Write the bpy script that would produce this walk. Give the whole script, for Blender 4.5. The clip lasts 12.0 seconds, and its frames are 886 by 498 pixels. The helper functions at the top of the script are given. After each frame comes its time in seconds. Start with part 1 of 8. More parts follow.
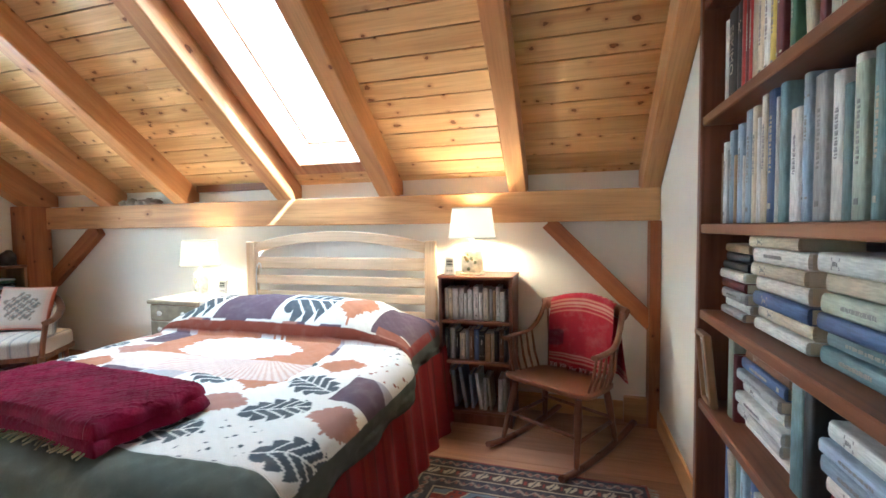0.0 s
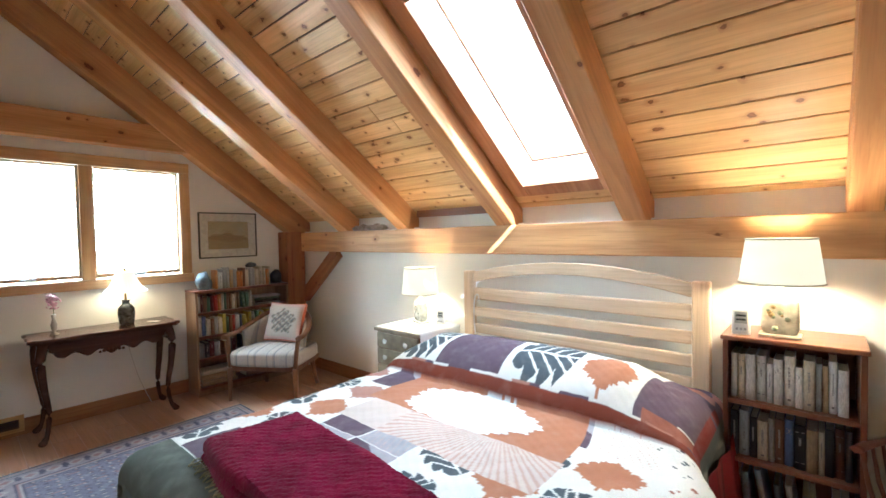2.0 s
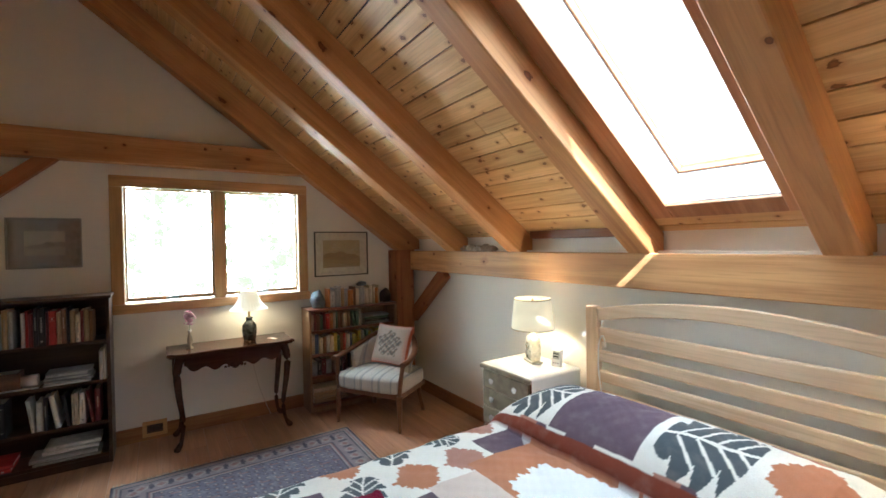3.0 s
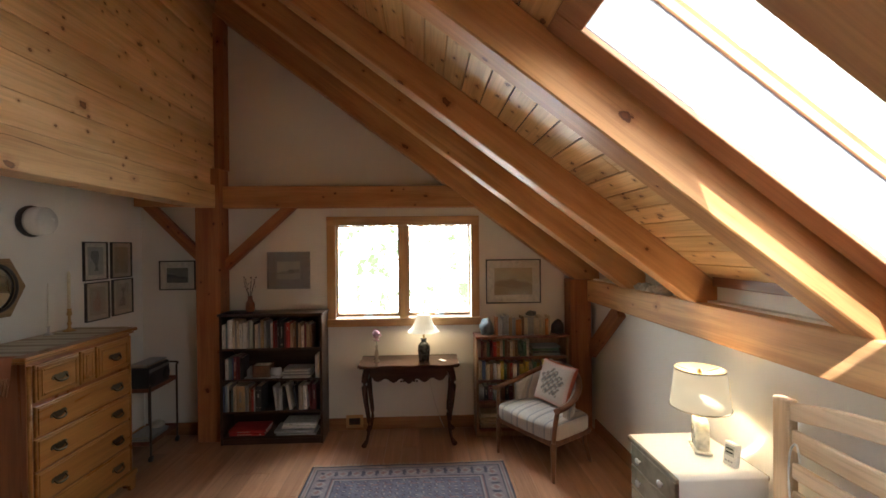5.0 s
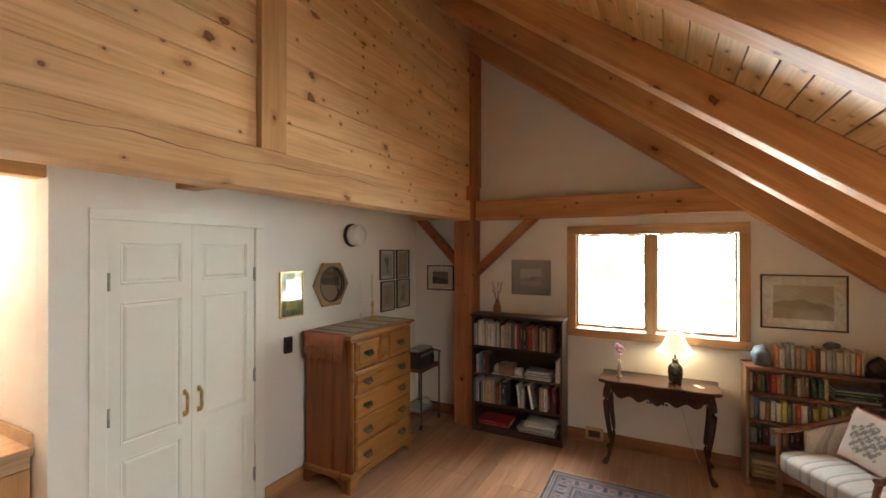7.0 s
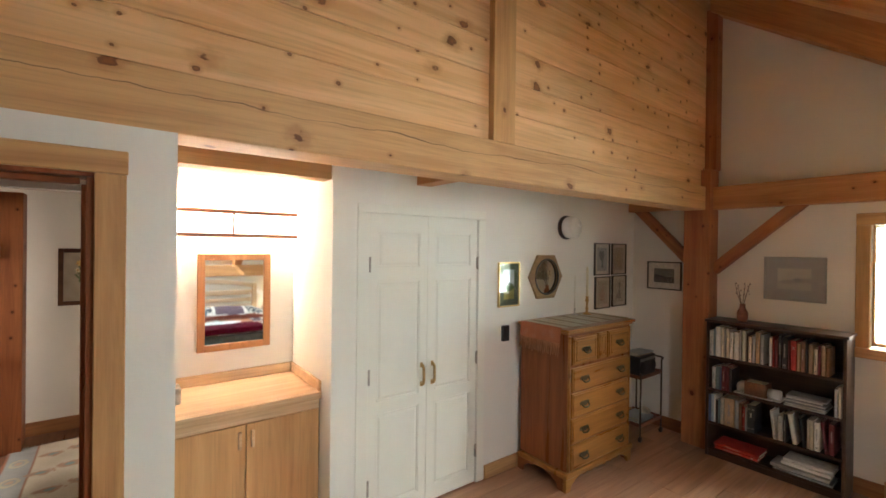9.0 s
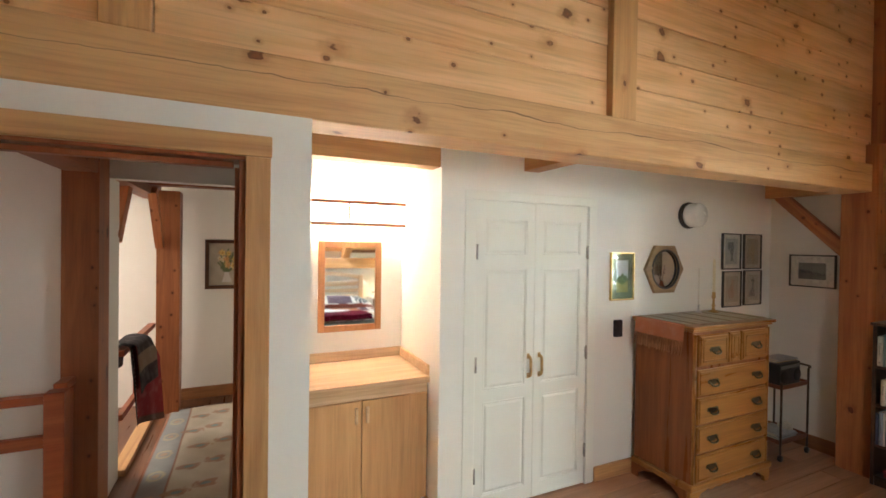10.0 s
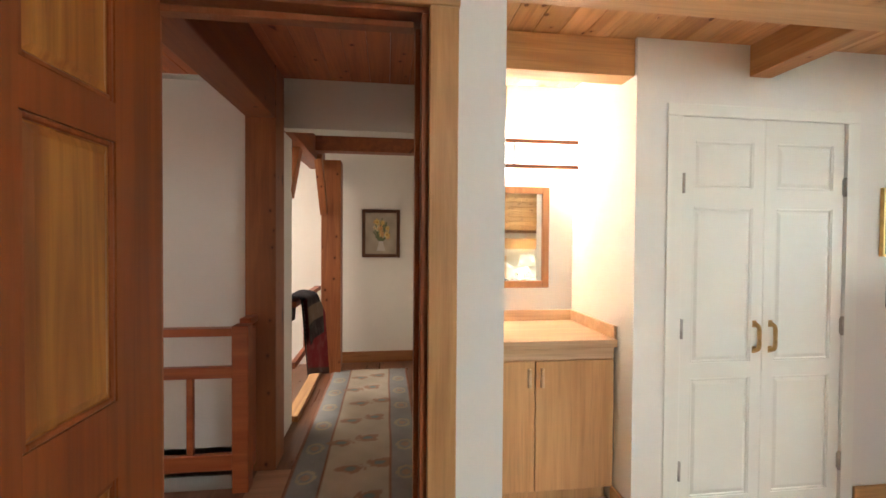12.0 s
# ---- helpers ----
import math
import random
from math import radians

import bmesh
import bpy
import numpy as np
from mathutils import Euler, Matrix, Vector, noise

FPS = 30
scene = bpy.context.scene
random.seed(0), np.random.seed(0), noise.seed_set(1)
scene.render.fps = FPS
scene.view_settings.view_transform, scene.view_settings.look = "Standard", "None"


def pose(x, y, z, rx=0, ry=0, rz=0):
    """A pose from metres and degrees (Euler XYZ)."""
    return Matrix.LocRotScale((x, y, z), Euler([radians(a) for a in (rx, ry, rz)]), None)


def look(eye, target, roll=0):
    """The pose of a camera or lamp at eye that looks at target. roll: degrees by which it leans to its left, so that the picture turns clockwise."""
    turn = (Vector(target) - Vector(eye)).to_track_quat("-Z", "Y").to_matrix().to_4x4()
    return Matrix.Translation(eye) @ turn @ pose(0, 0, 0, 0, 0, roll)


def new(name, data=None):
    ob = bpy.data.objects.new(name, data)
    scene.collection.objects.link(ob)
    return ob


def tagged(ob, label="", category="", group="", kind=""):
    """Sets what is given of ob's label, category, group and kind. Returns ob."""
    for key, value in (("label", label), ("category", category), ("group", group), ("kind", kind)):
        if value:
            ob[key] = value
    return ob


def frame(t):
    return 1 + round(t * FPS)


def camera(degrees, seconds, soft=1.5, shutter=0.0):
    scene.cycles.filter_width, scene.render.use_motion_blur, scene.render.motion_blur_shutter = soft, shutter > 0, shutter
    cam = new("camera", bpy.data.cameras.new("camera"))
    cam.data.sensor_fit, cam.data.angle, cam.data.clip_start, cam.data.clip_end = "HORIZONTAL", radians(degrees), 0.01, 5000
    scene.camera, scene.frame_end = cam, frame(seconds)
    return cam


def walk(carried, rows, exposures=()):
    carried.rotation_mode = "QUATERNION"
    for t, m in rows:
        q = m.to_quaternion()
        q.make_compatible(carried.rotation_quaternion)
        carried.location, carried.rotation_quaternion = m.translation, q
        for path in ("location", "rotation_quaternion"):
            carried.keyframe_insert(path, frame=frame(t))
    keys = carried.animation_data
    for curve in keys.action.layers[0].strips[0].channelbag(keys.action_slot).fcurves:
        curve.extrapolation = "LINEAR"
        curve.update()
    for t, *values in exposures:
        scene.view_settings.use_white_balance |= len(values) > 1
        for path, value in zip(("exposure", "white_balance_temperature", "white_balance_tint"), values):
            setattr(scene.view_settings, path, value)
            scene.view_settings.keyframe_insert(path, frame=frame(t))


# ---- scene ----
# ---------------------------------------------------------------- camera
cam = camera(91.6, 12.0, soft=1.6)
PATH = [
    (0, (0.101, 0.134, 1.255), (-0.46, 2.052, 1.157), -0.7),
    (0.5, (0.024, 0.154, 1.253), (-0.725, 2.006, 1.163), -0.9),
    (1, (-0.112, 0.204, 1.243), (-1.061, 1.963, 1.179), -0.8),
    (1.5, (-0.253, 0.301, 1.314), (-1.399, 1.939, 1.255), -0.9),
    (2, (-0.366, 0.482, 1.421), (-1.686, 1.984, 1.361), -1.2),
    (2.5, (-0.478, 0.631, 1.484), (-1.984, 1.945, 1.436), -1.1),
    (3, (-0.605, 0.773, 1.564), (-2.277, 1.87, 1.537), -1.0),
    (5, (-0.498, 1.415, 1.838), (-2.496, 1.504, 1.826), -0.6),
    (5.5, (-0.514, 1.447, 1.885), (-2.51, 1.319, 1.874), -0.4),
    (6, (-0.465, 1.372, 1.927), (-2.427, 0.986, 1.921), -0.1),
    (6.5, (-0.42, 1.363, 1.915), (-2.303, 0.691, 1.92), -0.1),
    (7, (-0.388, 1.337, 1.901), (-2.163, 0.417, 1.907), 0.0),
    (9, (-0.316, 1.175, 1.847), (-1.521, -0.42, 1.839), 0.7),
    (9.5, (-0.279, 1.134, 1.829), (-1.308, -0.581, 1.812), 0.8),
    (10, (-0.257, 1.096, 1.772), (-1.094, -0.72, 1.751), 0.8),
    (10.5, (-0.241, 1.048, 1.694), (-0.899, -0.841, 1.676), 0.9),
    (11, (-0.211, 0.95, 1.607), (-0.696, -0.99, 1.59), 0.8),
    (11.5, (-0.174, 0.834, 1.521), (-0.518, -1.136, 1.496), 0.7),
    (12, (-0.147, 0.655, 1.427), (-0.404, -1.328, 1.39), 0.4),
]
EXPOSURES = [
    (0, 2.94, 4850, 5), (1.0, 2.97, 4900, 5), (1.5, 2.93, 4900, 5), (2.5, 2.44, 5000, 5), (3.2, 2.02, 5250, 6), (5, 1.85, 5800, 12), (5.5, 2.12, 6000, 13), (6.0, 2.40, 6050, 13), (7.2, 2.50, 6000, 11),
    (9, 2.70, 5800, 8), (10.5, 2.88, 5750, 8), (12, 2.92, 5850, 10)]
walk(cam, [(t, look(eye, target, roll)) for t, eye, target, roll in PATH], EXPOSURES)

# ---------------------------------------------------------------- world, sun, large lights
SUN_WAY = Vector((-0.56, 0.325, -0.763)).normalized()     # the way the sunlight travels
world = bpy.data.worlds.new("sky")
scene.world = world
world.use_nodes = True
_n = world.node_tree.nodes
_sky = _n.new("ShaderNodeTexSky")
_sky.sky_type, _sky.sun_disc = "NISHITA", False
_sky.sun_elevation = math.asin(-SUN_WAY.z)
_sky.sun_rotation = math.atan2(-SUN_WAY.x, -SUN_WAY.y)
world.node_tree.links.new(_sky.outputs[0], _n["Background"].inputs[0])
_n["Background"].inputs[1].default_value = 0.06

sun = new("sun", bpy.data.lights.new("sun", "SUN"))
sun.data.energy, sun.data.angle, sun.data.color = 5.0, radians(0.6), (1.0, 0.94, 0.84)
sun.matrix_world = look((0, 0, 8), Vector((0, 0, 8)) + SUN_WAY)


def area(name, m, sx, sy, watts, colour):
    """An area lamp of sx by sy that stands in for daylight."""
    la = bpy.data.lights.new(name, "AREA")
    la.shape, la.size, la.size_y, la.energy, la.color = "RECTANGLE", sx, sy, watts, colour
    ob = new(name, la)
    ob.matrix_world = m
    return ob


def bulb(name, place, watts, colour, radius=0.04):
    la = bpy.data.lights.new(name, "POINT")
    la.energy, la.color, la.shadow_soft_size = watts, colour, radius
    ob = new(name, la)
    ob.location = place
    return ob


SKY_LOOK = Matrix.Translation((-1.585, 2.58, 2.33)) @ Matrix.Rotation(-math.atan(0.745), 4, "X")
area("skylight_daylight", SKY_LOOK, 0.485, 1.275, 7.0, (0.95, 1.0, 0.94))
# extra lamp above the window outside, out of sight, added to lift the floor
area("window_sky_fill", look((-5.75, 1.22, 2.75), (-3.6, 1.22, 0.6)), 1.6, 0.9, 50, (0.95, 1.0, 0.90))
# invented overhead lamp, no opening there; brightens the far room and the hall
area("stair_room_fill", look((2.35, -3.4, 2.48), (2.1, -3.4, 0.0)), 1.3, 1.3, 18, (1.0, 0.86, 0.70))
WARM = (1.0, 0.76, 0.43)
bulb("bed_lamp_bulb", (-0.50, 2.86, 1.25), 3.8, WARM)
bulb("nightstand_lamp_bulb", (-2.70, 2.86, 1.06), 2.2, WARM)
bulb("desk_lamp_bulb", (-4.655, 1.405, 1.06), 1.0, WARM)

# ---------------------------------------------------------------- materials
class Mat:
    """A node material with a few shorthands."""

    def __init__(self, name, rough=0.6, metal=0.0):
        self.m = bpy.data.materials.new(name)
        self.m.use_nodes = True
        self.t = self.m.node_tree
        self.b = self.t.nodes["Principled BSDF"]
        self.b.inputs["Roughness"].default_value = rough
        self.b.inputs["Metallic"].default_value = metal

    def n(self, kind, **values):
        node = self.t.nodes.new("ShaderNode" + kind)
        for key, v in values.items():
            node.inputs[key.replace("_", " ")].default_value = v
        return node

    def l(self, a, b):
        self.t.links.new(a, b)

    def math(self, op, a, b=0.0, clamp=False):
        node = self.t.nodes.new("ShaderNodeMath")
        node.operation, node.use_clamp = op, clamp
        for i, v in enumerate((a, b)):
            if isinstance(v, (int, float)):
                node.inputs[i].default_value = v
            else:
                self.l(v, node.inputs[i])
        return node.outputs[0]

    def mix(self, fac, a, b, blend="MIX"):
        node = self.t.nodes.new("ShaderNodeMix")
        node.data_type, node.blend_type = "RGBA", blend
        for i, v in ((0, fac), (6, a), (7, b)):
            if isinstance(v, (int, float)):
                node.inputs[i].default_value = v
            elif isinstance(v, tuple):
                node.inputs[i].default_value = (*v[:3], 1.0)
            else:
                self.l(v, node.inputs[i])
        return node.outputs[2]

    def ramp(self, fac, lo, hi):
        node = self.t.nodes.new("ShaderNodeMapRange")
        node.interpolation_type = "SMOOTHSTEP"
        node.inputs[1].default_value, node.inputs[2].default_value = lo, hi
        self.l(fac, node.inputs[0])
        return node.outputs[0]

    def coords(self, scale=(1, 1, 1), spread=True):
        """Object coordinates, moved for each piece by its own random amount."""
        tc = self.n("TexCoord")
        vec = tc.outputs["Object"]
        if spread:
            oi, geo = self.n("ObjectInfo"), self.n("NewGeometry")
            r = self.math("ADD", self.math("MULTIPLY", oi.outputs["Random"], 41.0), self.math("MULTIPLY", geo.outputs["Random Per Island"], 67.0))
            add = self.t.nodes.new("ShaderNodeVectorMath")
            add.operation = "ADD"
            self.l(vec, add.inputs[0]), self.l(r, add.inputs[1])
            vec = add.outputs[0]
        mp = self.n("Mapping", Scale=scale)
        self.l(vec, mp.inputs[0])
        return mp.outputs[0]

    def noise(self, vec, scale=1.0, detail=3.0, rough=0.55, distort=0.0):
        node = self.n("TexNoise", Scale=scale, Detail=detail, Roughness=rough, Distortion=distort)
        self.l(vec, node.inputs["Vector"])
        return node.outputs[0]

    def bump(self, height, strength=0.2, distance=0.01):
        node = self.n("Bump", Strength=strength, Distance=distance)
        self.l(height, node.inputs["Height"])
        self.l(node.outputs[0], self.b.inputs["Normal"])

    def colour(self, c):
        if isinstance(c, tuple):
            self.b.inputs["Base Color"].default_value = (*c[:3], 1.0)
        else:
            self.l(c, self.b.inputs["Base Color"])


def piece_random(k):
    oi, geo = k.n("ObjectInfo"), k.n("NewGeometry")
    return k.math("FRACT", k.math("ADD", oi.outputs["Random"], k.math("MULTIPLY", geo.outputs["Random Per Island"], 7.31)))


def wood(name, dark, light, axis="X", knots=0.0, rough=0.42, vary=0.25, fine=1.0, check=None, big=1.0):
    """Sawn wood with its grain along one axis of the object."""
    k = Mat(name, rough)
    i = "XYZ".index(axis)
    sc = [13.0 * fine] * 3
    sc[i] = 0.9 * fine
    grain = k.noise(k.coords(tuple(sc)), 1.0, 5.0, 0.6, 0.7)
    sf = [95.0 * fine] * 3
    sf[i] = 3.0 * fine
    fibre = k.noise(k.coords(tuple(sf)), 1.0, 2.0)
    broad = k.noise(k.coords((1.3, 1.3, 1.3)), 1.0, 2.0)
    col = k.mix(k.ramp(grain, 0.32, 0.68), dark, light)
    col = k.mix(k.math("MULTIPLY", k.ramp(fibre, 0.45, 0.72), 0.30), col, tuple(c * 0.55 for c in dark))
    col = k.mix(k.math("MULTIPLY", k.ramp(broad, 0.4, 0.75), 0.35), col, tuple(min(1, c * 1.15) for c in light))
    if knots:
        sep = k.n("SeparateXYZ")
        k.l(k.coords(), sep.inputs[0])
        across = k.math("ADD", *[sep.outputs[j] for j in range(3) if j != i])
        for sa, sc_, share, r0, r1, ragged in ((3.4 / big, 5.0 / big, knots, 0.035, 0.105, 0.32), (9.0, 11.0, knots * 0.5, 0.05, 0.12, 0.10)):
            com = k.n("CombineXYZ")
            k.l(k.math("MULTIPLY", sep.outputs[i], sa), com.inputs[0])
            k.l(k.math("MULTIPLY", across, sc_), com.inputs[1])
            wob = k.noise(com.outputs[0], 5.0, 3.0)
            vor = k.n("TexVoronoi", Scale=1.0)
            vor.voronoi_dimensions = "2D"
            k.l(com.outputs[0], vor.inputs["Vector"])
            pick = k.n("SeparateColor")
            k.l(vor.outputs["Color"], pick.inputs[0])
            has = k.math("LESS_THAN", pick.outputs[0], share)
            d = k.math("ADD", vor.outputs["Distance"], k.math("MULTIPLY", k.math("SUBTRACT", wob, 0.5), ragged))
            e = k.math("SUBTRACT", d, k.math("ADD", k.math("MULTIPLY", pick.outputs[1], r1 - r0), r0))
            core = k.math("SUBTRACT", 1.0, k.ramp(e, -0.022, 0.014))
            heart = k.math("SUBTRACT", 1.0, k.ramp(e, -0.075, -0.035))
            halo = k.math("SUBTRACT", 1.0, k.ramp(e, 0.0, 0.17))
            col = k.mix(k.math("MULTIPLY", k.math("MULTIPLY", halo, has), 0.5), col, (dark[0] * 0.72, dark[1] * 0.58, dark[2] * 0.5))
            col = k.mix(k.math("MULTIPLY", k.math("MULTIPLY", core, has), 0.9), col, (dark[0] * 0.26, dark[1] * 0.18, dark[2] * 0.16))
            col = k.mix(k.math("MULTIPLY", k.math("MULTIPLY", heart, has), 0.7), col, (dark[0] * 0.50, dark[1] * 0.36, dark[2] * 0.28))
    if check is not None:
        # a long drying crack that wanders along the timber
        tc, sep = k.n("TexCoord"), k.n("SeparateXYZ")
        k.l(tc.outputs["Object"], sep.inputs[0])
        flat = k.n("CombineXYZ")
        k.l(sep.outputs[i], flat.inputs[0])
        wander = k.math("ADD", k.math("MULTIPLY", k.noise(flat.outputs[0], 0.9, 3.0), 0.16), k.math("MULTIPLY", k.noise(flat.outputs[0], 14.0, 3.0), 0.016))
        off = k.math("ABSOLUTE", k.math("SUBTRACT", k.math("SUBTRACT", sep.outputs[2], check - 0.09), wander))
        wide = k.math("MULTIPLY", k.ramp(k.noise(flat.outputs[0], 1.7, 2.0), 0.40, 0.66), 0.0026)
        crack = k.math("SUBTRACT", 1.0, k.ramp(k.math("SUBTRACT", off, wide), -0.001, 0.0025))
        col = k.mix(k.math("MULTIPLY", crack, 0.7), col, (0.05, 0.022, 0.012))
    hsv = k.n("HueSaturation")
    k.l(k.math("ADD", k.math("MULTIPLY", piece_random(k), vary), 1.0 - vary / 2), hsv.inputs["Value"])
    k.l(col, hsv.inputs["Color"])
    k.colour(hsv.outputs[0])
    k.l(k.math("ADD", k.math("MULTIPLY", grain, 0.25), rough - 0.12), k.b.inputs["Roughness"])
    k.b.inputs["Specular IOR Level"].default_value = 0.28
    k.bump(k.math("ADD", k.math("MULTIPLY", fibre, 0.5), grain), 0.18, 0.004)
    return k.m


def plaster(name, c, rough=0.85, strength=0.12):
    k = Mat(name, rough)
    v = k.coords(spread=False)
    broad, grit = k.noise(v, 1.1, 3.0), k.noise(v, 60.0, 3.0)
    col = k.mix(k.ramp(broad, 0.3, 0.7), tuple(x * 0.94 for x in c), c)
    k.colour(k.mix(k.math("MULTIPLY", k.ramp(grit, 0.5, 0.8), 0.08), col, tuple(x * 0.8 for x in c)))
    k.bump(k.math("ADD", grit, k.math("MULTIPLY", k.noise(v, 9.0, 2.0), 1.5)), strength, 0.004)
    return k.m


def plain(name, c, rough=0.5, metal=0.0, vary=0.12, scale=30.0, strength=0.06, piece=0.0):
    """Paint, metal, ceramic, plastic: near one colour, with faint mottling."""
    k = Mat(name, rough, metal)
    v = k.coords()
    a = k.noise(v, scale, 3.0)
    col = k.mix(k.ramp(a, 0.3, 0.7), tuple(x * (1 - vary) for x in c), tuple(min(1, x * (1 + vary)) for x in c))
    if piece:
        hsv = k.n("HueSaturation")
        k.l(k.math("ADD", k.math("MULTIPLY", piece_random(k), piece), 1.0 - piece / 2), hsv.inputs["Value"])
        k.l(col, hsv.inputs["Color"])
        col = hsv.outputs[0]
    k.colour(col)
    k.l(k.math("ADD", k.math("MULTIPLY", k.noise(v, scale * 0.3, 2.0), 0.16), rough - 0.08), k.b.inputs["Roughness"])
    if strength:
        k.bump(a, strength, 0.003)
    return k.m


def cloth(name, c, c2=None, weave=260.0, strength=0.35, rough=0.95):
    k = Mat(name, rough)
    v = k.coords()
    a, w = k.noise(v, 9.0, 3.0), k.noise(v, weave, 2.0)
    c2 = c2 or tuple(x * 0.78 for x in c)
    col = k.mix(k.ramp(a, 0.3, 0.7), c2, c)
    k.colour(k.mix(k.math("MULTIPLY", k.ramp(w, 0.4, 0.7), 0.3), col, tuple(x * 0.65 for x in c)))
    k.b.inputs["Sheen Weight"].default_value = 0.04
    k.b.inputs["Specular IOR Level"].default_value = 0.12
    k.bump(w, strength, 0.002)
    return k.m


def stripes(name, bands, axis="X", period=0.2, rough=0.95, weave=200.0):
    """Woven stripes across one axis: bands of (from 0..1, colour)."""
    k = Mat(name, rough)
    tc = k.n("TexCoord")
    sep = k.n("SeparateXYZ")
    k.l(tc.outputs["Object"], sep.inputs[0])
    f = k.math("FRACT", k.math("ADD", k.math("DIVIDE", sep.outputs["XYZ".index(axis)], period), 20.0))
    node = k.t.nodes.new("ShaderNodeValToRGB")
    node.color_ramp.interpolation = "CONSTANT"
    el = node.color_ramp.elements
    while len(el) < len(bands):
        el.new(0.5)
    for e, (p, c) in zip(el, bands):
        e.position, e.color = p, (*c, 1)
    k.l(f, node.inputs[0])
    w = k.noise(k.coords(spread=False), weave, 2.0)
    k.colour(k.mix(k.math("MULTIPLY", k.ramp(w, 0.35, 0.7), 0.35), node.outputs[0], (0.12, 0.08, 0.06)))
    k.b.inputs["Specular IOR Level"].default_value = 0.15
    k.bump(w, 0.3, 0.002)
    return k.m


def glow(name, c, strength):
    k = Mat(name, 0.8)
    k.colour(c)
    k.b.inputs["Emission Color"].default_value = (*c, 1)
    k.b.inputs["Emission Strength"].default_value = strength
    return k.m


def glass(name, tint=(1, 1, 1), rough=0.0):
    """A thin clear pane: lets light through and mirrors a little."""
    k = Mat(name, rough)
    tr, gl = k.n("BsdfTransparent", Color=(*tint, 1)), k.n("BsdfGlossy", Roughness=rough)
    mx = k.n("MixShader", Fac=0.035)
    k.l(tr.outputs[0], mx.inputs[1]), k.l(gl.outputs[0], mx.inputs[2])
    k.l(mx.outputs[0], k.t.nodes["Material Output"].inputs[0])
    return k.m


def mirror_mat(name):
    k = Mat(name, 0.03, 1.0)
    k.colour((0.86, 0.88, 0.88))
    return k.m


WALL = plaster("wall_plaster", (0.80, 0.76, 0.68))
WALL_COOL = plaster("wall_plaster_white", (0.83, 0.82, 0.77))
PINE = wood("pine_boards", (0.57, 0.315, 0.12), (0.76, 0.48, 0.21), "X", 0.34, 0.42, 0.26, 1.0, None, 0.62)
PINE_Y = wood("pine_boards_along", (0.53, 0.26, 0.105), (0.70, 0.40, 0.18), "Y", 0.2, 0.42, 0.30)
PLANK = wood("pine_wall_planks", (0.66, 0.375, 0.165), (0.82, 0.53, 0.27), "X", 0.36, 0.5, 0.22, 0.8, None, 1.15)
BEAM_X = wood("timber_x", (0.45, 0.235, 0.092), (0.62, 0.36, 0.155), "X", 0.12, 0.5, 0.12)
BEAM_R = wood("ridge_timber", (0.54, 0.30, 0.125), (0.70, 0.43, 0.20), "X", 0.12, 0.5, 0.12, 1.0, 2.365)
STUD = wood("stud_timber", (0.50, 0.27, 0.105), (0.67, 0.39, 0.17), "Z", 0.1, 0.5, 0.12)
BEAM_Y = wood("timber_y", (0.42, 0.185, 0.066), (0.59, 0.30, 0.115), "Y", 0.12, 0.5, 0.12)
BEAM_Z = wood("timber_z", (0.30, 0.10, 0.040), (0.45, 0.18, 0.068), "Z", 0.15, 0.5, 0.12)
TRIM_X = wood("fir_trim_x", (0.42, 0.22, 0.09), (0.60, 0.36, 0.16), "X", 0.0, 0.4, 0.12)
TRIM_Y = wood("fir_trim_y", (0.42, 0.22, 0.09), (0.60, 0.36, 0.16), "Y", 0.0, 0.4, 0.12)
TRIM_Z = wood("fir_trim_z", (0.42, 0.22, 0.09), (0.60, 0.36, 0.16), "Z", 0.0, 0.4, 0.12)
BASE_X = wood("baseboard_wood_x", (0.24, 0.10, 0.04), (0.36, 0.17, 0.07), "X", 0.0, 0.4, 0.1)
BASE_Y = wood("baseboard_wood_y", (0.24, 0.10, 0.04), (0.36, 0.17, 0.07), "Y", 0.0, 0.4, 0.1)
FLOOR = wood("floor_boards", (0.335, 0.17, 0.095), (0.46, 0.25, 0.148), "X", 0.0, 0.33, 0.25)
GLASS = glass("window_glass")

# ---------------------------------------------------------------- building blocks
def box(x0, x1, y0, y1, z0, z1, bevel=0.0, bm=None):
    """A box with softened edges, as a bmesh (or added to one)."""
    one = bmesh.new()
    bmesh.ops.create_cube(one, size=1.0)
    for v in one.verts:
        v.co = Vector(((x0 + x1) / 2 + v.co.x * (x1 - x0), (y0 + y1) / 2 + v.co.y * (y1 - y0), (z0 + z1) / 2 + v.co.z * (z1 - z0)))
    if bevel:
        bmesh.ops.bevel(one, geom=one.edges[:], offset=bevel, segments=1 if bevel < 0.004 else 2, affect="EDGES", profile=0.5)
    return join(bm, one)


def join(bm, one):
    if bm is None:
        return one
    me = bpy.data.meshes.new("tmp")
    one.to_mesh(me)
    bm.from_mesh(me)
    bpy.data.meshes.remove(me)
    one.free()
    return bm


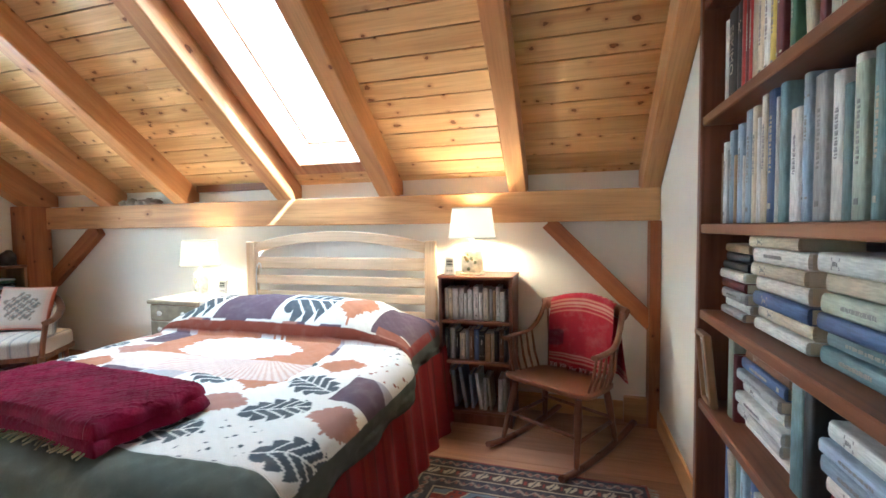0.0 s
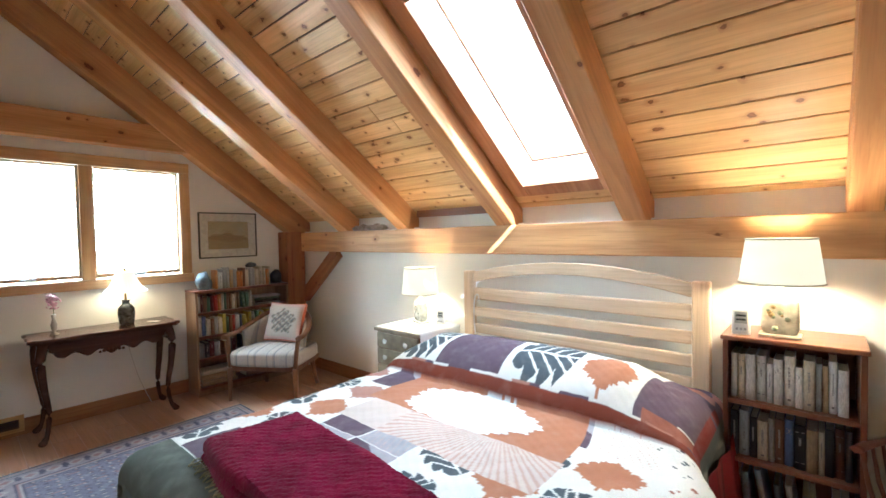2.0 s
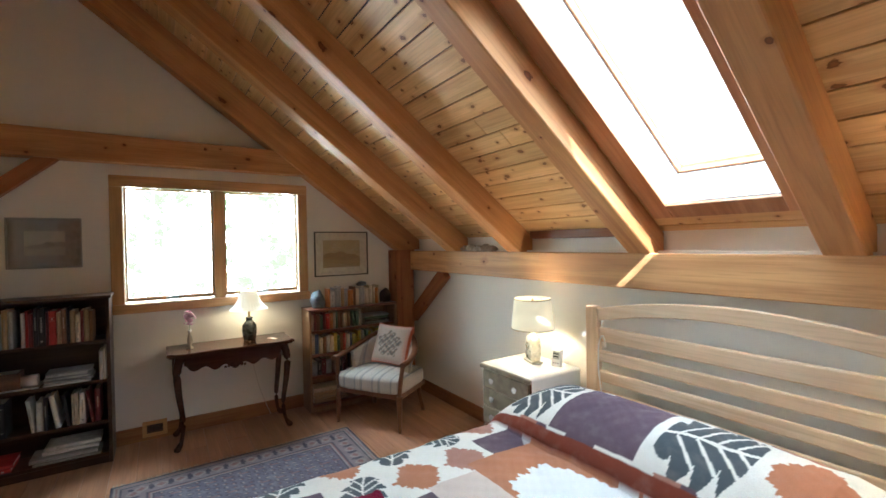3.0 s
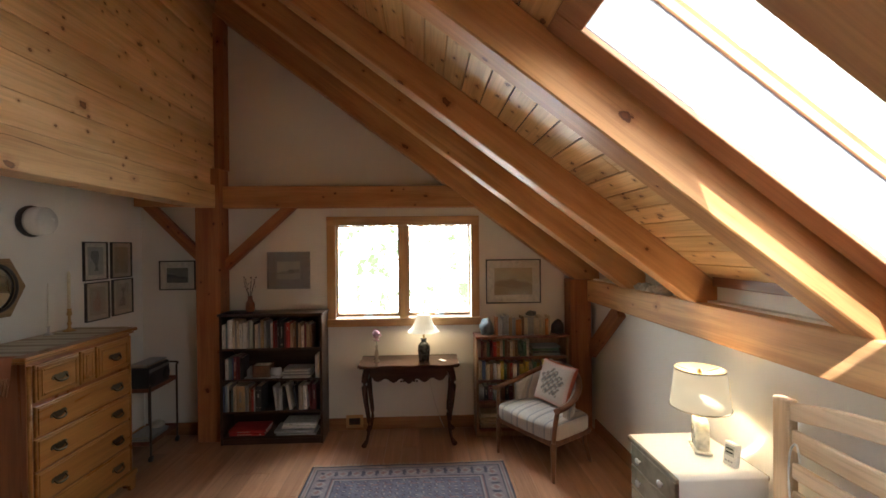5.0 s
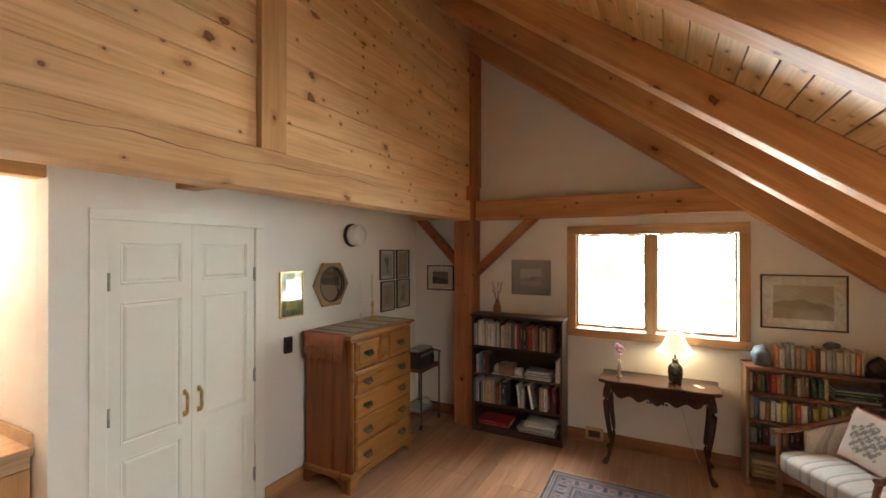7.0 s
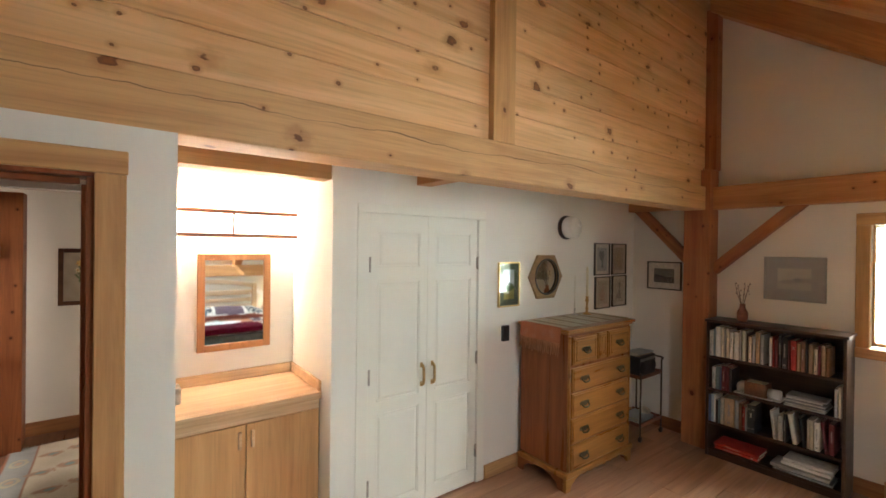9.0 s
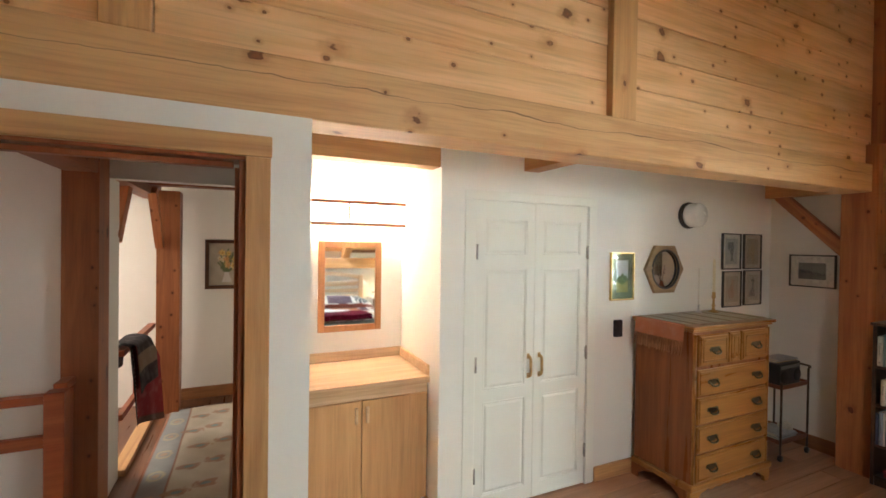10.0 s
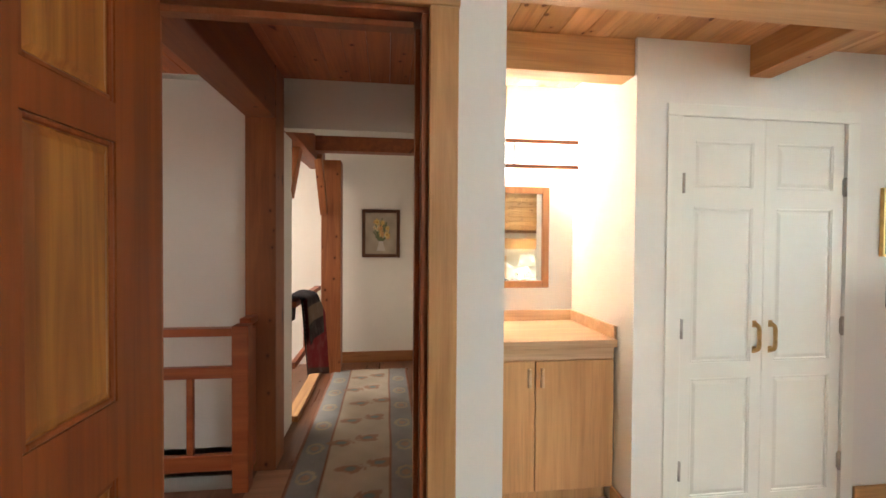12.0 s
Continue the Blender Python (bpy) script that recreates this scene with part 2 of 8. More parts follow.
def lathe(profile, seg=20, bm=None, at=(0, 0, 0), squash=1.0):
    """A turned body: rows of (radius, height) spun about z."""
    one = bmesh.new()
    rings = []
    for r, z in profile:
        if r < 1e-5:
            rings.append([one.verts.new((at[0], at[1], at[2] + z))])
        else:
            rings.append([one.verts.new((at[0] + r * math.cos(2 * math.pi * j / seg), at[1] + squash * r * math.sin(2 * math.pi * j / seg), at[2] + z)) for j in range(seg)])
    for a, b in zip(rings, rings[1:]):
        for j in range(seg):
            quad = [a[j % len(a)], a[(j + 1) % len(a)], b[(j + 1) % len(b)], b[j % len(b)]]
            quad = list(dict.fromkeys(quad))
            if len(quad) > 2:
                one.faces.new(quad)
    for ring, flip in ((rings[0], True), (rings[-1], False)):
        if len(ring) > 2:
            one.faces.new(ring[::-1] if flip else ring)
    for f in one.faces:
        f.smooth = True
    return join(bm, one)


def tube(points, radius, seg=10, bm=None, flat=1.0, up=(0, 0, 1)):
    """A rod along points; radius may be one number or one for each point."""
    one = bmesh.new()
    pts = [Vector(p) for p in points]
    rr = [radius] * len(pts) if isinstance(radius, (int, float)) else list(radius)
    rings = []
    for i, p in enumerate(pts):
        d = (pts[min(i + 1, len(pts) - 1)] - pts[max(i - 1, 0)]).normalized()
        side = d.cross(Vector(up))
        side = side.normalized() if side.length > 1e-4 else d.cross(Vector((1, 0, 0))).normalized()
        top = side.cross(d).normalized()
        rings.append([one.verts.new(p + rr[i] * (math.cos(2 * math.pi * j / seg) * side + flat * math.sin(2 * math.pi * j / seg) * top)) for j in range(seg)])
    for a, b in zip(rings, rings[1:]):
        for j in range(seg):
            one.faces.new((a[j], a[(j + 1) % seg], b[(j + 1) % seg], b[j]))
    one.faces.new(rings[0][::-1]), one.faces.new(rings[-1])
    for f in one.faces:
        f.smooth = len(f.verts) == 4
    bmesh.ops.recalc_face_normals(one, faces=one.faces[:])
    return join(bm, one)


def curve_pts(pts, n=24):
    """A smooth line through a few points."""
    p = [Vector(q) for q in pts]
    p = [2 * p[0] - p[1], *p, 2 * p[-1] - p[-2]]
    out = []
    spans = len(p) - 3
    for i in range(n + 1):
        u = i / n * spans
        k = min(int(u), spans - 1)
        f = u - k
        a, b, c, d = p[k:k + 4]
        out.append(0.5 * (2 * b + (c - a) * f + (2 * a - 5 * b + 4 * c - d) * f * f + (3 * b - a - 3 * c + d) * f ** 3))
    return out


def prism(outline, y0, y1, axis="Y", bevel=0.0):
    """A flat outline made thick. outline in (x, z) for axis Y, (y, z) for X, (x, y) for Z."""
    bm = bmesh.new()

    def at(p, d):
        return {"Y": (p[0], d, p[1]), "X": (d, p[0], p[1]), "Z": (p[0], p[1], d)}[axis]
    a = [bm.verts.new(at(p, y0)) for p in outline]
    b = [bm.verts.new(at(p, y1)) for p in outline]
    bm.faces.new(a), bm.faces.new(b[::-1])
    for i in range(len(a)):
        j = (i + 1) % len(a)
        bm.faces.new((a[i], b[i], b[j], a[j]))
    bmesh.ops.recalc_face_normals(bm, faces=bm.faces[:])
    if bevel:
        bmesh.ops.bevel(bm, geom=bm.edges[:], offset=bevel, segments=1, affect="EDGES")
    return bm


def mesh_of(bm, name):
    me = bpy.data.meshes.new(name)
    bm.to_mesh(me)
    bm.free()
    return me


def part(name, bm, material, parent=None, label="", at=None):
    """One mesh object under a thing or a part."""
    me = bm if isinstance(bm, bpy.types.Mesh) else mesh_of(bm, name)
    if not me.materials:
        me.materials.append(material)
    ob = new(name, me)
    ob.parent = parent
    if at is not None:
        ob.matrix_basis = at
    if label:
        ob["label"] = label
    return ob


def thing(name, m, label, category, group=""):
    """An Empty at a thing's base."""
    ob = new(name)
    ob.empty_display_size = 0.1
    ob.matrix_basis = m
    return tagged(ob, label, category, group)


def setting(name, bm, material, label, category, at=None):
    return tagged(part(name, bm, material, None, "", at), label, category, kind="structure")


# ---------------------------------------------------------------- the shell
WEST, EAST, NORTH, CLOSET_Y, BEAM_F = -4.87, 0.64, 3.10, -1.36, -0.55
PITCH = 0.745                     # rise of the roof for one metre of run
EAVE_Y, EAVE_Z = 3.02, 1.49       # where the rafters' undersides meet the plate
BOARD_UP = 0.225                  # boards above the rafters' undersides, upright
CEIL_Z = 2.445                    # board ceiling of the low part


def under(y):
    return EAVE_Z + PITCH * (EAVE_Y - y)


def wall_with_hole(axis, face, back, u0, u1, top, hole):
    """A wall across u0..u1 with one rectangular hole (u, u, z, z); top: list of (u, z) along the upper edge."""
    bm = bmesh.new()
    a0, a1, h0, h1 = hole

    def slab(outline):
        join(bm, prism(outline, face, back, axis))

    def top_at(u):
        for (p, z), (q, w) in zip(top, top[1:]):
            if p <= u <= q:
                return z + (w - z) * (u - p) / (q - p)
        return top[-1][1]
    mids = lambda p, q: [(u, z) for u, z in top if p < u < q]
    slab([(u0, 0), (a0, 0), (a0, top_at(a0)), *mids(u0, a0)[::-1], (u0, top_at(u0))])
    slab([(a1, 0), (u1, 0), (u1, top_at(u1)), *mids(a1, u1)[::-1], (a1, top_at(a1))])
    if h0 > 0:
        slab([(a0, 0), (a1, 0), (a1, h0), (a0, h0)])
    slab([(a0, h1), (a1, h1), (a1, top_at(a1)), *mids(a0, a1)[::-1], (a0, top_at(a0))])
    return bm


HIGH = under(-0.55) + 0.5
setting("wall_west", wall_with_hole("X", WEST, WEST - 0.16, -1.5, 3.3, [(-1.5, 2.7), (-0.8, 2.7), (-0.79, HIGH), (-0.55, HIGH), (3.3, under(3.3) + 0.4)], (0.53, 1.90, 1.12, 2.075)), WALL, "cream plaster gable wall around a wide window", "wall")
setting("wall_north", box(WEST - 0.1, EAST + 0.1, NORTH, NORTH + 0.15, 0, 1.50), WALL, "cream plaster knee wall behind the bed", "wall")
setting("wall_north_upper", box(WEST - 0.1, EAST + 0.1, NORTH + 0.06, NORTH + 0.16, 1.46, 1.80), WALL, "cream plaster strip above the long plate beam", "wall")
setting("wall_east", prism([(-0.53, 0), (3.2, 0), (3.2, under(3.2) + 0.4), (-0.55, HIGH), (-0.55, 0.0)], EAST, EAST + 0.14, "X"), WALL_COOL, "white plaster wall behind the tall bookcase", "wall")
# unseen block, added so that no sun leaks in above the hall
setting("wall_east_upper", box(EAST, EAST + 0.14, -1.7, -0.551, 2.3, HIGH + 0.9), WALL_COOL, "unseen white wall block above the hall, added against sun leaks", "wall")
setting("wall_closet", wall_with_hole("Y", CLOSET_Y, CLOSET_Y - 0.12, WEST - 0.1, -1.375, [(WEST - 0.1, 2.6), (-1.375, 2.6)], (-2.575, -1.625, 0, 2.07)), WALL_COOL, "white plaster wall with a pair of closet doors", "wall")
# hidden side, added to stop sky light showing over the closet doors
setting("closet_side", box(-2.72, -2.66, -1.949, CLOSET_Y - 0.121, 0, 2.6), WALL_COOL, "unseen white closet side, added to keep sky light out", "wall")
setting("closet_back", box(-2.7, -1.5, -2.0, -1.95, 0, 2.6), WALL_COOL, "white plaster back of the closet", "wall")
setting("wall_alcove_west", box(-1.49, -1.375, -2.21, CLOSET_Y - 0.121, 0, 2.6), WALL_COOL, "white plaster side of the vanity alcove", "wall")
setting("wall_alcove_back", box(-1.52, -0.42, -2.21, -2.09, 0, 2.6), WALL_COOL, "white plaster wall above the vanity", "wall")
setting("wall_partition", box(-0.475, -0.405, -2.088, -0.65, 0, 2.6), WALL_COOL, "white plaster partition beside the hall", "wall")
setting("wall_door", wall_with_hole("Y", -0.53, -0.648, -0.476, EAST, [(-0.476, 2.222), (EAST, 2.222)], (-0.26, 0.50, 0, 2.075)), WALL_COOL, "white plaster wall around the bedroom door", "wall")

# the board ceiling over the bed, each board with its own edges; left open for the skylight
SKY = (-1.84, -1.33, 1.93, 2.97)   # the skylight's well: x, x, y, y
ANGLE = math.atan(PITCH)
SLOPE_M = Matrix.Translation((0, EAVE_Y, EAVE_Z + BOARD_UP)) @ Matrix.Rotation(-ANGLE, 4, "X")


def along(y):
    """Distance up the slope from the eave to a place above y."""
    return (EAVE_Y - y) / math.cos(ANGLE)


bm = bmesh.new()
random.seed(4)
s = -0.26
while s < along(-0.62):
    w = 0.132
    spans = [(WEST, SKY[0] - 0.022), (SKY[1] + 0.022, EAST)] if along(SKY[3]) - w < s + 0.02 < along(SKY[2]) else [(WEST, EAST)]
    for a, b in spans:
        cuts = [a] + sorted(random.uniform(a, b) for _ in range(1 if b - a > 2.5 else 0)) + [b]
        for p, q in zip(cuts, cuts[1:]):
            box(p + 0.0008, q - 0.0008, -s - w + 0.003, -s - 0.003, 0, 0.022, 0.004, bm)
    s += w
setting("ceiling", bm, PINE, "sloping ceiling of knotty honey pine boards", "ceiling", SLOPE_M)
roof = bmesh.new()
Y_UP, Y_LOW = -along(SKY[2]), -along(SKY[3])
# the deck is lengthened to -1.6, out of sight, to shut out the sun
for x0, x1, y0, y1 in ((WEST - 0.2, SKY[0] - 0.03, -along(-1.6), 0.5), (SKY[1] + 0.03, EAST + 0.2, -along(-1.6), 0.5), (SKY[0] - 0.03, SKY[1] + 0.03, -along(-1.6), Y_UP - 0.03), (SKY[0] - 0.03, SKY[1] + 0.03, Y_LOW + 0.03, 0.5)):
    box(x0, x1, y0, y1, 0.026, 0.16, 0, roof)
setting("roof", roof, plain("roof_deck", (0.08, 0.07, 0.065), 0.9), "dark roof deck above the boards", "roof", SLOPE_M)

FRIEZE = wood("frieze_board", (0.20, 0.085, 0.04), (0.32, 0.15, 0.075), "X", 0.0, 0.4)
setting("frieze_board", box(-2.985, -2.10, 3.125, 3.15, 1.585, 1.65, 0.003), FRIEZE, "dark wooden frieze board under the ceiling", "trim")

# rafters, each a heavy squared timber with a plumb foot on the plate
RAFTERS = [(-4.872, -4.72), (-3.985, -3.82), (-3.125, -2.99), (-2.095, -1.96), (-1.225, -1.09), (-0.285, -0.168), (0.53, 0.638)]


def rafter(x0, x1, lift):
    top = BOARD_UP - 0.003
    outline = [(EAVE_Y + 0.03, under(EAVE_Y + 0.03) + lift), (EAVE_Y + 0.16, under(EAVE_Y + 0.16) + max(0.09, lift)), (EAVE_Y + 0.16, under(EAVE_Y + 0.16) + top), (-0.56, under(-0.56) + top), (-0.56, under(-0.56) + lift)]
    m = Matrix.Translation((0, EAVE_Y, EAVE_Z)) @ Matrix.Rotation(-ANGLE, 4, "X")
    b = prism(outline, x0, x1, "X", 0.006)
    bmesh.ops.transform(b, matrix=m.inverted(), verts=b.verts[:])
    return b, m


for x0, x1 in RAFTERS:
    b, m = rafter(x0, x1, -0.07 if x0 < -4.8 else 0.0)
    setting("rafter", b, BEAM_Y, "honey brown squared timber rafter", "beam", m)

setting("plate_beam", box(WEST + 0.14, EAST - 0.004, EAVE_Y, NORTH + 0.05, 1.285, 1.488, 0.007), BEAM_X, "long honey brown timber plate above the bed", "beam")
setting("ridge_beam", box(WEST + 0.2, EAST - 0.002, -0.76, BEAM_F, 2.225, 2.44, 0.008), BEAM_R, "heavy honey brown timber carrying the plank wall", "beam")
setting("tie_beam", box(WEST + 0.004, WEST + 0.13, -0.52, 2.06, 2.23, 2.44, 0.007), BEAM_Y, "reddish brown timber tie across the gable", "beam")
setting("tie_beam_end", box(WEST + 0.004, WEST + 0.13, CLOSET_Y + 0.01, -0.745, 2.25, 2.44, 0.007), BEAM_Y, "short reddish timber between post and closet wall", "beam")
setting("post_gable", box(WEST + 0.003, WEST + 0.2, -0.745, -0.515, 0, 2.60, 0.008), BEAM_Z, "reddish brown squared timber post", "post")
setting("post_gable_upper", box(WEST + 0.003, WEST + 0.12, -0.66, -0.50, 2.601, under(-0.5), 0.006), BEAM_Z, "reddish brown upper timber post in the gable", "post")
setting("post_corner", box(WEST + 0.003, WEST + 0.2, 2.85, 3.06, 0, 1.50, 0.008), BEAM_Z, "reddish brown corner timber post", "post")
setting("post_east", box(0.575, EAST - 0.002, 2.99, NORTH - 0.002, 0, 1.284, 0.006), BEAM_Z, "honey brown corner post beside the rocking chair", "post")


def brace(name, a, b, width, thick, across, label):
    """A straight timber brace from a to b. across: the way of its thickness."""
    a, b = Vector(a), Vector(b)
    d = b - a
    z = d.normalized()
    x = Vector(across).normalized()
    y = z.cross(x).normalized()
    m = Matrix((x, y, z)).transposed().to_4x4()
    m.translation = a
    return setting(name, box(-thick / 2, thick / 2, -width / 2, width / 2, 0, d.length, 0.004), BEAM_Z, label, "brace", m)


BR = "slanting honey brown timber brace"
brace("brace_gable", (WEST + 0.065, -0.53, 1.66), (WEST + 0.065, 0.13, 2.26), 0.095, 0.07, (1, 0, 0), BR)
brace("brace_gable_south", (WEST + 0.065, -0.72, 1.72), (WEST + 0.065, -1.29, 2.31), 0.095, 0.07, (1, 0, 0), BR)
brace("brace_north_west", (-4.70, 3.065, 0.78), (-4.06, 3.065, 1.284), 0.13, 0.064, (0, 1, 0), BR)
brace("brace_north_east", (0.60, 3.065, 0.64), (-0.03, 3.065, 1.283), 0.10, 0.064, (0, 1, 0), BR)

# plank wall above the ridge beam
plank_wall = setting("wall_planks", box(WEST, EAST, -0.75, -0.62, 2.43, HIGH), PLANK, "wall of wide knotty pine planks above the beam", "wall")
setting("plank_wall_stud", box(-2.135, -1.965, -0.615, -0.557, 2.441, HIGH - 0.2, 0.005), STUD, "upright pine timber dividing the plank wall", "post")
setting("plank_wall_stud", box(0.02, 0.16, -0.615, -0.557, 2.441, HIGH - 0.2, 0.005), STUD, "upright pine timber dividing the plank wall", "post")

# low board ceilings
bm = bmesh.new()
x = WEST
while x < -0.45:
    box(x + 0.001, min(x + 0.13, -0.42) - 0.001, -2.2, -0.68, CEIL_Z, CEIL_Z + 0.02, 0.0035, bm)
    x += 0.13
setting("ceiling_low", bm, PINE_Y, "low ceiling of pine boards by the closet", "ceiling")
setting("ceiling_low_deck", box(WEST - 0.2, -0.44, -2.3, -0.78, CEIL_Z + 0.025, CEIL_Z + 0.1), PINE_Y, "pine deck above the low ceiling", "ceiling")
setting("joist", box(-2.115, -1.99, CLOSET_Y + 0.003, -0.762, 2.28, CEIL_Z - 0.002, 0.005), BEAM_Y, "short honey brown ceiling joist", "beam")
setting("alcove_header", box(-1.374, -0.477, -1.50, -1.375, 2.258, CEIL_Z - 0.002, 0.005), BEAM_X, "honey brown timber header across the vanity alcove", "beam")

floor = setting("floor", box(WEST - 0.15, EAST + 0.1, -2.2, NORTH + 0.1, -0.2, -0.014), FLOOR, "brown oak plank floor", "floor")

# baseboards
def baseboard(name, b, mat):
    setting(name, b, mat, "stained wooden baseboard", "baseboard")


baseboard("baseboard", box(WEST + 0.201, -0.30, NORTH - 0.018, NORTH - 0.001, 0, 0.12, 0.003), BASE_X)
baseboard("baseboard", box(-0.299, 0.574, NORTH - 0.018, NORTH - 0.001, 0, 0.12, 0.003), TRIM_X)
baseboard("baseboard", box(WEST + 0.001, WEST + 0.018, -0.514, 2.849, 0, 0.12, 0.003), BASE_Y)
baseboard("baseboard", box(WEST + 0.001, WEST + 0.018, CLOSET_Y + 0.02, -0.746, 0, 0.12, 0.003), BASE_Y)
baseboard("baseboard", box(WEST + 0.02, -2.662, CLOSET_Y + 0.001, CLOSET_Y + 0.018, 0, 0.11, 0.003), TRIM_X)
baseboard("baseboard", box(EAST - 0.018, EAST - 0.001, 0.2, 2.985, 0, 0.12, 0.003), TRIM_Y)
baseboard("baseboard", box(-1.374, -1.357, -1.535, CLOSET_Y, 0, 0.10, 0.003), TRIM_Y)

setting("baseboard_block", box(0.44, 0.574, NORTH - 0.06, NORTH - 0.019, 0, 0.165, 0.004), TRIM_X, "square wooden block at the baseboard's end", "baseboard")

# window
def window(name, y0, y1, z0, z1):
    w = tagged(new(name), "wide wooden slider window with two bright panes", "window", kind="structure")
    t = 0.09
    part("casing", box(WEST + 0.001, WEST + 0.024, y0, y1, z1 - t, z1, 0.003), TRIM_Y, w)
    part("sill", box(WEST + 0.001, WEST + 0.045, y0 - 0.01, y1 + 0.01, z0, z0 + t - 0.015, 0.004), TRIM_Y, w)
    part("casing", box(WEST + 0.001, WEST + 0.022, y0, y0 + t - 0.008, z0 + t - 0.014, z1 - t - 0.001, 0.003), TRIM_Z, w)
    part("casing", box(WEST + 0.001, WEST + 0.022, y1 - t + 0.008, y1, z0 + t - 0.014, z1 - t - 0.001, 0.003), TRIM_Z, w)
    mid = (y0 + y1) / 2
    part("mullion", box(WEST - 0.12, WEST + 0.018, mid - 0.042, mid + 0.042, z0 + t - 0.014, z1 - t - 0.001, 0.003), TRIM_Z, w)
    for a, b in ((y0 + t, mid - 0.043), (mid + 0.043, y1 - t)):
        sash = bmesh.new()
        for q in ((a, a + 0.016, z0 + t, z1 - t), (b - 0.016, b, z0 + t, z1 - t), (a + 0.016, b - 0.016, z0 + t, z0 + t + 0.03), (a + 0.016, b - 0.016, z1 - t - 0.016, z1 - t)):
            box(WEST - 0.075, WEST - 0.012, *q, 0.003, sash)
        fr = part("sash", sash, TRIM_Z, w)
        part("pane", box(WEST - 0.068, WEST - 0.062, a + 0.014, b - 0.014, z0 + t + 0.028, z1 - t - 0.014), GLASS, fr).visible_shadow = False
        lever = box(WEST - 0.038, WEST - 0.005, (a + b) / 2 - 0.045, (a + b) / 2 + 0.045, z0 + t + 0.002, z0 + t + 0.022, 0.004)
        tube([(WEST - 0.01, (a + b) / 2, z0 + t + 0.022), (WEST + 0.01, (a + b) / 2 + 0.05, z0 + t + 0.034), (WEST + 0.012, (a + b) / 2 + 0.08, z0 + t + 0.03)], 0.006, 8, lever)
        part("crank", lever, STEEL, fr, "grey metal window crank")
    return w


STEEL = plain("brushed_steel", (0.55, 0.55, 0.54), 0.35, 1.0)
window("window_1", 0.445, 1.975, 1.045, 2.145)

# skylight: a lined well through the roof with a framed pane on top
sk = tagged(new("skylight"), "bright skylight in a pale lined well", "skylight", kind="structure")
sk.matrix_basis = SLOPE_M
LINING = plain("skylight_lining", (0.36, 0.36, 0.37), 0.6)
SKY_WOOD = wood("skylight_frame_wood", (0.34, 0.15, 0.07), (0.48, 0.25, 0.12), "Y", 0.0, 0.4)
x0, x1 = SKY[0], SKY[1]
for nm, q in (("lining", (x0 - 0.02, x0, Y_UP, Y_LOW)), ("lining", (x1, x1 + 0.02, Y_UP, Y_LOW)), ("lining", (x0, x1, Y_UP - 0.02, Y_UP)), ("lining", (x0, x1, Y_LOW, Y_LOW + 0.02))):
    part(nm, box(*q, 0.0, 0.25, 0.002), LINING, sk)
for q in ((x0 - 0.105, x0 + 0.004, Y_UP - 0.1, Y_LOW + 0.1), (x1 - 0.004, x1 + 0.10, Y_UP - 0.1, Y_LOW + 0.1), (x0 + 0.005, x1 - 0.005, Y_UP - 0.1, Y_UP), (x0 + 0.005, x1 - 0.005, Y_LOW, Y_LOW + 0.1)):
    part("casing", box(*q, -0.022, -0.002, 0.003), SKY_WOOD, sk)
fr = bmesh.new()
for q in ((x0, x0 + 0.014, Y_UP, Y_LOW), (x1 - 0.014, x1, Y_UP, Y_LOW), (x0 + 0.014, x1 - 0.014, Y_UP, Y_UP + 0.014), (x0 + 0.014, x1 - 0.014, Y_LOW - 0.014, Y_LOW)):
    box(*q, 0.20, 0.25, 0.003, fr)
part("frame", fr, SKY_WOOD, sk)
part("pane", box(x0 + 0.012, x1 - 0.012, Y_UP + 0.012, Y_LOW - 0.012, 0.235, 0.241), GLASS, sk).visible_shadow = False

# outdoors: ground, and glowing sheets of leaves seen through the panes; their emission stands in for daylight
setting("ground", box(-60, -5.2, -40, 40, -3.2, -3.0), plain("grass", (0.06, 0.10, 0.03), 0.9, vary=0.4, scale=2.0), "sunlit grass outside the window", "ground")


def leaves_light(name, strength, dark):
    k = Mat(name, 1.0)
    v = k.coords(spread=False)
    a, b = k.noise(v, 1.6, 5.0, 0.7), k.noise(v, 7.0, 4.0, 0.7)
    f = k.ramp(k.math("ADD", k.math("MULTIPLY", a, 0.6), k.math("MULTIPLY", b, 0.4)), 0.45, 0.62)
    k.l(k.mix(f, dark, (0.95, 1.0, 0.90)), k.b.inputs["Emission Color"])
    k.b.inputs["Emission Strength"].default_value = strength
    k.colour((0.05, 0.08, 0.03))
    return k.m


FAR_LEAVES, NORTH_LEAVES = leaves_light("far_leaves", 13.0, (0.014, 0.020, 0.008)), leaves_light("north_leaves", 1.1, (0.30, 0.34, 0.27))
setting("backdrop", box(-13.0, -12.9, -9, 11, -3, 8), FAR_LEAVES, "glowing sheet of pale leaves outside the window", "backdrop")
setting("backdrop_north", box(-60, 30, 13.0, 13.1, -3, 60), NORTH_LEAVES, "glowing sheet of pale leaves and sky beyond the skylight", "backdrop")

# ---------------------------------------------------------------- the hall beyond the door
HALL_C, FAR_Y = 2.50, -4.45
hall_floor = bmesh.new()
for q in ((-0.55, 0.68, FAR_Y - 0.1, -2.21), (-0.40, 0.68, -2.21, -0.66), (0.68, 3.6, -1.93, -0.66), (0.68, 3.6, FAR_Y - 0.1, -2.46), (1.9, 3.6, -2.46, -1.93)):
    box(*q, -0.2, -0.002 if q[1] < 0.7 else -0.003, 0, hall_floor)
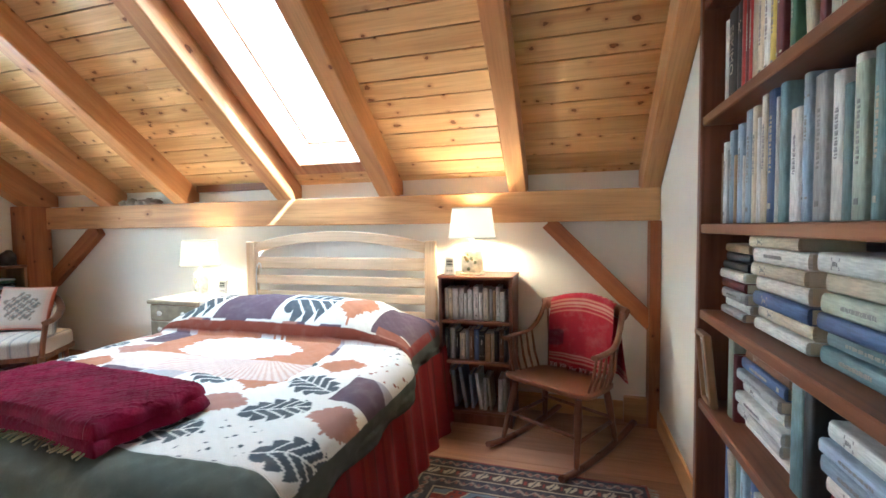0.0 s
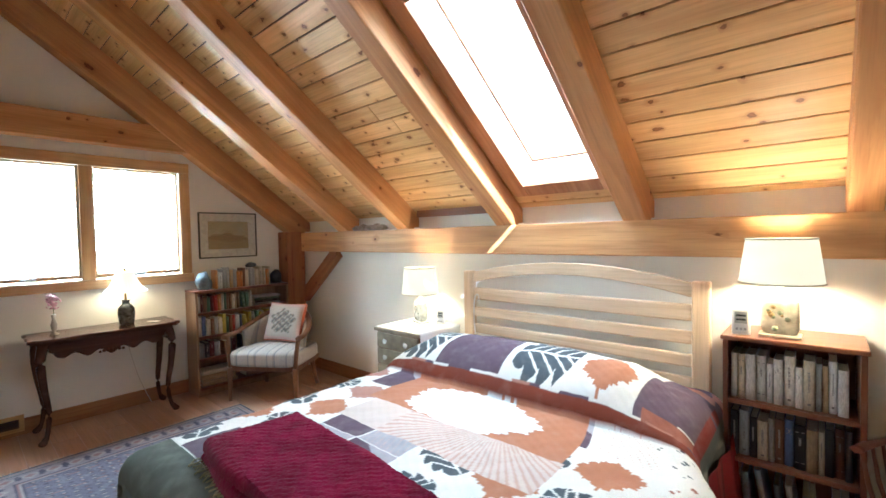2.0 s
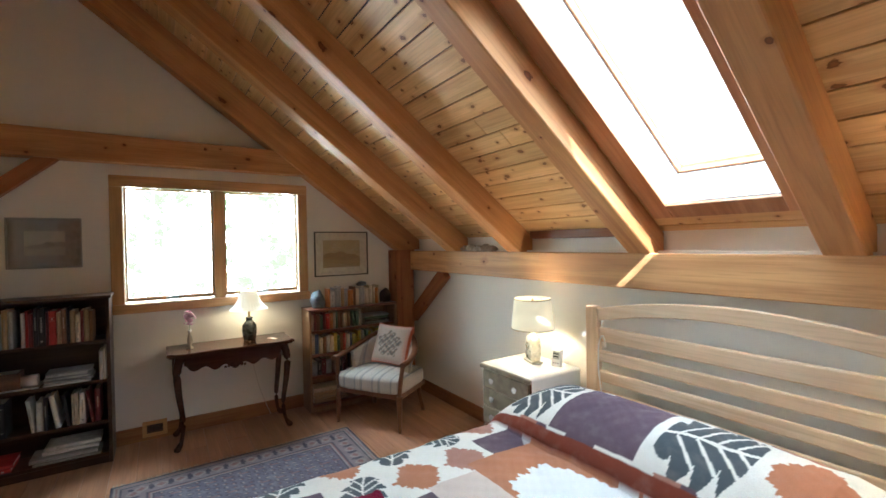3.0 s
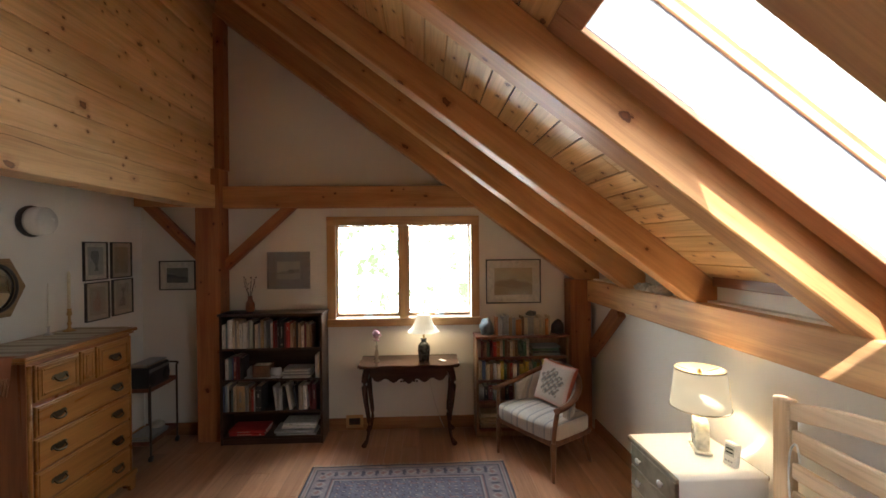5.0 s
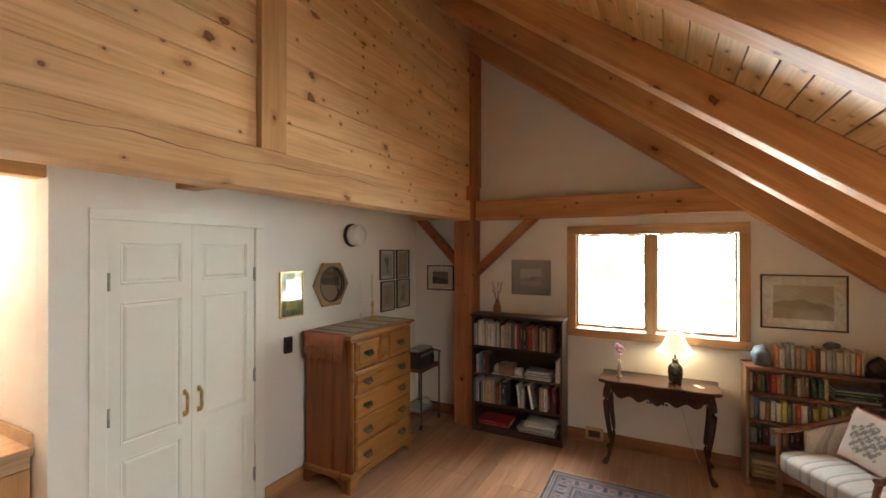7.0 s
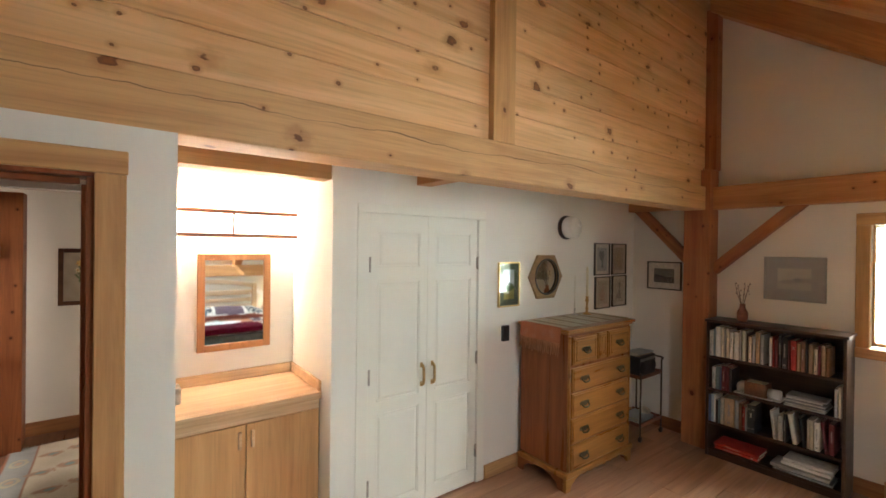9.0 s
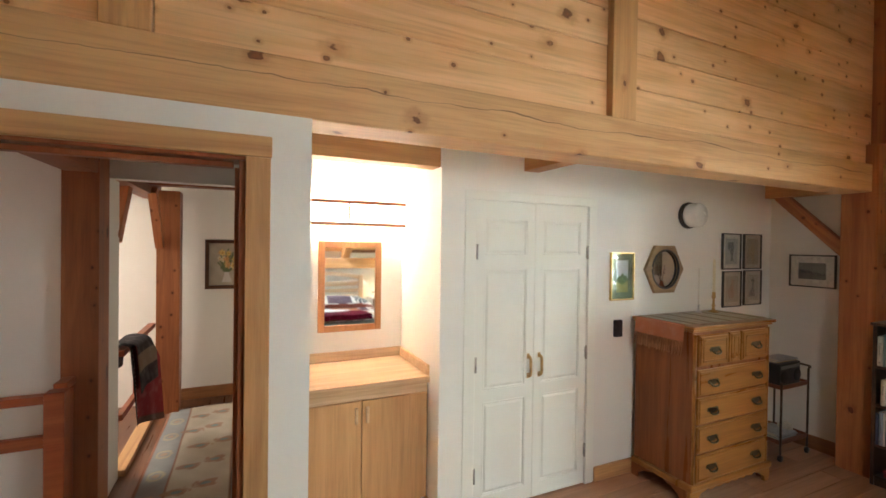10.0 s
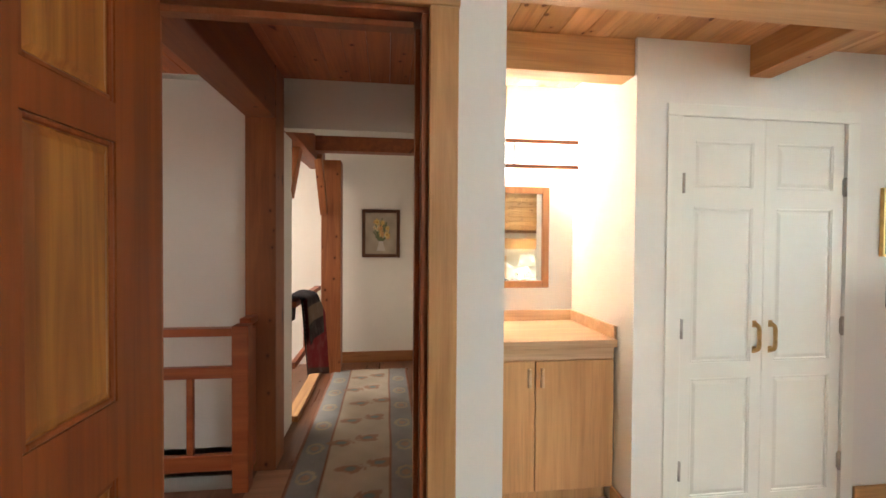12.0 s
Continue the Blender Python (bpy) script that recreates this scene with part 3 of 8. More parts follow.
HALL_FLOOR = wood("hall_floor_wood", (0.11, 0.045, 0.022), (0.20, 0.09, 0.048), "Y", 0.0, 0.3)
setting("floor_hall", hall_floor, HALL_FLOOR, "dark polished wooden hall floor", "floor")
setting("floor_below", box(0.4, 2.2, -2.9, -1.4, -1.3, -1.2), plain("grey_stone", (0.34, 0.33, 0.31), 0.8, vary=0.35, scale=9), "grey stone floor below the stairs", "floor")
# added walls under the floor that keep the sky off the stones below
for q in ((0.36, 0.40, -2.9, -1.4), (2.2, 2.24, -2.9, -1.4), (0.36, 2.24, -2.94, -2.9), (0.36, 2.24, -1.4, -1.36)):
    setting("stairwell_wall", box(*q, -1.3, -0.2), WALL_COOL, "white wall added below the hall floor to block sky light", "wall")
bm = bmesh.new()
x = -0.55
while x < 3.5:
    box(x + 0.001, x + 0.129, -2.36, -0.66, HALL_C, HALL_C + 0.02, 0.0035, bm)
    x += 0.13
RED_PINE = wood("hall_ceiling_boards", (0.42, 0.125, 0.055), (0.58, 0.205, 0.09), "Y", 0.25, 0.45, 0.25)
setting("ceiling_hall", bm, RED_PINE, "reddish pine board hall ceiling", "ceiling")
setting("ceiling_hall_far", box(-0.7, 3.7, -4.6, -2.44, HALL_C + 0.02, HALL_C + 0.1), WALL_COOL, "white far hall ceiling", "ceiling")
setting("ceiling_hall_deck", box(-0.45, 3.7, -2.44, -0.78, HALL_C + 0.025, HALL_C + 0.1), WALL_COOL, "deck above the hall boards", "ceiling")
setting("wall_hall_far", box(-0.7, 3.7, FAR_Y - 0.12, FAR_Y, -0.2, 2.6), WALL, "cream end wall of the hall", "wall")
setting("wall_hall_west", box(-0.64, -0.52, FAR_Y, -2.212, -0.2, 2.6), WALL, "cream side wall of the hall", "wall")
setting("wall_stair", box(0.714, 1.95, -2.58, -2.46, -1.3, 2.499), WALL_COOL, "white plaster wall beyond the stairs", "wall")
setting("wall_hall_east", box(3.5, 3.6, FAR_Y, -0.65, -0.2, 2.6), WALL_COOL, "white wall of the bright far room", "wall")
setting("wall_hall_north", box(0.644, 3.6, -0.65, -0.53, -0.2, 2.6), WALL_COOL, "white wall beside the landing", "wall")
setting("wall_hall_header", box(-0.52, 0.55, -2.44, -2.33, 2.17, HALL_C - 0.001), WALL_COOL, "white plaster header across the hall", "wall")
# reddish hall timbers; their backlit darkness is put into the wood colours
HALL_BEAM = wood("backlit_hall_beam_wood", (0.19, 0.055, 0.022), (0.29, 0.095, 0.036), "Y", 0.1, 0.45, 0.1)
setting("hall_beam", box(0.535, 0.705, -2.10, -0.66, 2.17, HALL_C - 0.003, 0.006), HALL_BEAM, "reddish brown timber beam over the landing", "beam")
HALL_POST = wood("backlit_hall_post_wood", (0.22, 0.07, 0.026), (0.35, 0.125, 0.045), "Z", 0.3, 0.45, 0.1)
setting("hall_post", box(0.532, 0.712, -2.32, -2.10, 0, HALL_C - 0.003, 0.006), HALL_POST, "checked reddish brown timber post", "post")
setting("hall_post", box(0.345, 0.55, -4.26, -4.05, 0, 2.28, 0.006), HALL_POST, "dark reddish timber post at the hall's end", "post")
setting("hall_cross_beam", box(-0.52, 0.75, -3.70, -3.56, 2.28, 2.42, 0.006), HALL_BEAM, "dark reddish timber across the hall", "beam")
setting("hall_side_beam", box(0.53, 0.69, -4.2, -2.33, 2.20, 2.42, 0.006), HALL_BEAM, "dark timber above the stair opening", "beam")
brace("hall_brace", (0.61, -2.80, 1.78), (0.61, -3.15, 2.24), 0.10, 0.07, (1, 0, 0), BR)
brace("hall_brace_far", (0.52, -4.06, 1.72), (0.52, -3.66, 2.24), 0.10, 0.07, (1, 0, 0), "pale sunlit timber brace by the far post")
setting("wall_hall_side", box(0.585, 0.65, -2.80, -2.322, 0, 2.199), WALL_COOL, "white plaster wall end beside the hall railing", "wall")
setting("hall_kerb", box(0.54, 0.64, -4.04, -2.81, 0, 0.05, 0.006), TRIM_Y, "pale wooden kerb under the hall railing", "trim")
setting("baseboard_hall", box(-0.515, 0.69, FAR_Y + 0.001, FAR_Y + 0.018, 0, 0.13, 0.003), BASE_X, "dark wooden hall baseboard", "baseboard")
setting("baseboard_hall_side", box(-0.519, -0.50, FAR_Y + 0.02, -2.22, 0, 0.13, 0.003), BASE_Y, "dark wooden hall baseboard", "baseboard")

RAIL_WOOD = wood("railing_wood", (0.25, 0.058, 0.022), (0.38, 0.11, 0.04), "X", 0.0, 0.35, 0.1)


def stair_railing():
    r = thing("stair_railing", pose(0, 0, 0), "dark reddish wooden railing guarding the stairs", "railing")
    part("newel", box(0.622, 0.712, -1.955, -1.865, 0, 0.945, 0.006), RAIL_WOOD, r)
    part("top_rail", box(0.713, 1.895, -1.945, -1.875, 0.885, 0.93, 0.006), RAIL_WOOD, r)
    part("middle_rail", box(0.713, 1.895, -1.93, -1.89, 0.645, 0.71, 0.004), RAIL_WOOD, r)
    part("bottom_rail", box(0.713, 1.895, -1.93, -1.89, 0.12, 0.21, 0.004), RAIL_WOOD, r)
    for i in range(4):
        x = 0.945 + i * 0.25
        part("baluster", box(x - 0.017, x + 0.017, -1.925, -1.895, 0.211, 0.644, 0.003), RAIL_WOOD, r)
    part("return_rail", box(0.635, 0.699, -2.099, -1.956, 0.93, 0.97, 0.006), RAIL_WOOD, r)
    part("return_panel", box(0.647, 0.687, -2.099, -1.956, 0.06, 0.90, 0.004), RAIL_WOOD, r)


stair_railing()


def side_railing():
    r = thing("hall_railing", pose(0, 0, 0), "dark wooden railing along the hall opening", "railing")
    part("top_rail", box(0.55, 0.61, -4.045, -2.805, 0.90, 0.945, 0.006), RAIL_WOOD, r)
    part("lower_rail", box(0.56, 0.60, -4.045, -2.805, 0.42, 0.47, 0.005), RAIL_WOOD, r)
    for i in range(2):
        part("baluster", box(0.567, 0.593, -3.33 - i * 0.45, -3.30 - i * 0.45, 0.471, 0.899, 0.003), RAIL_WOOD, r)


side_railing()

# sheets with a woven or printed pattern: a fine grid with a colour at every point
def patterned(name, c_scale=1.0, rough=0.95, weave=220.0, strength=0.3):
    k = Mat(name, rough)
    at = k.n("Attribute")
    at.attribute_name = "pattern"
    v = k.coords(spread=False)
    w, a = k.noise(v, weave, 2.0), k.noise(v, 14.0, 3.0)
    col = k.mix(k.math("MULTIPLY", k.ramp(w, 0.35, 0.75), 0.16), at.outputs["Color"], (0.05, 0.04, 0.04))
    col = k.mix(k.math("MULTIPLY", k.ramp(a, 0.45, 0.8), 0.10), col, (0.55, 0.52, 0.48))
    k.colour(col)
    k.b.inputs["Sheen Weight"].default_value = 0.03
    k.b.inputs["Specular IOR Level"].default_value = 0.15
    k.bump(k.math("ADD", w, k.math("MULTIPLY", a, 2.0)), strength, 0.003)
    return k.m


def sheet(name, co, rows, cols, colours, material, parent, label="", thick=0.0):
    """A grid of points (rows*cols, 3) with colours (rows*cols, 3) as one mesh."""
    idx = np.arange(rows * cols).reshape(rows, cols)
    quads = np.stack([idx[:-1, :-1], idx[:-1, 1:], idx[1:, 1:], idx[1:, :-1]], -1).reshape(-1, 4)
    n = rows * cols
    if thick:
        low = co.copy()
        low[:, 2] -= thick
        rim = np.concatenate([idx[0], idx[1:, -1], idx[-1, -2::-1], idx[-2:0:-1, 0]])
        nxt = np.roll(rim, -1)
        quads = np.concatenate([quads, np.stack([rim, rim + n, nxt + n, nxt], -1), quads[:, ::-1] + n])
        co, colours = np.concatenate([co, low]), np.concatenate([colours, colours])
    me = bpy.data.meshes.new(name)
    me.from_pydata(co.tolist(), [], quads.tolist())
    at = me.attributes.new("pattern", "FLOAT_COLOR", "POINT")
    at.data.foreach_set("color", np.concatenate([colours, np.ones((len(colours), 1))], 1).astype(np.float32).ravel())
    me.polygons.foreach_set("use_smooth", np.ones(len(me.polygons), bool))
    me.materials.append(material)
    me.update()
    return part(name, me, material, parent, label)


def paint(base, mask, c):
    base[mask] = c


def wave(x, y, f, seed=0.0):
    return np.sin(f * x + seed) * np.cos(f * 1.3 * y + 2 * seed) * 0.5 + np.sin(f * 2.1 * x - f * 1.7 * y + 3 * seed) * 0.3 + np.sin(f * 3.7 * y + f * 2.9 * x + seed) * 0.2


RUG = patterned("woven_rug", weave=300.0, strength=0.5)


def oriental(x, y, w, l, field, border, ink, pale, accent, cell=0.06):
    """Colours of a knotted rug: plain edge, guard stripes, a figured border and a field of small figures."""
    d = np.minimum(np.minimum(x, w - x), np.minimum(y, l - y))
    along_edge = np.where(np.minimum(x, w - x) < np.minimum(y, l - y), y, x)
    c = np.tile(np.array(field, float), (len(x), 1))
    u, v = x / cell, y / cell
    fu, fv = np.abs((u + 0.5 * (np.floor(v) % 2)) % 1 - 0.5), np.abs(v % 1 - 0.5)
    paint(c, (fu + fv < 0.36), ink)
    paint(c, (fu + fv < 0.20), pale)
    paint(c, (fu + fv < 0.10), accent)
    paint(c, (np.abs(u % 4 - 2) < 0.09) & (np.abs(v % 2 - 1) < 0.6), accent)
    e = d < 0.21
    paint(c, e, border)
    q = np.abs((along_edge / 0.11) % 1 - 0.5)
    h = np.abs(d - 0.125) / 0.06
    paint(c, e & (q * 1.6 + h < 0.75), pale)
    paint(c, e & (q * 1.6 + h < 0.45), accent)
    paint(c, e & (np.abs(q - 0.46) * 8 + h < 0.9), ink)
    for a, b, col in ((0.0, 0.02, ink), (0.02, 0.05, pale), (0.028, 0.036, accent), (0.05, 0.058, ink), (0.19, 0.2, ink), (0.2, 0.225, pale), (0.208, 0.216, accent), (0.225, 0.235, ink)):
        paint(c, (d >= a) & (d < b), col)
    return c * (1 + 0.10 * wave(x, y, 23.0, 1.0)[:, None])


def rug(x0, x1, y0, y1, label, colours, cell, res=0.011, name="rug", fringe="x"):
    t = thing(name, pose(x0, y0, 0.0), label, "rug")
    w, l = x1 - x0, y1 - y0
    cols, rows = int(w / res) + 1, int(l / res) + 1
    gx, gy = np.meshgrid(np.linspace(0, w, cols), np.linspace(0, l, rows))
    x, y = gx.ravel(), gy.ravel()
    z = 0.012 + 0.0022 * wave(x, y, 4.0, 2.0) + 0.0012 * wave(x, y, 31.0)
    sheet("carpet", np.stack([x + 0.006 * wave(y, x, 3.0), y + 0.006 * wave(x, y, 2.0), z], 1), rows, cols, colours(x, y, w, l), RUG, t, thick=0.010)
    fr = bmesh.new()
    rnd = random.Random(5)
    n = int((l if fringe == "x" else w) / 0.018)
    for i in range(n):
        for side in (0, 1):
            p = (i + 0.5) * (l if fringe == "x" else w) / n
            j, k = rnd.uniform(-0.012, 0.012), rnd.uniform(0.025, 0.045)
            o = -1 if side == 0 else 1
            a = (side * w, p, 0.006) if fringe == "x" else (p, side * l, 0.006)
            b = (side * w + o * k, p + j, 0.004) if fringe == "x" else (p + j, side * l + o * k, 0.004)
            tube([a, b], 0.0028, 4, fr)
    tagged(part("fringe", fr, cloth("rug_fringe", (0.5, 0.46, 0.38)), t, "pale cotton fringe"), kind="stuff")
    return t


BLUE_RUG = lambda x, y, w, l: oriental(x, y, w, l, (0.115, 0.105, 0.140), (0.19, 0.155, 0.170), (0.06, 0.055, 0.080), (0.27, 0.235, 0.23), (0.20, 0.115, 0.115), 0.05)


def RED_RUG(x, y, w, l):
    """Navy bands with cream scrolls round a chain of cream leaves, and a red field of blue hexagons."""
    navy, cream, rust, red, blue = (0.045, 0.04, 0.055), (0.42, 0.35, 0.25), (0.22, 0.05, 0.04), (0.22, 0.035, 0.03), (0.13, 0.16, 0.20)
    d = np.minimum(np.minimum(x, w - x), np.minimum(y, l - y))
    s = np.where(np.minimum(x, w - x) < np.minimum(y, l - y), y, x)
    c = np.tile(np.array(red, float), (len(x), 1))
    u, v = (x - w / 2) / 0.23, (y - l / 2) / 0.20
    hu, hv = np.abs(u % 1 - 0.5), np.abs((v + 0.5 * (np.floor(u) % 2)) % 1 - 0.5)
    ring = np.maximum(hv * 1.0, hu * 0.8 + hv * 0.5)
    paint(c, ring < 0.40, cream)
    paint(c, ring < 0.375, blue)
    paint(c, ring < 0.24, navy)
    paint(c, ring < 0.20, rust)
    paint(c, ring < 0.08, cream)
    paint(c, (ring > 0.44) & (np.abs(np.sin(u * 21) * np.sin(v * 19)) > 0.72), navy)
    paint(c, d < 0.262, navy)
    for mid in (0.045, 0.205):
        ph = s / 0.075
        curl = np.abs(d - mid - 0.014 * np.sin(ph * math.tau))
        paint(c, (d < 0.262) & (curl < 0.0052), (0.30, 0.24, 0.19))
        paint(c, (np.abs(d - mid) < 0.028) & (np.hypot((ph % 0.5 - 0.25) * 0.075, d - mid) < 0.010), (0.20, 0.10, 0.085))
    paint(c, (d > 0.085) & (d < 0.16), (0.06, 0.04, 0.04))
    q, h = (s / 0.085) % 1 - 0.5, (d - 0.1225) / 0.034
    leafy = np.abs(q + 0.22 * h) * 2.1 + np.abs(h) * 0.72
    paint(c, (np.abs(h) < 1) & (leafy < 0.78), cream)
    paint(c, (np.abs(h) < 1) & (np.abs(q + 0.22 * h) < 0.05), navy)
    paint(c, (np.abs(h) < 0.5) & (np.abs(np.abs(q) - 0.5) < 0.07), rust)
    for a, b, col in ((0.0, 0.010, rust), (0.078, 0.085, cream), (0.16, 0.167, cream), (0.252, 0.262, cream), (0.262, 0.268, navy)):
        paint(c, (d >= a) & (d < b), col)
    return c * (1 + 0.12 * wave(x, y, 23.0, 1.0)[:, None])



rug(-4.12, -2.62, 0.47, 2.07, "worn oriental rug in faded blue and rose", BLUE_RUG, 0.075)
rug(-0.78, 0.46, 0.86, 2.32, "dark red oriental rug with a cream figured border", RED_RUG, 0.09, 0.0075)


def runner_colours(x, y, w, l):
    c = np.tile(np.array((0.50, 0.43, 0.33)), (len(x), 1))
    d = np.minimum(x, w - x)
    paint(c, d < 0.20, (0.30, 0.30, 0.29))
    paint(c, (d > 0.19) & (d < 0.205), (0.30, 0.14, 0.09))
    paint(c, d < 0.015, (0.30, 0.14, 0.09))
    for k in range(9):
        cy, cx = 0.25 + k * 0.36, w / 2 + 0.05 * math.sin(k * 2.1)
        for s in (-1, 1):
            r = np.hypot((x - cx - s * 0.09) / 1.6, y - cy - 0.03 * s)
            paint(c, (r < 0.05 + 0.012 * np.sin(9 * np.arctan2(y - cy, x - cx))), (0.37, 0.24, 0.17))
            paint(c, r < 0.022, (0.22, 0.28, 0.26))
        for s in (0.1, w - 0.1):
            r = np.hypot(x - s, (y - cy - 0.1) / 1.3)
            paint(c, np.abs(r - 0.05) < 0.010, (0.44, 0.38, 0.27))
            paint(c, r < 0.025, (0.42, 0.30, 0.22))
    return c * (1 + 0.12 * wave(x, y, 9.0, 1.0)[:, None])


rug(-0.37, 0.43, -4.12, -0.95, "long pale runner with leaf motifs and grey borders", runner_colours, 0.1, 0.013, "hall_runner", "y")

# hanging blanket on the hall railing
def hung_blanket():
    t = thing("hanging_blanket", pose(0, 0, 0.2), "dark folded blanket with red panels over the railing", "blanket")
    for nm, y0, y1, r, drop, back, seed in (("blanket_cloth", -2.84, -3.30, 0.060, 0.76, 0.30, 0.0), ("folded_layer", -2.87, -3.24, 0.088, 0.50, 0.24, 1.7)):
        nu, ns = 60, 90
        gy, gs = np.meshgrid(np.linspace(y0, y1, nu), np.linspace(-back, drop, ns))
        y, s_ = gy.ravel(), gs.ravel()
        ang = np.clip(s_ / r, -math.pi / 2, math.pi / 2)
        fall = np.maximum(np.abs(s_) - r * math.pi / 2, 0)
        x = 0.58 - r * np.sin(ang) * (1 + 0.12 * np.sin(9 * y + seed)) - np.sign(s_) * (0.02 * np.sin(24 * y + seed) * fall + 0.06 * fall) - 0.22 * (y0 - y) * np.clip(s_ * 4, 0, 1)
        z = 0.925 - 0.2 + 0.55 * r * np.cos(ang) + 0.02 - fall * (1 + 0.10 * np.sin(5 * y + seed))
        c = np.tile(np.array((0.030, 0.022, 0.024)), (len(y), 1))
        if nm == "blanket_cloth":
            paint(c, s_ > 0.10, (0.22, 0.022, 0.028))
            paint(c, (s_ > 0.10) & (y > y0 - 0.05), (0.035, 0.03, 0.03))
            paint(c, (s_ > 0.10) & (np.abs(y - y0 + 0.058) < 0.008) & (np.sin(s_ * 170) > 0), (0.45, 0.38, 0.32))
            paint(c, s_ > drop - 0.05, (0.10, 0.05, 0.04))
        else:
            paint(c, (s_ > 0.20) & (s_ < 0.34), (0.17, 0.12, 0.08))
        sheet(nm, np.stack([x, y, z], 1), ns, nu, c, RUG, t)


hung_blanket()

# picture frames
def framed(name, m, w, h, label, frame_mat, rail, mat_c, draw, mat_w=0.0, depth=0.022, glossy=True):
    """A framed picture that hangs in the local xz-plane, its face towards -y, centred."""
    t = thing(name, m, label, "picture")
    for nm, q in (("frame_side", (-w / 2, -w / 2 + rail, -h / 2, h / 2)), ("frame_side", (w / 2 - rail, w / 2, -h / 2, h / 2)), ("frame_side", (-w / 2 + rail, w / 2 - rail, h / 2 - rail, h / 2)), ("frame_side", (-w / 2 + rail, w / 2 - rail, -h / 2, -h / 2 + rail))):
        part(nm, box(q[0], q[1], -depth, 0, q[2], q[3], 0.0025), frame_mat, t)
    iw, ih = w - 2 * rail, h - 2 * rail
    if mat_w:
        part("mount", box(-iw / 2, iw / 2, -0.010, -0.004, -ih / 2, ih / 2), plain(name + "_mount", mat_c, 0.9, strength=0.02), t)
    pw, ph = iw - 2 * mat_w, ih - 2 * mat_w
    res = 60
    gx, gz = np.meshgrid(np.linspace(-1, 1, res), np.linspace(-1, 1, res))
    x, z = gx.ravel(), gz.ravel()
    co = np.stack([x * pw / 2, np.full(len(x), -0.0115), z * ph / 2], 1)
    sheet("image", co, res, res, draw(x, z), PRINT, t)
    if glossy:
        part("glazing", box(-iw / 2, iw / 2, -0.016, -0.0145, -ih / 2, ih / 2), GLASS, t).visible_shadow = False
    return t


PRINT = patterned("printed_paper", rough=0.8, weave=400.0, strength=0.03)
BLACK_FRAME = plain("black_frame_paint", (0.025, 0.02, 0.02), 0.4)
DARK_FRAME = wood("dark_frame_wood", (0.07, 0.03, 0.018), (0.14, 0.06, 0.03), "X", 0.0, 0.35)
GOLD_FRAME = plain("gold_frame", (0.62, 0.45, 0.18), 0.32, 0.9)
GREY_FRAME = plain("grey_frame", (0.30, 0.29, 0.26), 0.5)


def landscape(sky, far, near, spot=None, seed=1.0):
    def draw(x, z):
        c = np.tile(np.array(sky, float), (len(x), 1)) * (1 + 0.10 * wave(x, z, 3.0, seed)[:, None])
        hill = -0.05 + 0.18 * np.sin(2.2 * x + seed) + 0.06 * np.sin(9 * x + seed)
        paint(c, z < hill, far)
        paint(c, z < -0.4 + 0.1 * np.sin(3 * x - seed), near)
        if spot is not None:
            paint(c, np.hypot(x - 0.2, (z + 0.1) * 1.4) < 0.25 + 0.06 * np.sin(7 * x + 5 * z), spot)
        return np.clip(c * (1 + 0.15 * wave(x, z, 17.0, seed)[:, None]), 0, 1)
    return draw


def figure(paper, ink, seed):
    def draw(x, z):
        c = np.tile(np.array(paper, float), (len(x), 1))
        m = (np.abs(x + 0.1 * np.sin(3 * z + seed)) < 0.34 + 0.2 * np.sin(4 * z + seed)) & (np.abs(z) < 0.7)
        c[m] = np.array(ink) * (1 + 0.8 * (wave(x, z, 13.0, seed)[m, None] > 0))
        return np.clip(c, 0, 1)
    return draw


def flowers(x, z):
    c = np.tile(np.array((0.42, 0.36, 0.27)), (len(x), 1)) * (1 + 0.2 * wave(x, z, 2.5, 1.0)[:, None])
    for i in range(26):
        r_ = random.Random(i)
        a, d = r_.uniform(0, 6.28), r_.uniform(0.1, 0.75)
        tip = (d * math.cos(a) * 0.8, 0.15 + d * math.sin(a) * 0.8)
        t_ = np.clip(((x - 0) * tip[0] + (z + 0.4) * (tip[1] + 0.4)) / (tip[0] ** 2 + (tip[1] + 0.4) ** 2), 0, 1)
        paint(c, np.hypot(x - t_ * tip[0], z + 0.4 - t_ * (tip[1] + 0.4)) < 0.035, (0.14, 0.17, 0.08))
    for i in range(13):
        r_ = random.Random(50 + i)
        cx, cz, rr = r_.uniform(-0.45, 0.45), r_.uniform(-0.2, 0.6), r_.uniform(0.12, 0.2)
        rad = np.hypot(x - cx, z - cz)
        ang = np.arctan2(z - cz, x - cx)
        paint(c, rad < rr * (0.75 + 0.25 * np.cos(6 * ang + i)), ((0.70, 0.50, 0.16), (0.72, 0.62, 0.38), (0.62, 0.35, 0.14))[i % 3])
        paint(c, rad < rr * 0.25, (0.45, 0.22, 0.06))
    paint(c, (np.abs(x) < 0.2 + 0.08 * np.sin(5 * z)) & (z < -0.38) & (z > -0.85), (0.60, 0.56, 0.50))
    return c


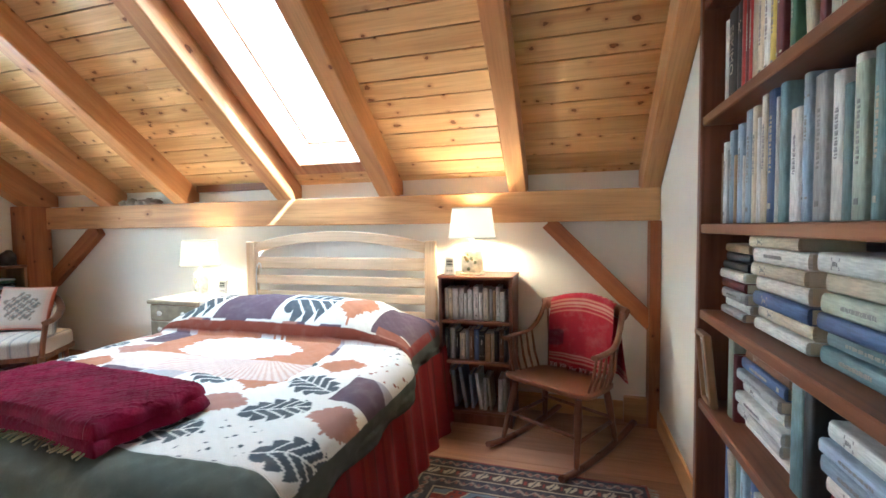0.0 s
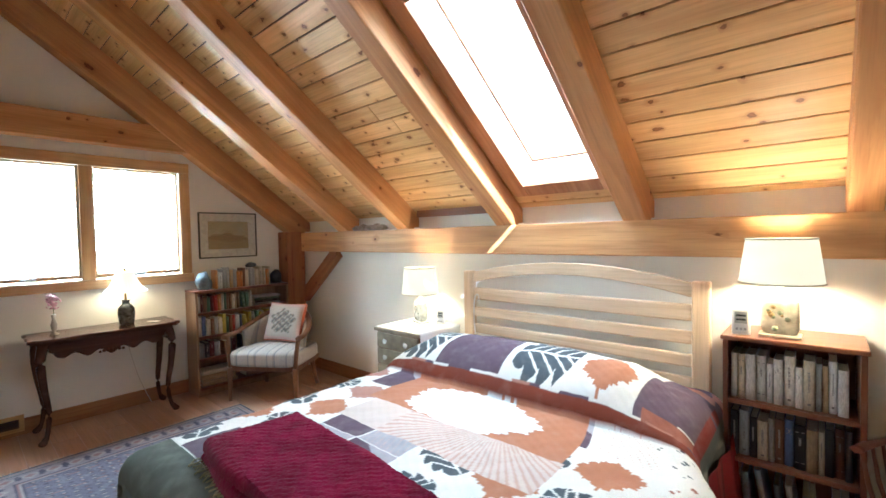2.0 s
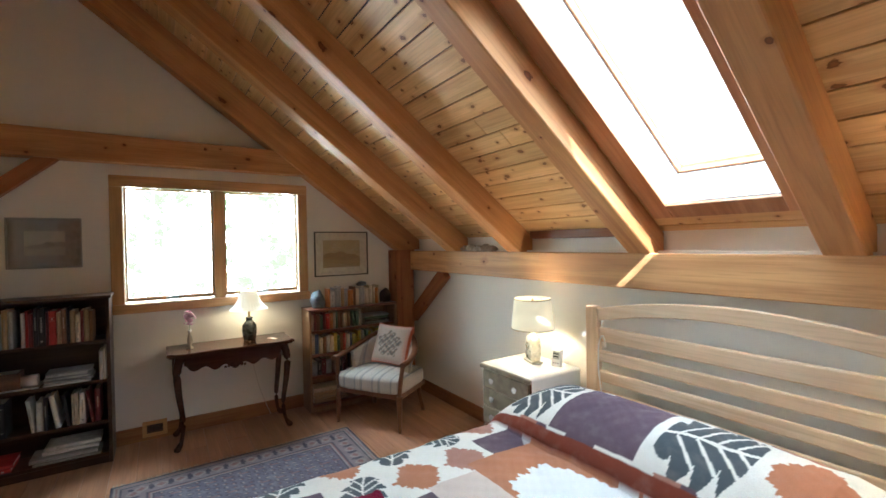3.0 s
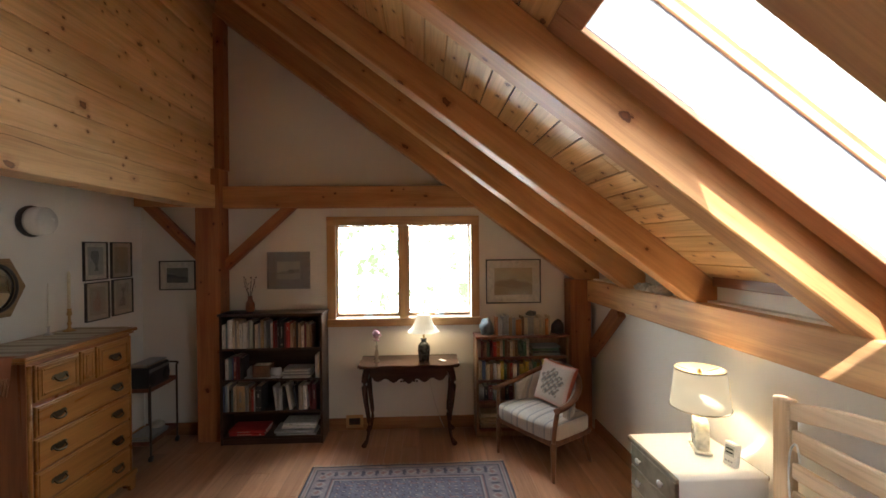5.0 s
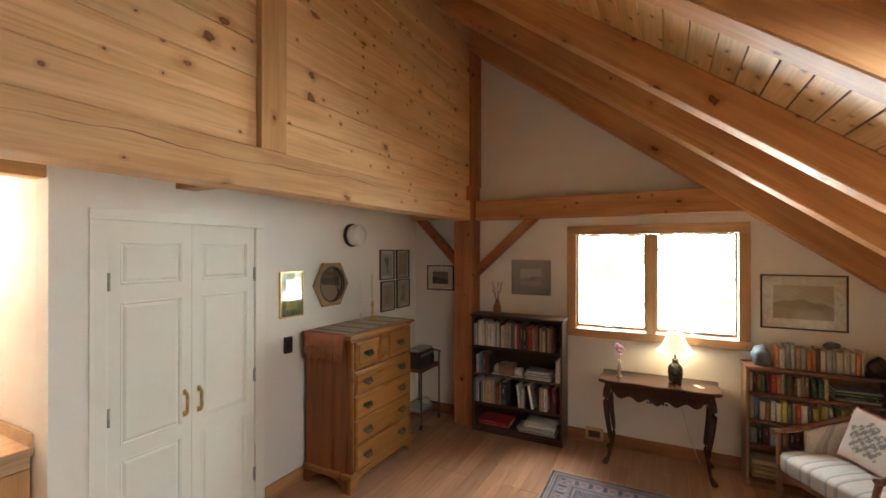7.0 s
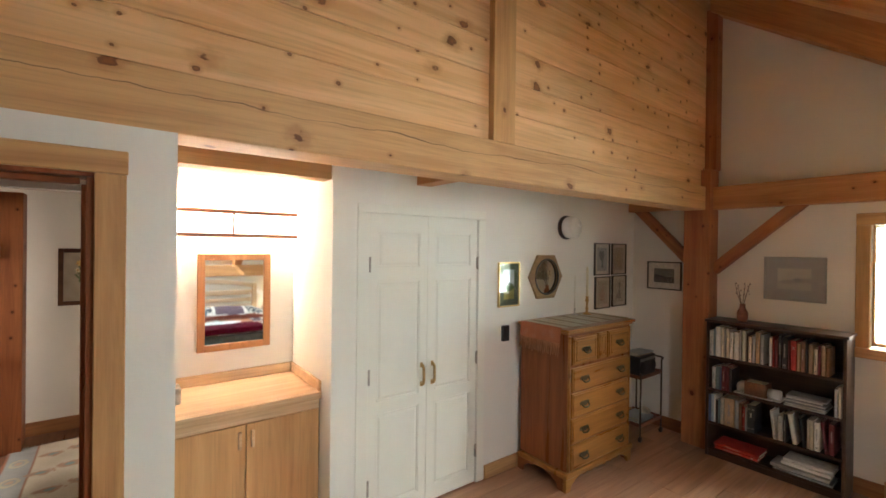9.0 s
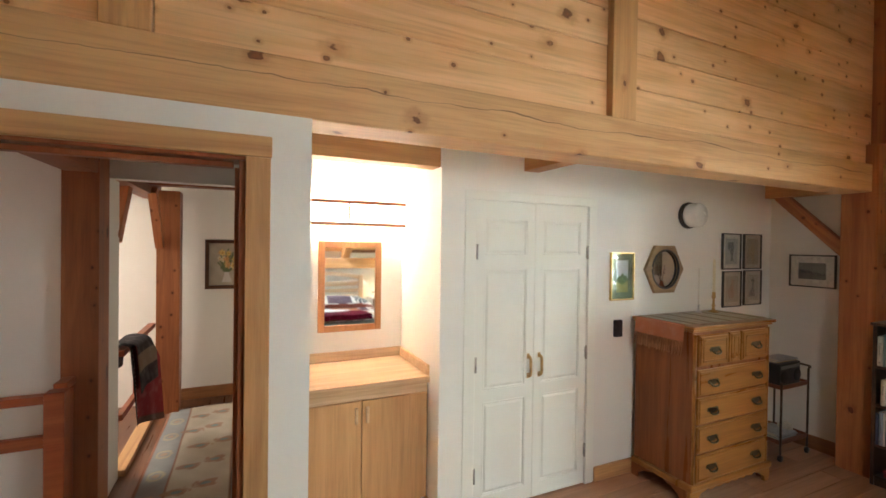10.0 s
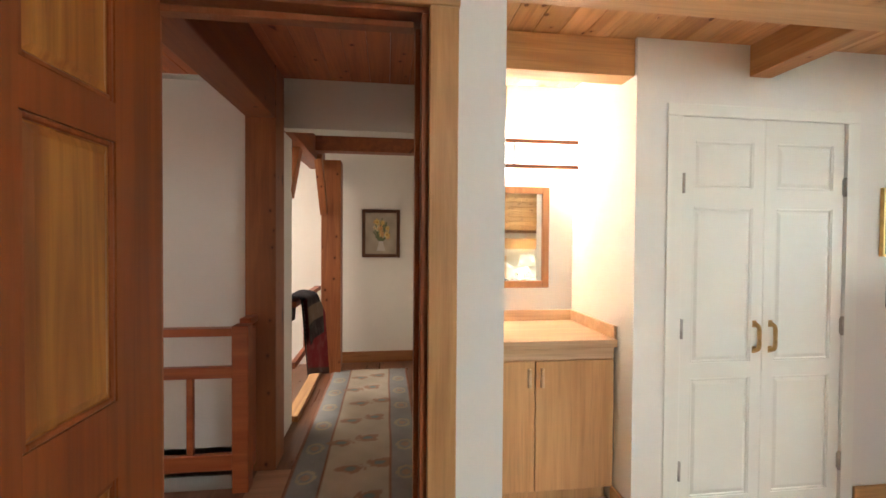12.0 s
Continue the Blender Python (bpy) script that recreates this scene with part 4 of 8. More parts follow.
SOUTH_M = lambda x, z: pose(x, CLOSET_Y, z, 0, 0, 180)
WEST_M = lambda y, z: pose(WEST, y, z, 0, 0, 90)
framed("flower_painting", pose(-0.075, FAR_Y, 1.51, 0, 0, 180), 0.44, 0.56, "still life of yellow flowers in a dark frame", DARK_FRAME, 0.04, None, flowers, 0.0, 0.03, False)
framed("landscape_print", WEST_M(2.325, 1.475), 0.565, 0.45, "pale landscape print in a thin dark frame", BLACK_FRAME, 0.012, (0.62, 0.58, 0.48), landscape((0.46, 0.38, 0.24), (0.30, 0.22, 0.12), (0.36, 0.28, 0.16), None, 2.0), 0.075)
framed("grey_mounted_print", WEST_M(0.065, 1.615), 0.42, 0.37, "small print in a wide grey mount", GREY_FRAME, 0.012, (0.27, 0.25, 0.22), landscape((0.5, 0.45, 0.36), (0.30, 0.27, 0.22), (0.42, 0.37, 0.30), (0.2, 0.18, 0.15), 0.5), 0.085)
framed("dark_print", WEST_M(-1.015, 1.58), 0.35, 0.29, "dark landscape engraving in a black frame", BLACK_FRAME, 0.012, (0.66, 0.62, 0.54), landscape((0.20, 0.19, 0.17), (0.07, 0.07, 0.07), (0.12, 0.11, 0.10), None, 3.3), 0.06)
# the gilt picture's greens paint in the window mirrored by its glass
framed("gold_framed_painting", SOUTH_M(-2.915, 1.545), 0.245, 0.37, "small picture in a narrow gilt frame, reflected window greenery painted in", GOLD_FRAME, 0.012, (0.13, 0.15, 0.10), landscape((0.55, 0.60, 0.62), (0.10, 0.15, 0.06), (0.32, 0.30, 0.10), None, 1.4), 0.05)
for i, (cx, cz) in enumerate(((-4.255, 1.745), (-4.565, 1.745), (-4.27, 1.405), (-4.575, 1.41))):
    framed("botanical_print", SOUTH_M(cx, cz), 0.265, 0.325, "small figure print in a narrow black frame", BLACK_FRAME, 0.010, ((0.60, 0.57, 0.50), (0.45, 0.37, 0.28), (0.48, 0.41, 0.32), (0.52, 0.46, 0.36))[i], figure(((0.40, 0.40, 0.38), (0.36, 0.29, 0.21), (0.40, 0.34, 0.26), (0.45, 0.39, 0.30))[i], ((0.13, 0.14, 0.14), (0.27, 0.20, 0.13), (0.27, 0.19, 0.14), (0.2, 0.17, 0.14))[i], i * 1.3), 0.035)["group"] = "four small prints"

# ---------------------------------------------------------------- doors
WHITE_PAINT = plain("white_door_paint", (0.80, 0.80, 0.735), 0.45, vary=0.012, scale=3.0, strength=0.02)


def panelled(w, h, panels, mat, panel_mat, parent, t=0.035, name="leaf"):
    """A door leaf in local xz, face towards -y, from x=0; panels: (x0, x1, z0, z1), each sunk and fielded."""
    xs = sorted({0.0, w, *(p[0] for p in panels), *(p[1] for p in panels)})
    leaf = bmesh.new()
    for xa, xb in zip(xs, xs[1:]):
        holes = sorted((p[2], p[3]) for p in panels if p[0] <= xa + 1e-6 and p[1] >= xb - 1e-6)
        z = 0.0
        for a, b in holes + [(h, h)]:
            if a - z > 1e-4:
                box(xa, xb, 0, t, z, a, 0, leaf)
            z = b
    bmesh.ops.remove_doubles(leaf, verts=leaf.verts[:], dist=1e-5)
    ob = part(name, leaf, mat, parent)
    for x0, x1, z0, z1 in panels:
        bm = box(x0 - 0.002, x1 + 0.002, 0.009, t - 0.012, z0 - 0.002, z1 + 0.002)
        one = box(x0 + 0.032, x1 - 0.032, 0.003, 0.011, z0 + 0.032, z1 - 0.032)
        for v in one.verts:
            if v.co.y > 0.008:
                v.co.x += 0.022 * (1 if v.co.x > (x0 + x1) / 2 else -1)
                v.co.z += 0.022 * (1 if v.co.z > (z0 + z1) / 2 else -1)
        join(bm, one)
        part("panel", bm, panel_mat, ob)
        mould = bmesh.new()
        for q in ((x0, x0 + 0.012, z0, z1), (x1 - 0.012, x1, z0, z1), (x0 + 0.012, x1 - 0.012, z0, z0 + 0.012), (x0 + 0.012, x1 - 0.012, z1 - 0.012, z1)):
            box(q[0], q[1], 0.002, 0.012, q[2], q[3], 0.003, mould)
        part("moulding", mould, mat, ob)
    return ob


HINGE = plain("hinge_metal", (0.42, 0.40, 0.36), 0.4, 1.0)
BRASS = plain("aged_brass", (0.50, 0.33, 0.14), 0.38, 1.0)
closet = tagged(new("door_closet"), "pair of white panelled closet doors, closed", "door", kind="structure")
closet.matrix_basis = pose(-1.628, CLOSET_Y - 0.004, 0.008, 0, 0, 180)
W2 = 0.470
for k in range(2):
    x0 = k * (W2 + 0.003)
    pans = [(0.065, W2 - 0.065, 1.70, 1.94), (0.065, W2 - 0.065, 0.80, 1.60), (0.065, W2 - 0.065, 0.10, 0.72)]
    leaf = panelled(W2, 2.058, pans, WHITE_PAINT, WHITE_PAINT, closet)
    leaf.matrix_basis = pose(x0, 0, 0)
    hx = W2 - 0.045 if k == 0 else 0.045
    hb = tube(curve_pts([(hx, -0.002, 0.86), (hx, -0.030, 0.875), (hx, -0.034, 0.93), (hx, -0.030, 0.985), (hx, -0.002, 1.0)], 14), 0.009, 8, None, 1.3)
    box(hx - 0.011, hx + 0.011, -0.004, 0, 0.845, 0.88, 0.001, hb)
    box(hx - 0.011, hx + 0.011, -0.004, 0, 0.98, 1.015, 0.001, hb)
    part("handle", hb, BRASS, leaf, "bronze pull handle")
    for hz in (0.25, 0.98, 1.72):
        ex = 0.003 if k == 0 else W2 - 0.003
        hg = tube([(ex, -0.011, hz - 0.05), (ex, -0.011, hz + 0.05)], 0.008, 8)
        box(ex - 0.006 if k else ex, ex if k else ex + 0.006, -0.006, 0.0, hz - 0.04, hz + 0.04, 0, hg)
        part("hinge", hg, HINGE, leaf, "grey steel hinge")
for q in ((-2.652, -2.576, 0, 2.065), (-1.624, -1.54, 0, 2.065), (-2.652, -1.54, 2.066, 2.128)):
    setting("trim_closet", box(q[0], q[1], CLOSET_Y + 0.001, CLOSET_Y + 0.010, q[2], q[3], 0.003), WHITE_PAINT, "white painted closet door casing", "trim")

# bedroom door: fir casing, red-brown jamb, open panelled leaf
JAMB = wood("door_jamb_wood", (0.22, 0.07, 0.03), (0.33, 0.12, 0.05), "Z", 0.0, 0.35)
for nm, q, m in (("trim_door", (-0.338, -0.258, 0, 2.062), TRIM_Z), ("trim_door", (0.498, 0.575, 0, 2.062), TRIM_Z), ("trim_door", (-0.342, 0.58, 2.063, 2.135), TRIM_X)):
    setting(nm, box(q[0], q[1], -0.529, -0.508, q[2], q[3], 0.003), m, "honey fir door casing", "trim")
for q in ((-0.2595, -0.238, 0, 2.05), (0.478, 0.4995, 0, 2.05)):
    setting("jamb_door", box(q[0], q[1], -0.646, -0.531, q[2], q[3], 0.002), JAMB, "reddish brown door jamb", "trim")
    setting("jamb_stop", box(q[0] + (0.0216 if q[0] < 0 else -0.014), q[1] + (0.014 if q[0] < 0 else -0.0216), -0.62, -0.58, 0, 2.03, 0.002), JAMB, "reddish brown door stop", "trim")
setting("jamb_head", box(-0.2595, 0.4995, -0.646, -0.531, 2.051, 2.074, 0.002), JAMB, "reddish brown door head", "trim")
setting("jamb_head_stop", box(-0.22, 0.46, -0.62, -0.58, 2.031, 2.050, 0.002), JAMB, "reddish brown door stop", "trim")
bedroom_door = tagged(new("door_bedroom"), "dark stained six-panel wooden door standing open", "door", kind="structure")
bedroom_door.matrix_basis = pose(0.405, 0.25, 0.012, 0, 0, -90)
DOOR_Z = wood("door_stained_wood", (0.15, 0.034, 0.009), (0.25, 0.068, 0.015), "Z", 0.0, 0.48, 0.1, 0.6)
DOOR_P = wood("door_panel_wood", (0.16, 0.042, 0.010), (0.40, 0.165, 0.034), "Z", 0.0, 0.42, 0.2, 0.75)
panelled(0.737, 2.035, [(a, b, z0, z1) for a, b in ((0.10, 0.25), (0.325, 0.56)) for z0, z1 in ((0.24, 0.92), (1.08, 1.612), (1.692, 1.925))], DOOR_Z, DOOR_P, bedroom_door, 0.038)

# ---------------------------------------------------------------- vanity alcove
OAK = wood("pale_oak", (0.58, 0.325, 0.14), (0.68, 0.405, 0.19), "Z", 0.0, 0.42, 0.12)
OAK_X = wood("pale_oak_top", (0.56, 0.36, 0.20), (0.70, 0.50, 0.31), "X", 0.0, 0.35, 0.08)
MIRROR = mirror_mat("silvered_glass")
v = thing("vanity_cabinet", pose(0, 0, 0), "pale oak vanity cabinet with two flat doors", "cabinet")
part("body", box(-1.370, -0.48, -2.085, -1.542, 0.09, 0.862), OAK, v)
part("toe_kick", box(-1.36, -0.49, -2.08, -1.60, 0.0, 0.088), OAK, v)
part("apron", box(-1.368, -0.482, -1.541, -1.526, 0.80, 0.861, 0.002), OAK_X, v)
for a, b, hx in ((-1.366, -0.928, -0.96), (-0.923, -0.484, -0.89)):
    d_ = part("door", box(a, b, -1.541, -1.522, 0.10, 0.795, 0.003), OAK, v)
    part("handle", box(hx - 0.009, hx + 0.009, -1.521, -1.498, 0.66, 0.76, 0.004), OAK_X, d_, "small oak pull")
c = thing("vanity_worktop", pose(0, 0, 0.862), "pale oak worktop with upstands", "worktop")
part("top", box(-1.373, -0.478, -2.087, -1.50, 0.001, 0.045, 0.004), OAK_X, c)
part("upstand_back", box(-1.373, -0.478, -2.088, -2.068, 0.046, 0.115, 0.003), OAK_X, c)
part("upstand_side", box(-1.3735, -1.355, -2.067, -1.51, 0.046, 0.115, 0.003), OAK_X, c)
m = thing("vanity_mirror", pose(-0.97, -2.09, 1.455, 0, 0, 180), "rectangular mirror in a fir frame", "mirror")
MIR_W = wood("mirror_frame_wood", (0.40, 0.17, 0.07), (0.55, 0.28, 0.12), "Z", 0.0, 0.4)
for q in ((-0.232, -0.187, -0.33, 0.33), (0.187, 0.232, -0.33, 0.33), (-0.187, 0.187, 0.285, 0.33), (-0.187, 0.187, -0.33, -0.285)):
    part("frame_side", box(q[0], q[1], -0.028, -0.001, q[2], q[3], 0.003), MIR_W, m)
part("mirror_glass", box(-0.19, 0.19, -0.014, -0.006, -0.288, 0.288), MIRROR, m)
m = thing("side_mirror", pose(-0.477, -1.75, 1.42, 0, 0, -90), "narrow framed mirror on the alcove's side wall", "mirror")
for q in ((-0.2, -0.16, -0.32, 0.32), (0.16, 0.2, -0.32, 0.32), (-0.16, 0.16, 0.28, 0.32), (-0.16, 0.16, -0.32, -0.28)):
    part("frame_side", box(q[0], q[1], -0.026, -0.001, q[2], q[3], 0.003), MIR_W, m)
part("mirror_glass", box(-0.162, 0.162, -0.013, -0.006, -0.282, 0.282), MIRROR, m)
l_ = thing("vanity_light", pose(-0.945, -2.09, 1.99, 0, 0, 180), "wood-framed wall light with glowing white panels", "wall light")
LIT, LIT_UP = glow("lit_diffuser", (1.0, 0.86, 0.68), 2.5), glow("lit_tube", (1.0, 0.80, 0.60), 16.0)
for q in ((-0.475, 0.475, 0.066, 0.094), (-0.475, 0.475, -0.094, -0.066)):
    part("frame_rail", box(q[0], q[1], -0.075, -0.062, q[2], q[3], 0.003), JAMB, l_)
for x in (-0.463, 0.0, 0.463):
    part("frame_bar", box(x - (0.012 if x else 0.007), x + (0.012 if x else 0.007), -0.078, -0.062, -0.0655, 0.0655, 0.002), JAMB, l_)
for a, b in ((-0.45, -0.0055), (0.0055, 0.45)):
    part("diffuser", box(a, b, -0.069, -0.064, -0.065, 0.065), LIT, l_, "glowing white diffuser")
part("diffuser", box(-0.46, 0.46, -0.055, -0.005, 0.03, 0.034), LIT_UP, l_, "glowing white upper diffuser")
t = thing("stone_trinket_box", pose(-0.56, -1.80, 0.908), "small grey stone box with a white tissue", "box")
part("box_body", box(-0.06, 0.06, -0.06, 0.06, 0, 0.10, 0.012), plain("veined_stone", (0.42, 0.36, 0.31), 0.4, vary=0.5, scale=18), t)
tis = tube(curve_pts([(0, 0, 0.1), (0.01, 0.0, 0.13), (-0.01, 0.01, 0.16), (0.012, 0.0, 0.185)], 8), [0.03] * 3 + [0.026, 0.022, 0.018, 0.013, 0.008, 0.003], 7)
part("tissue", tis, cloth("tissue_paper", (0.8, 0.8, 0.78)), t)

# ---------------------------------------------------------------- bed
BED_X, BED_TOP, HALF, FOOT, HEAD = -1.49, 0.635, 0.80, 0.98, 2.93
bed = thing("bed", pose(0, 0, 0), "double bed with a pale slatted wooden headboard", "bed")
BED_W = wood("headboard_wood", (0.62, 0.44, 0.265), (0.74, 0.57, 0.38), "X", 0.0, 0.42, 0.12)
BED_Z = wood("headboard_post_wood", (0.60, 0.42, 0.25), (0.73, 0.55, 0.36), "Z", 0.0, 0.42, 0.12)
for a, b in ((-2.345, -2.262), (-0.862, -0.780)):
    part("headboard_post", box(a, b, 2.955, 3.005, 0, 1.165, 0.008), BED_Z, bed)
arch = []
for i in range(25):
    u = -1 + i / 12
    arch.append((BED_X - 0.072 + u * 0.70, 1.155 + 0.085 * (1 - u * u)))
arch += [(x, z - 0.075 - 0.0 * x) for x, z in arch[::-1]]
part("top_rail", prism(arch, 2.962, 2.998, "Y", 0.004), BED_W, bed)
for z0, z1 in ((0.955, 1.045), (0.835, 0.905), (0.715, 0.785), (0.595, 0.665), (0.47, 0.54)):
    sl = box(-2.261, -0.863, 2.968, 2.992, z0, z1, 0.009)
    part("slat", sl, BED_W, bed)
part("mattress", box(-2.27, -0.71, 1.0, 2.95, 0.30, 0.60, 0.05), cloth("mattress_ticking", (0.6, 0.58, 0.54)), bed)
part("base", box(-2.27, -0.71, 1.0, 2.95, 0.16, 0.295, 0.01), BED_Z, bed)
for x in (-2.2, -0.78):
    for y in (1.06, 2.88):
        part("leg", lathe([(0.035, 0.0), (0.04, 0.02), (0.035, 0.158)], 12, at=(x, y, 0)), BED_Z, bed)

# pleated bed skirt
SKIRT = stripes("bed_skirt_cloth", [(0.0, (0.30, 0.02, 0.025)), (0.42, (0.22, 0.015, 0.02)), (0.5, (0.29, 0.03, 0.025)), (0.6, (0.26, 0.02, 0.022)), (0.86, (0.18, 0.018, 0.02))], "Y", 0.21)


def skirt():
    t = thing("bed_skirt", pose(0, 0, 0), "dark red pleated bed skirt reaching the floor", "bed skirt")

    def run(name, p, q, out):
        n, rows = 160, 8
        p, q, out = np.array(p), np.array(q), np.array(out)
        co = []
        for j in range(rows):
            f = j / (rows - 1)
            for i in range(n):
                u = i / (n - 1)
                w = 0.018 * math.sin(u * 62) * (0.3 + 0.7 * (1 - f)) + 0.01 * math.sin(u * 23 + 1)
                xy = p + (q - p) * u + out * (w + 0.05 * (1 - f))
                co.append((xy[0], xy[1], 0.008 + f * 0.49))
        idx = np.arange(rows * n).reshape(rows, n)
        quads = np.stack([idx[:-1, :-1], idx[:-1, 1:], idx[1:, 1:], idx[1:, :-1]], -1).reshape(-1, 4)
        me = bpy.data.meshes.new(name)
        me.from_pydata(co, [], quads.tolist())
        me.polygons.foreach_set("use_smooth", np.ones(len(me.polygons), bool))
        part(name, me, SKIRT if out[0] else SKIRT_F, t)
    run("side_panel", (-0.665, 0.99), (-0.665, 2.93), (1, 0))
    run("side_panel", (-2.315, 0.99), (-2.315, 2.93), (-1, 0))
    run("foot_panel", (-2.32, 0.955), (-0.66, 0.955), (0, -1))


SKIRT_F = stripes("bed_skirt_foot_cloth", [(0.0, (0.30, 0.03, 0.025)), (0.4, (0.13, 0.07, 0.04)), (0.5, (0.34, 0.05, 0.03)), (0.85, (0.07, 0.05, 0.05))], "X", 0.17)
skirt()

# the appliqued quilt, folded up over the pillows
WHITE_C, CHAR_C, PURP_C, LILA_C, RUST_C, PINK_C, BROW_C, OLIV_C = (0.80, 0.78, 0.74), (0.085, 0.10, 0.115), (0.125, 0.085, 0.115), (0.42, 0.40, 0.44), (0.46, 0.20, 0.11), (0.62, 0.44, 0.38), (0.30, 0.115, 0.075), (0.10, 0.11, 0.09)


def leaf_motif(c, sel, p, q, ground, ink):
    """A lobed leaf with pale veins in a square p, q of -1..1."""
    paint(c, sel, ground)
    lobe = (p + 1.0) * 2.3 % 1.0
    wide = 0.86 * np.sqrt(np.clip(1 - p * p, 0, 1)) * (0.50 + 0.50 * np.sqrt(np.clip(1 - lobe, 0, 1)))
    paint(c, sel & (np.abs(q) < wide) & (np.abs(p) < 0.95), ink)
    vein = (np.abs(q + 0.05 * np.sin(3 * p)) < 0.035) & (np.abs(p) < 1.0)
    for k in (-0.62, -0.25, 0.12, 0.45):
        vein |= (np.abs(np.abs(q) - 1.15 * (p - k)) < 0.045) & (p > k) & (p < k + 0.5)
    paint(c, sel & vein, ground)


def tree_motif(c, sel, p, q, ground, ink):
    paint(c, sel, ground)
    ang = np.arctan2(q, p)
    r = np.hypot(p * 0.95, q * 1.1)
    paint(c, sel & (r < 0.78 + 0.07 * np.sin(4 * ang + 1) + 0.04 * np.sin(13 * ang) + 0.03 * np.sin(29 * ang)), ink)
    paint(c, sel & (np.abs(p) < 0.05) & (q < 0), ink)


def quilt_colours(X, Y):
    c = np.tile(np.array(WHITE_C), (len(X), 1))
    layout = {0: "LPTLTLSL", 1: "TLWPLTLT", 2: "LTPWLTLP", 3: "LTFFFLTS", 4: "TPOOOPWS", 5: "WLOOOLTS", 6: "LPOOOLWT"}
    x0, y0, cw, ch = -2.47, 1.03, 0.245, 0.235
    i, j = np.floor((X - x0) / cw).astype(int), np.floor((Y - y0) / ch).astype(int)
    p, q = ((X - x0) / cw % 1) * 2 - 1, ((Y - y0) / ch % 1) * 2 - 1
    for jj, row in layout.items():
        for ii, kind in enumerate(row):
            sel = (i == ii) & (j == jj)
            if not sel.any():
                continue
            inner = sel & (np.maximum(np.abs(p), np.abs(q)) < 0.97)
            if kind == "L":
                s_ = 1 if (ii + jj) % 2 else -1
                leaf_motif(c, inner, (p * s_ + 0.5 * q) * 0.86, (q - 0.5 * p * s_) * 0.98, WHITE_C, CHAR_C)
            elif kind == "T":
                tree_motif(c, inner, p, q, WHITE_C, RUST_C if (ii + jj) % 2 else (0.42, 0.22, 0.17))
            elif kind == "P":
                paint(c, inner, PURP_C)
                paint(c, inner & (p * 0.7 + q > 0.75), LILA_C)
            elif kind == "B":
                paint(c, inner, BROW_C)
            elif kind == "S":
                paint(c, inner & (wave(X, Y, 52.0, ii + jj) > 0.60), BROW_C if jj % 2 else CHAR_C)
            elif kind == "W":
                paint(c, inner, LILA_C if jj < 3 else WHITE_C)
                paint(c, inner & (np.abs(np.sin(14 * p + 5 * q)) < 0.12), PINK_C)
    fan = (X > -2.0) & (X < -1.02) & (Y > 1.60) & (Y < 1.83)
    paint(c, fan, (0.66, 0.55, 0.50))
    ang = np.arctan2(Y - 1.95, X + 1.35)
    paint(c, fan & (X > -1.75) & (np.sin(ang * 84) > 0.35), (0.57, 0.39, 0.33))
    org = (X > -2.06) & (X < -1.03) & (Y > 1.83) & (Y < 2.20)
    paint(c, org, RUST_C)
    bx, by = (X + 1.56) / 0.36, (Y - 2.0) / 0.20
    a = np.arctan2(by, bx)
    paint(c, org & (np.hypot(bx, by) < 0.92 + 0.06 * np.sin(5 * a + 1) + 0.03 * np.sin(17 * a) + 0.025 * np.sin(39 * a)), (0.82, 0.84, 0.86))
    # rust strip, darkened to paint the shade under the pillow roll
    shaded_band = (Y > 2.19) & (Y < 2.222)
    paint(c, shaded_band, (0.22, 0.055, 0.032))
    roll = Y >= 2.222
    paint(c, roll, WHITE_C)
    for x0_, x1_, kind in ((-2.6, -2.33, "B"), (-2.31, -2.02, "L"), (-1.99, -1.56, "P"), (-1.52, -1.18, "L"), (-1.15, -0.86, "T"), (-0.84, -0.66, "B")):
        pp = (X - (x0_ + x1_) / 2) / ((x1_ - x0_) / 2)
        qq = (Y - 2.415) / 0.185
        sel = roll & (np.abs(pp) < 1) & (np.abs(qq) < 1)
        if kind == "L":
            leaf_motif(c, sel, (qq * 0.25 + pp) * 0.8, (qq - 0.2 * pp) * 0.74, WHITE_C, CHAR_C)
        elif kind == "T":
            tree_motif(c, sel, pp, qq, WHITE_C, RUST_C)
        elif kind == "P":
            paint(c, sel, PURP_C)
        else:
            paint(c, sel, BROW_C if x0_ < -2 else PURP_C)
    paint(c, roll & (X > -0.80) & (Y > 2.30), PURP_C)
    paint(c, roll & (X > -0.80) & (Y < 2.29), BROW_C)
    paint(c, roll & (X > -0.60), (0.20, 0.03, 0.03))
    paint(c, roll & (np.abs((Y - 2.415) / 0.185) > 1) & (wave(X, Y, 9.0) > 0.1), PURP_C)
    paint(c, roll & (np.abs((Y - 2.415) / 0.185) > 1) & (wave(X, Y, 9.0, 2.0) > 0.25), (0.42, 0.20, 0.15))
    dist = np.maximum(np.abs(X - BED_X) - HALF, 0)
    paint(c, dist > np.where(X > BED_X, 0.135, 0.25), (0.085, 0.095, 0.085))
    paint(c, Y < 1.03, OLIV_C)
    return c * (1 + 0.05 * wave(X, Y, 7.0, 1.0)[:, None])


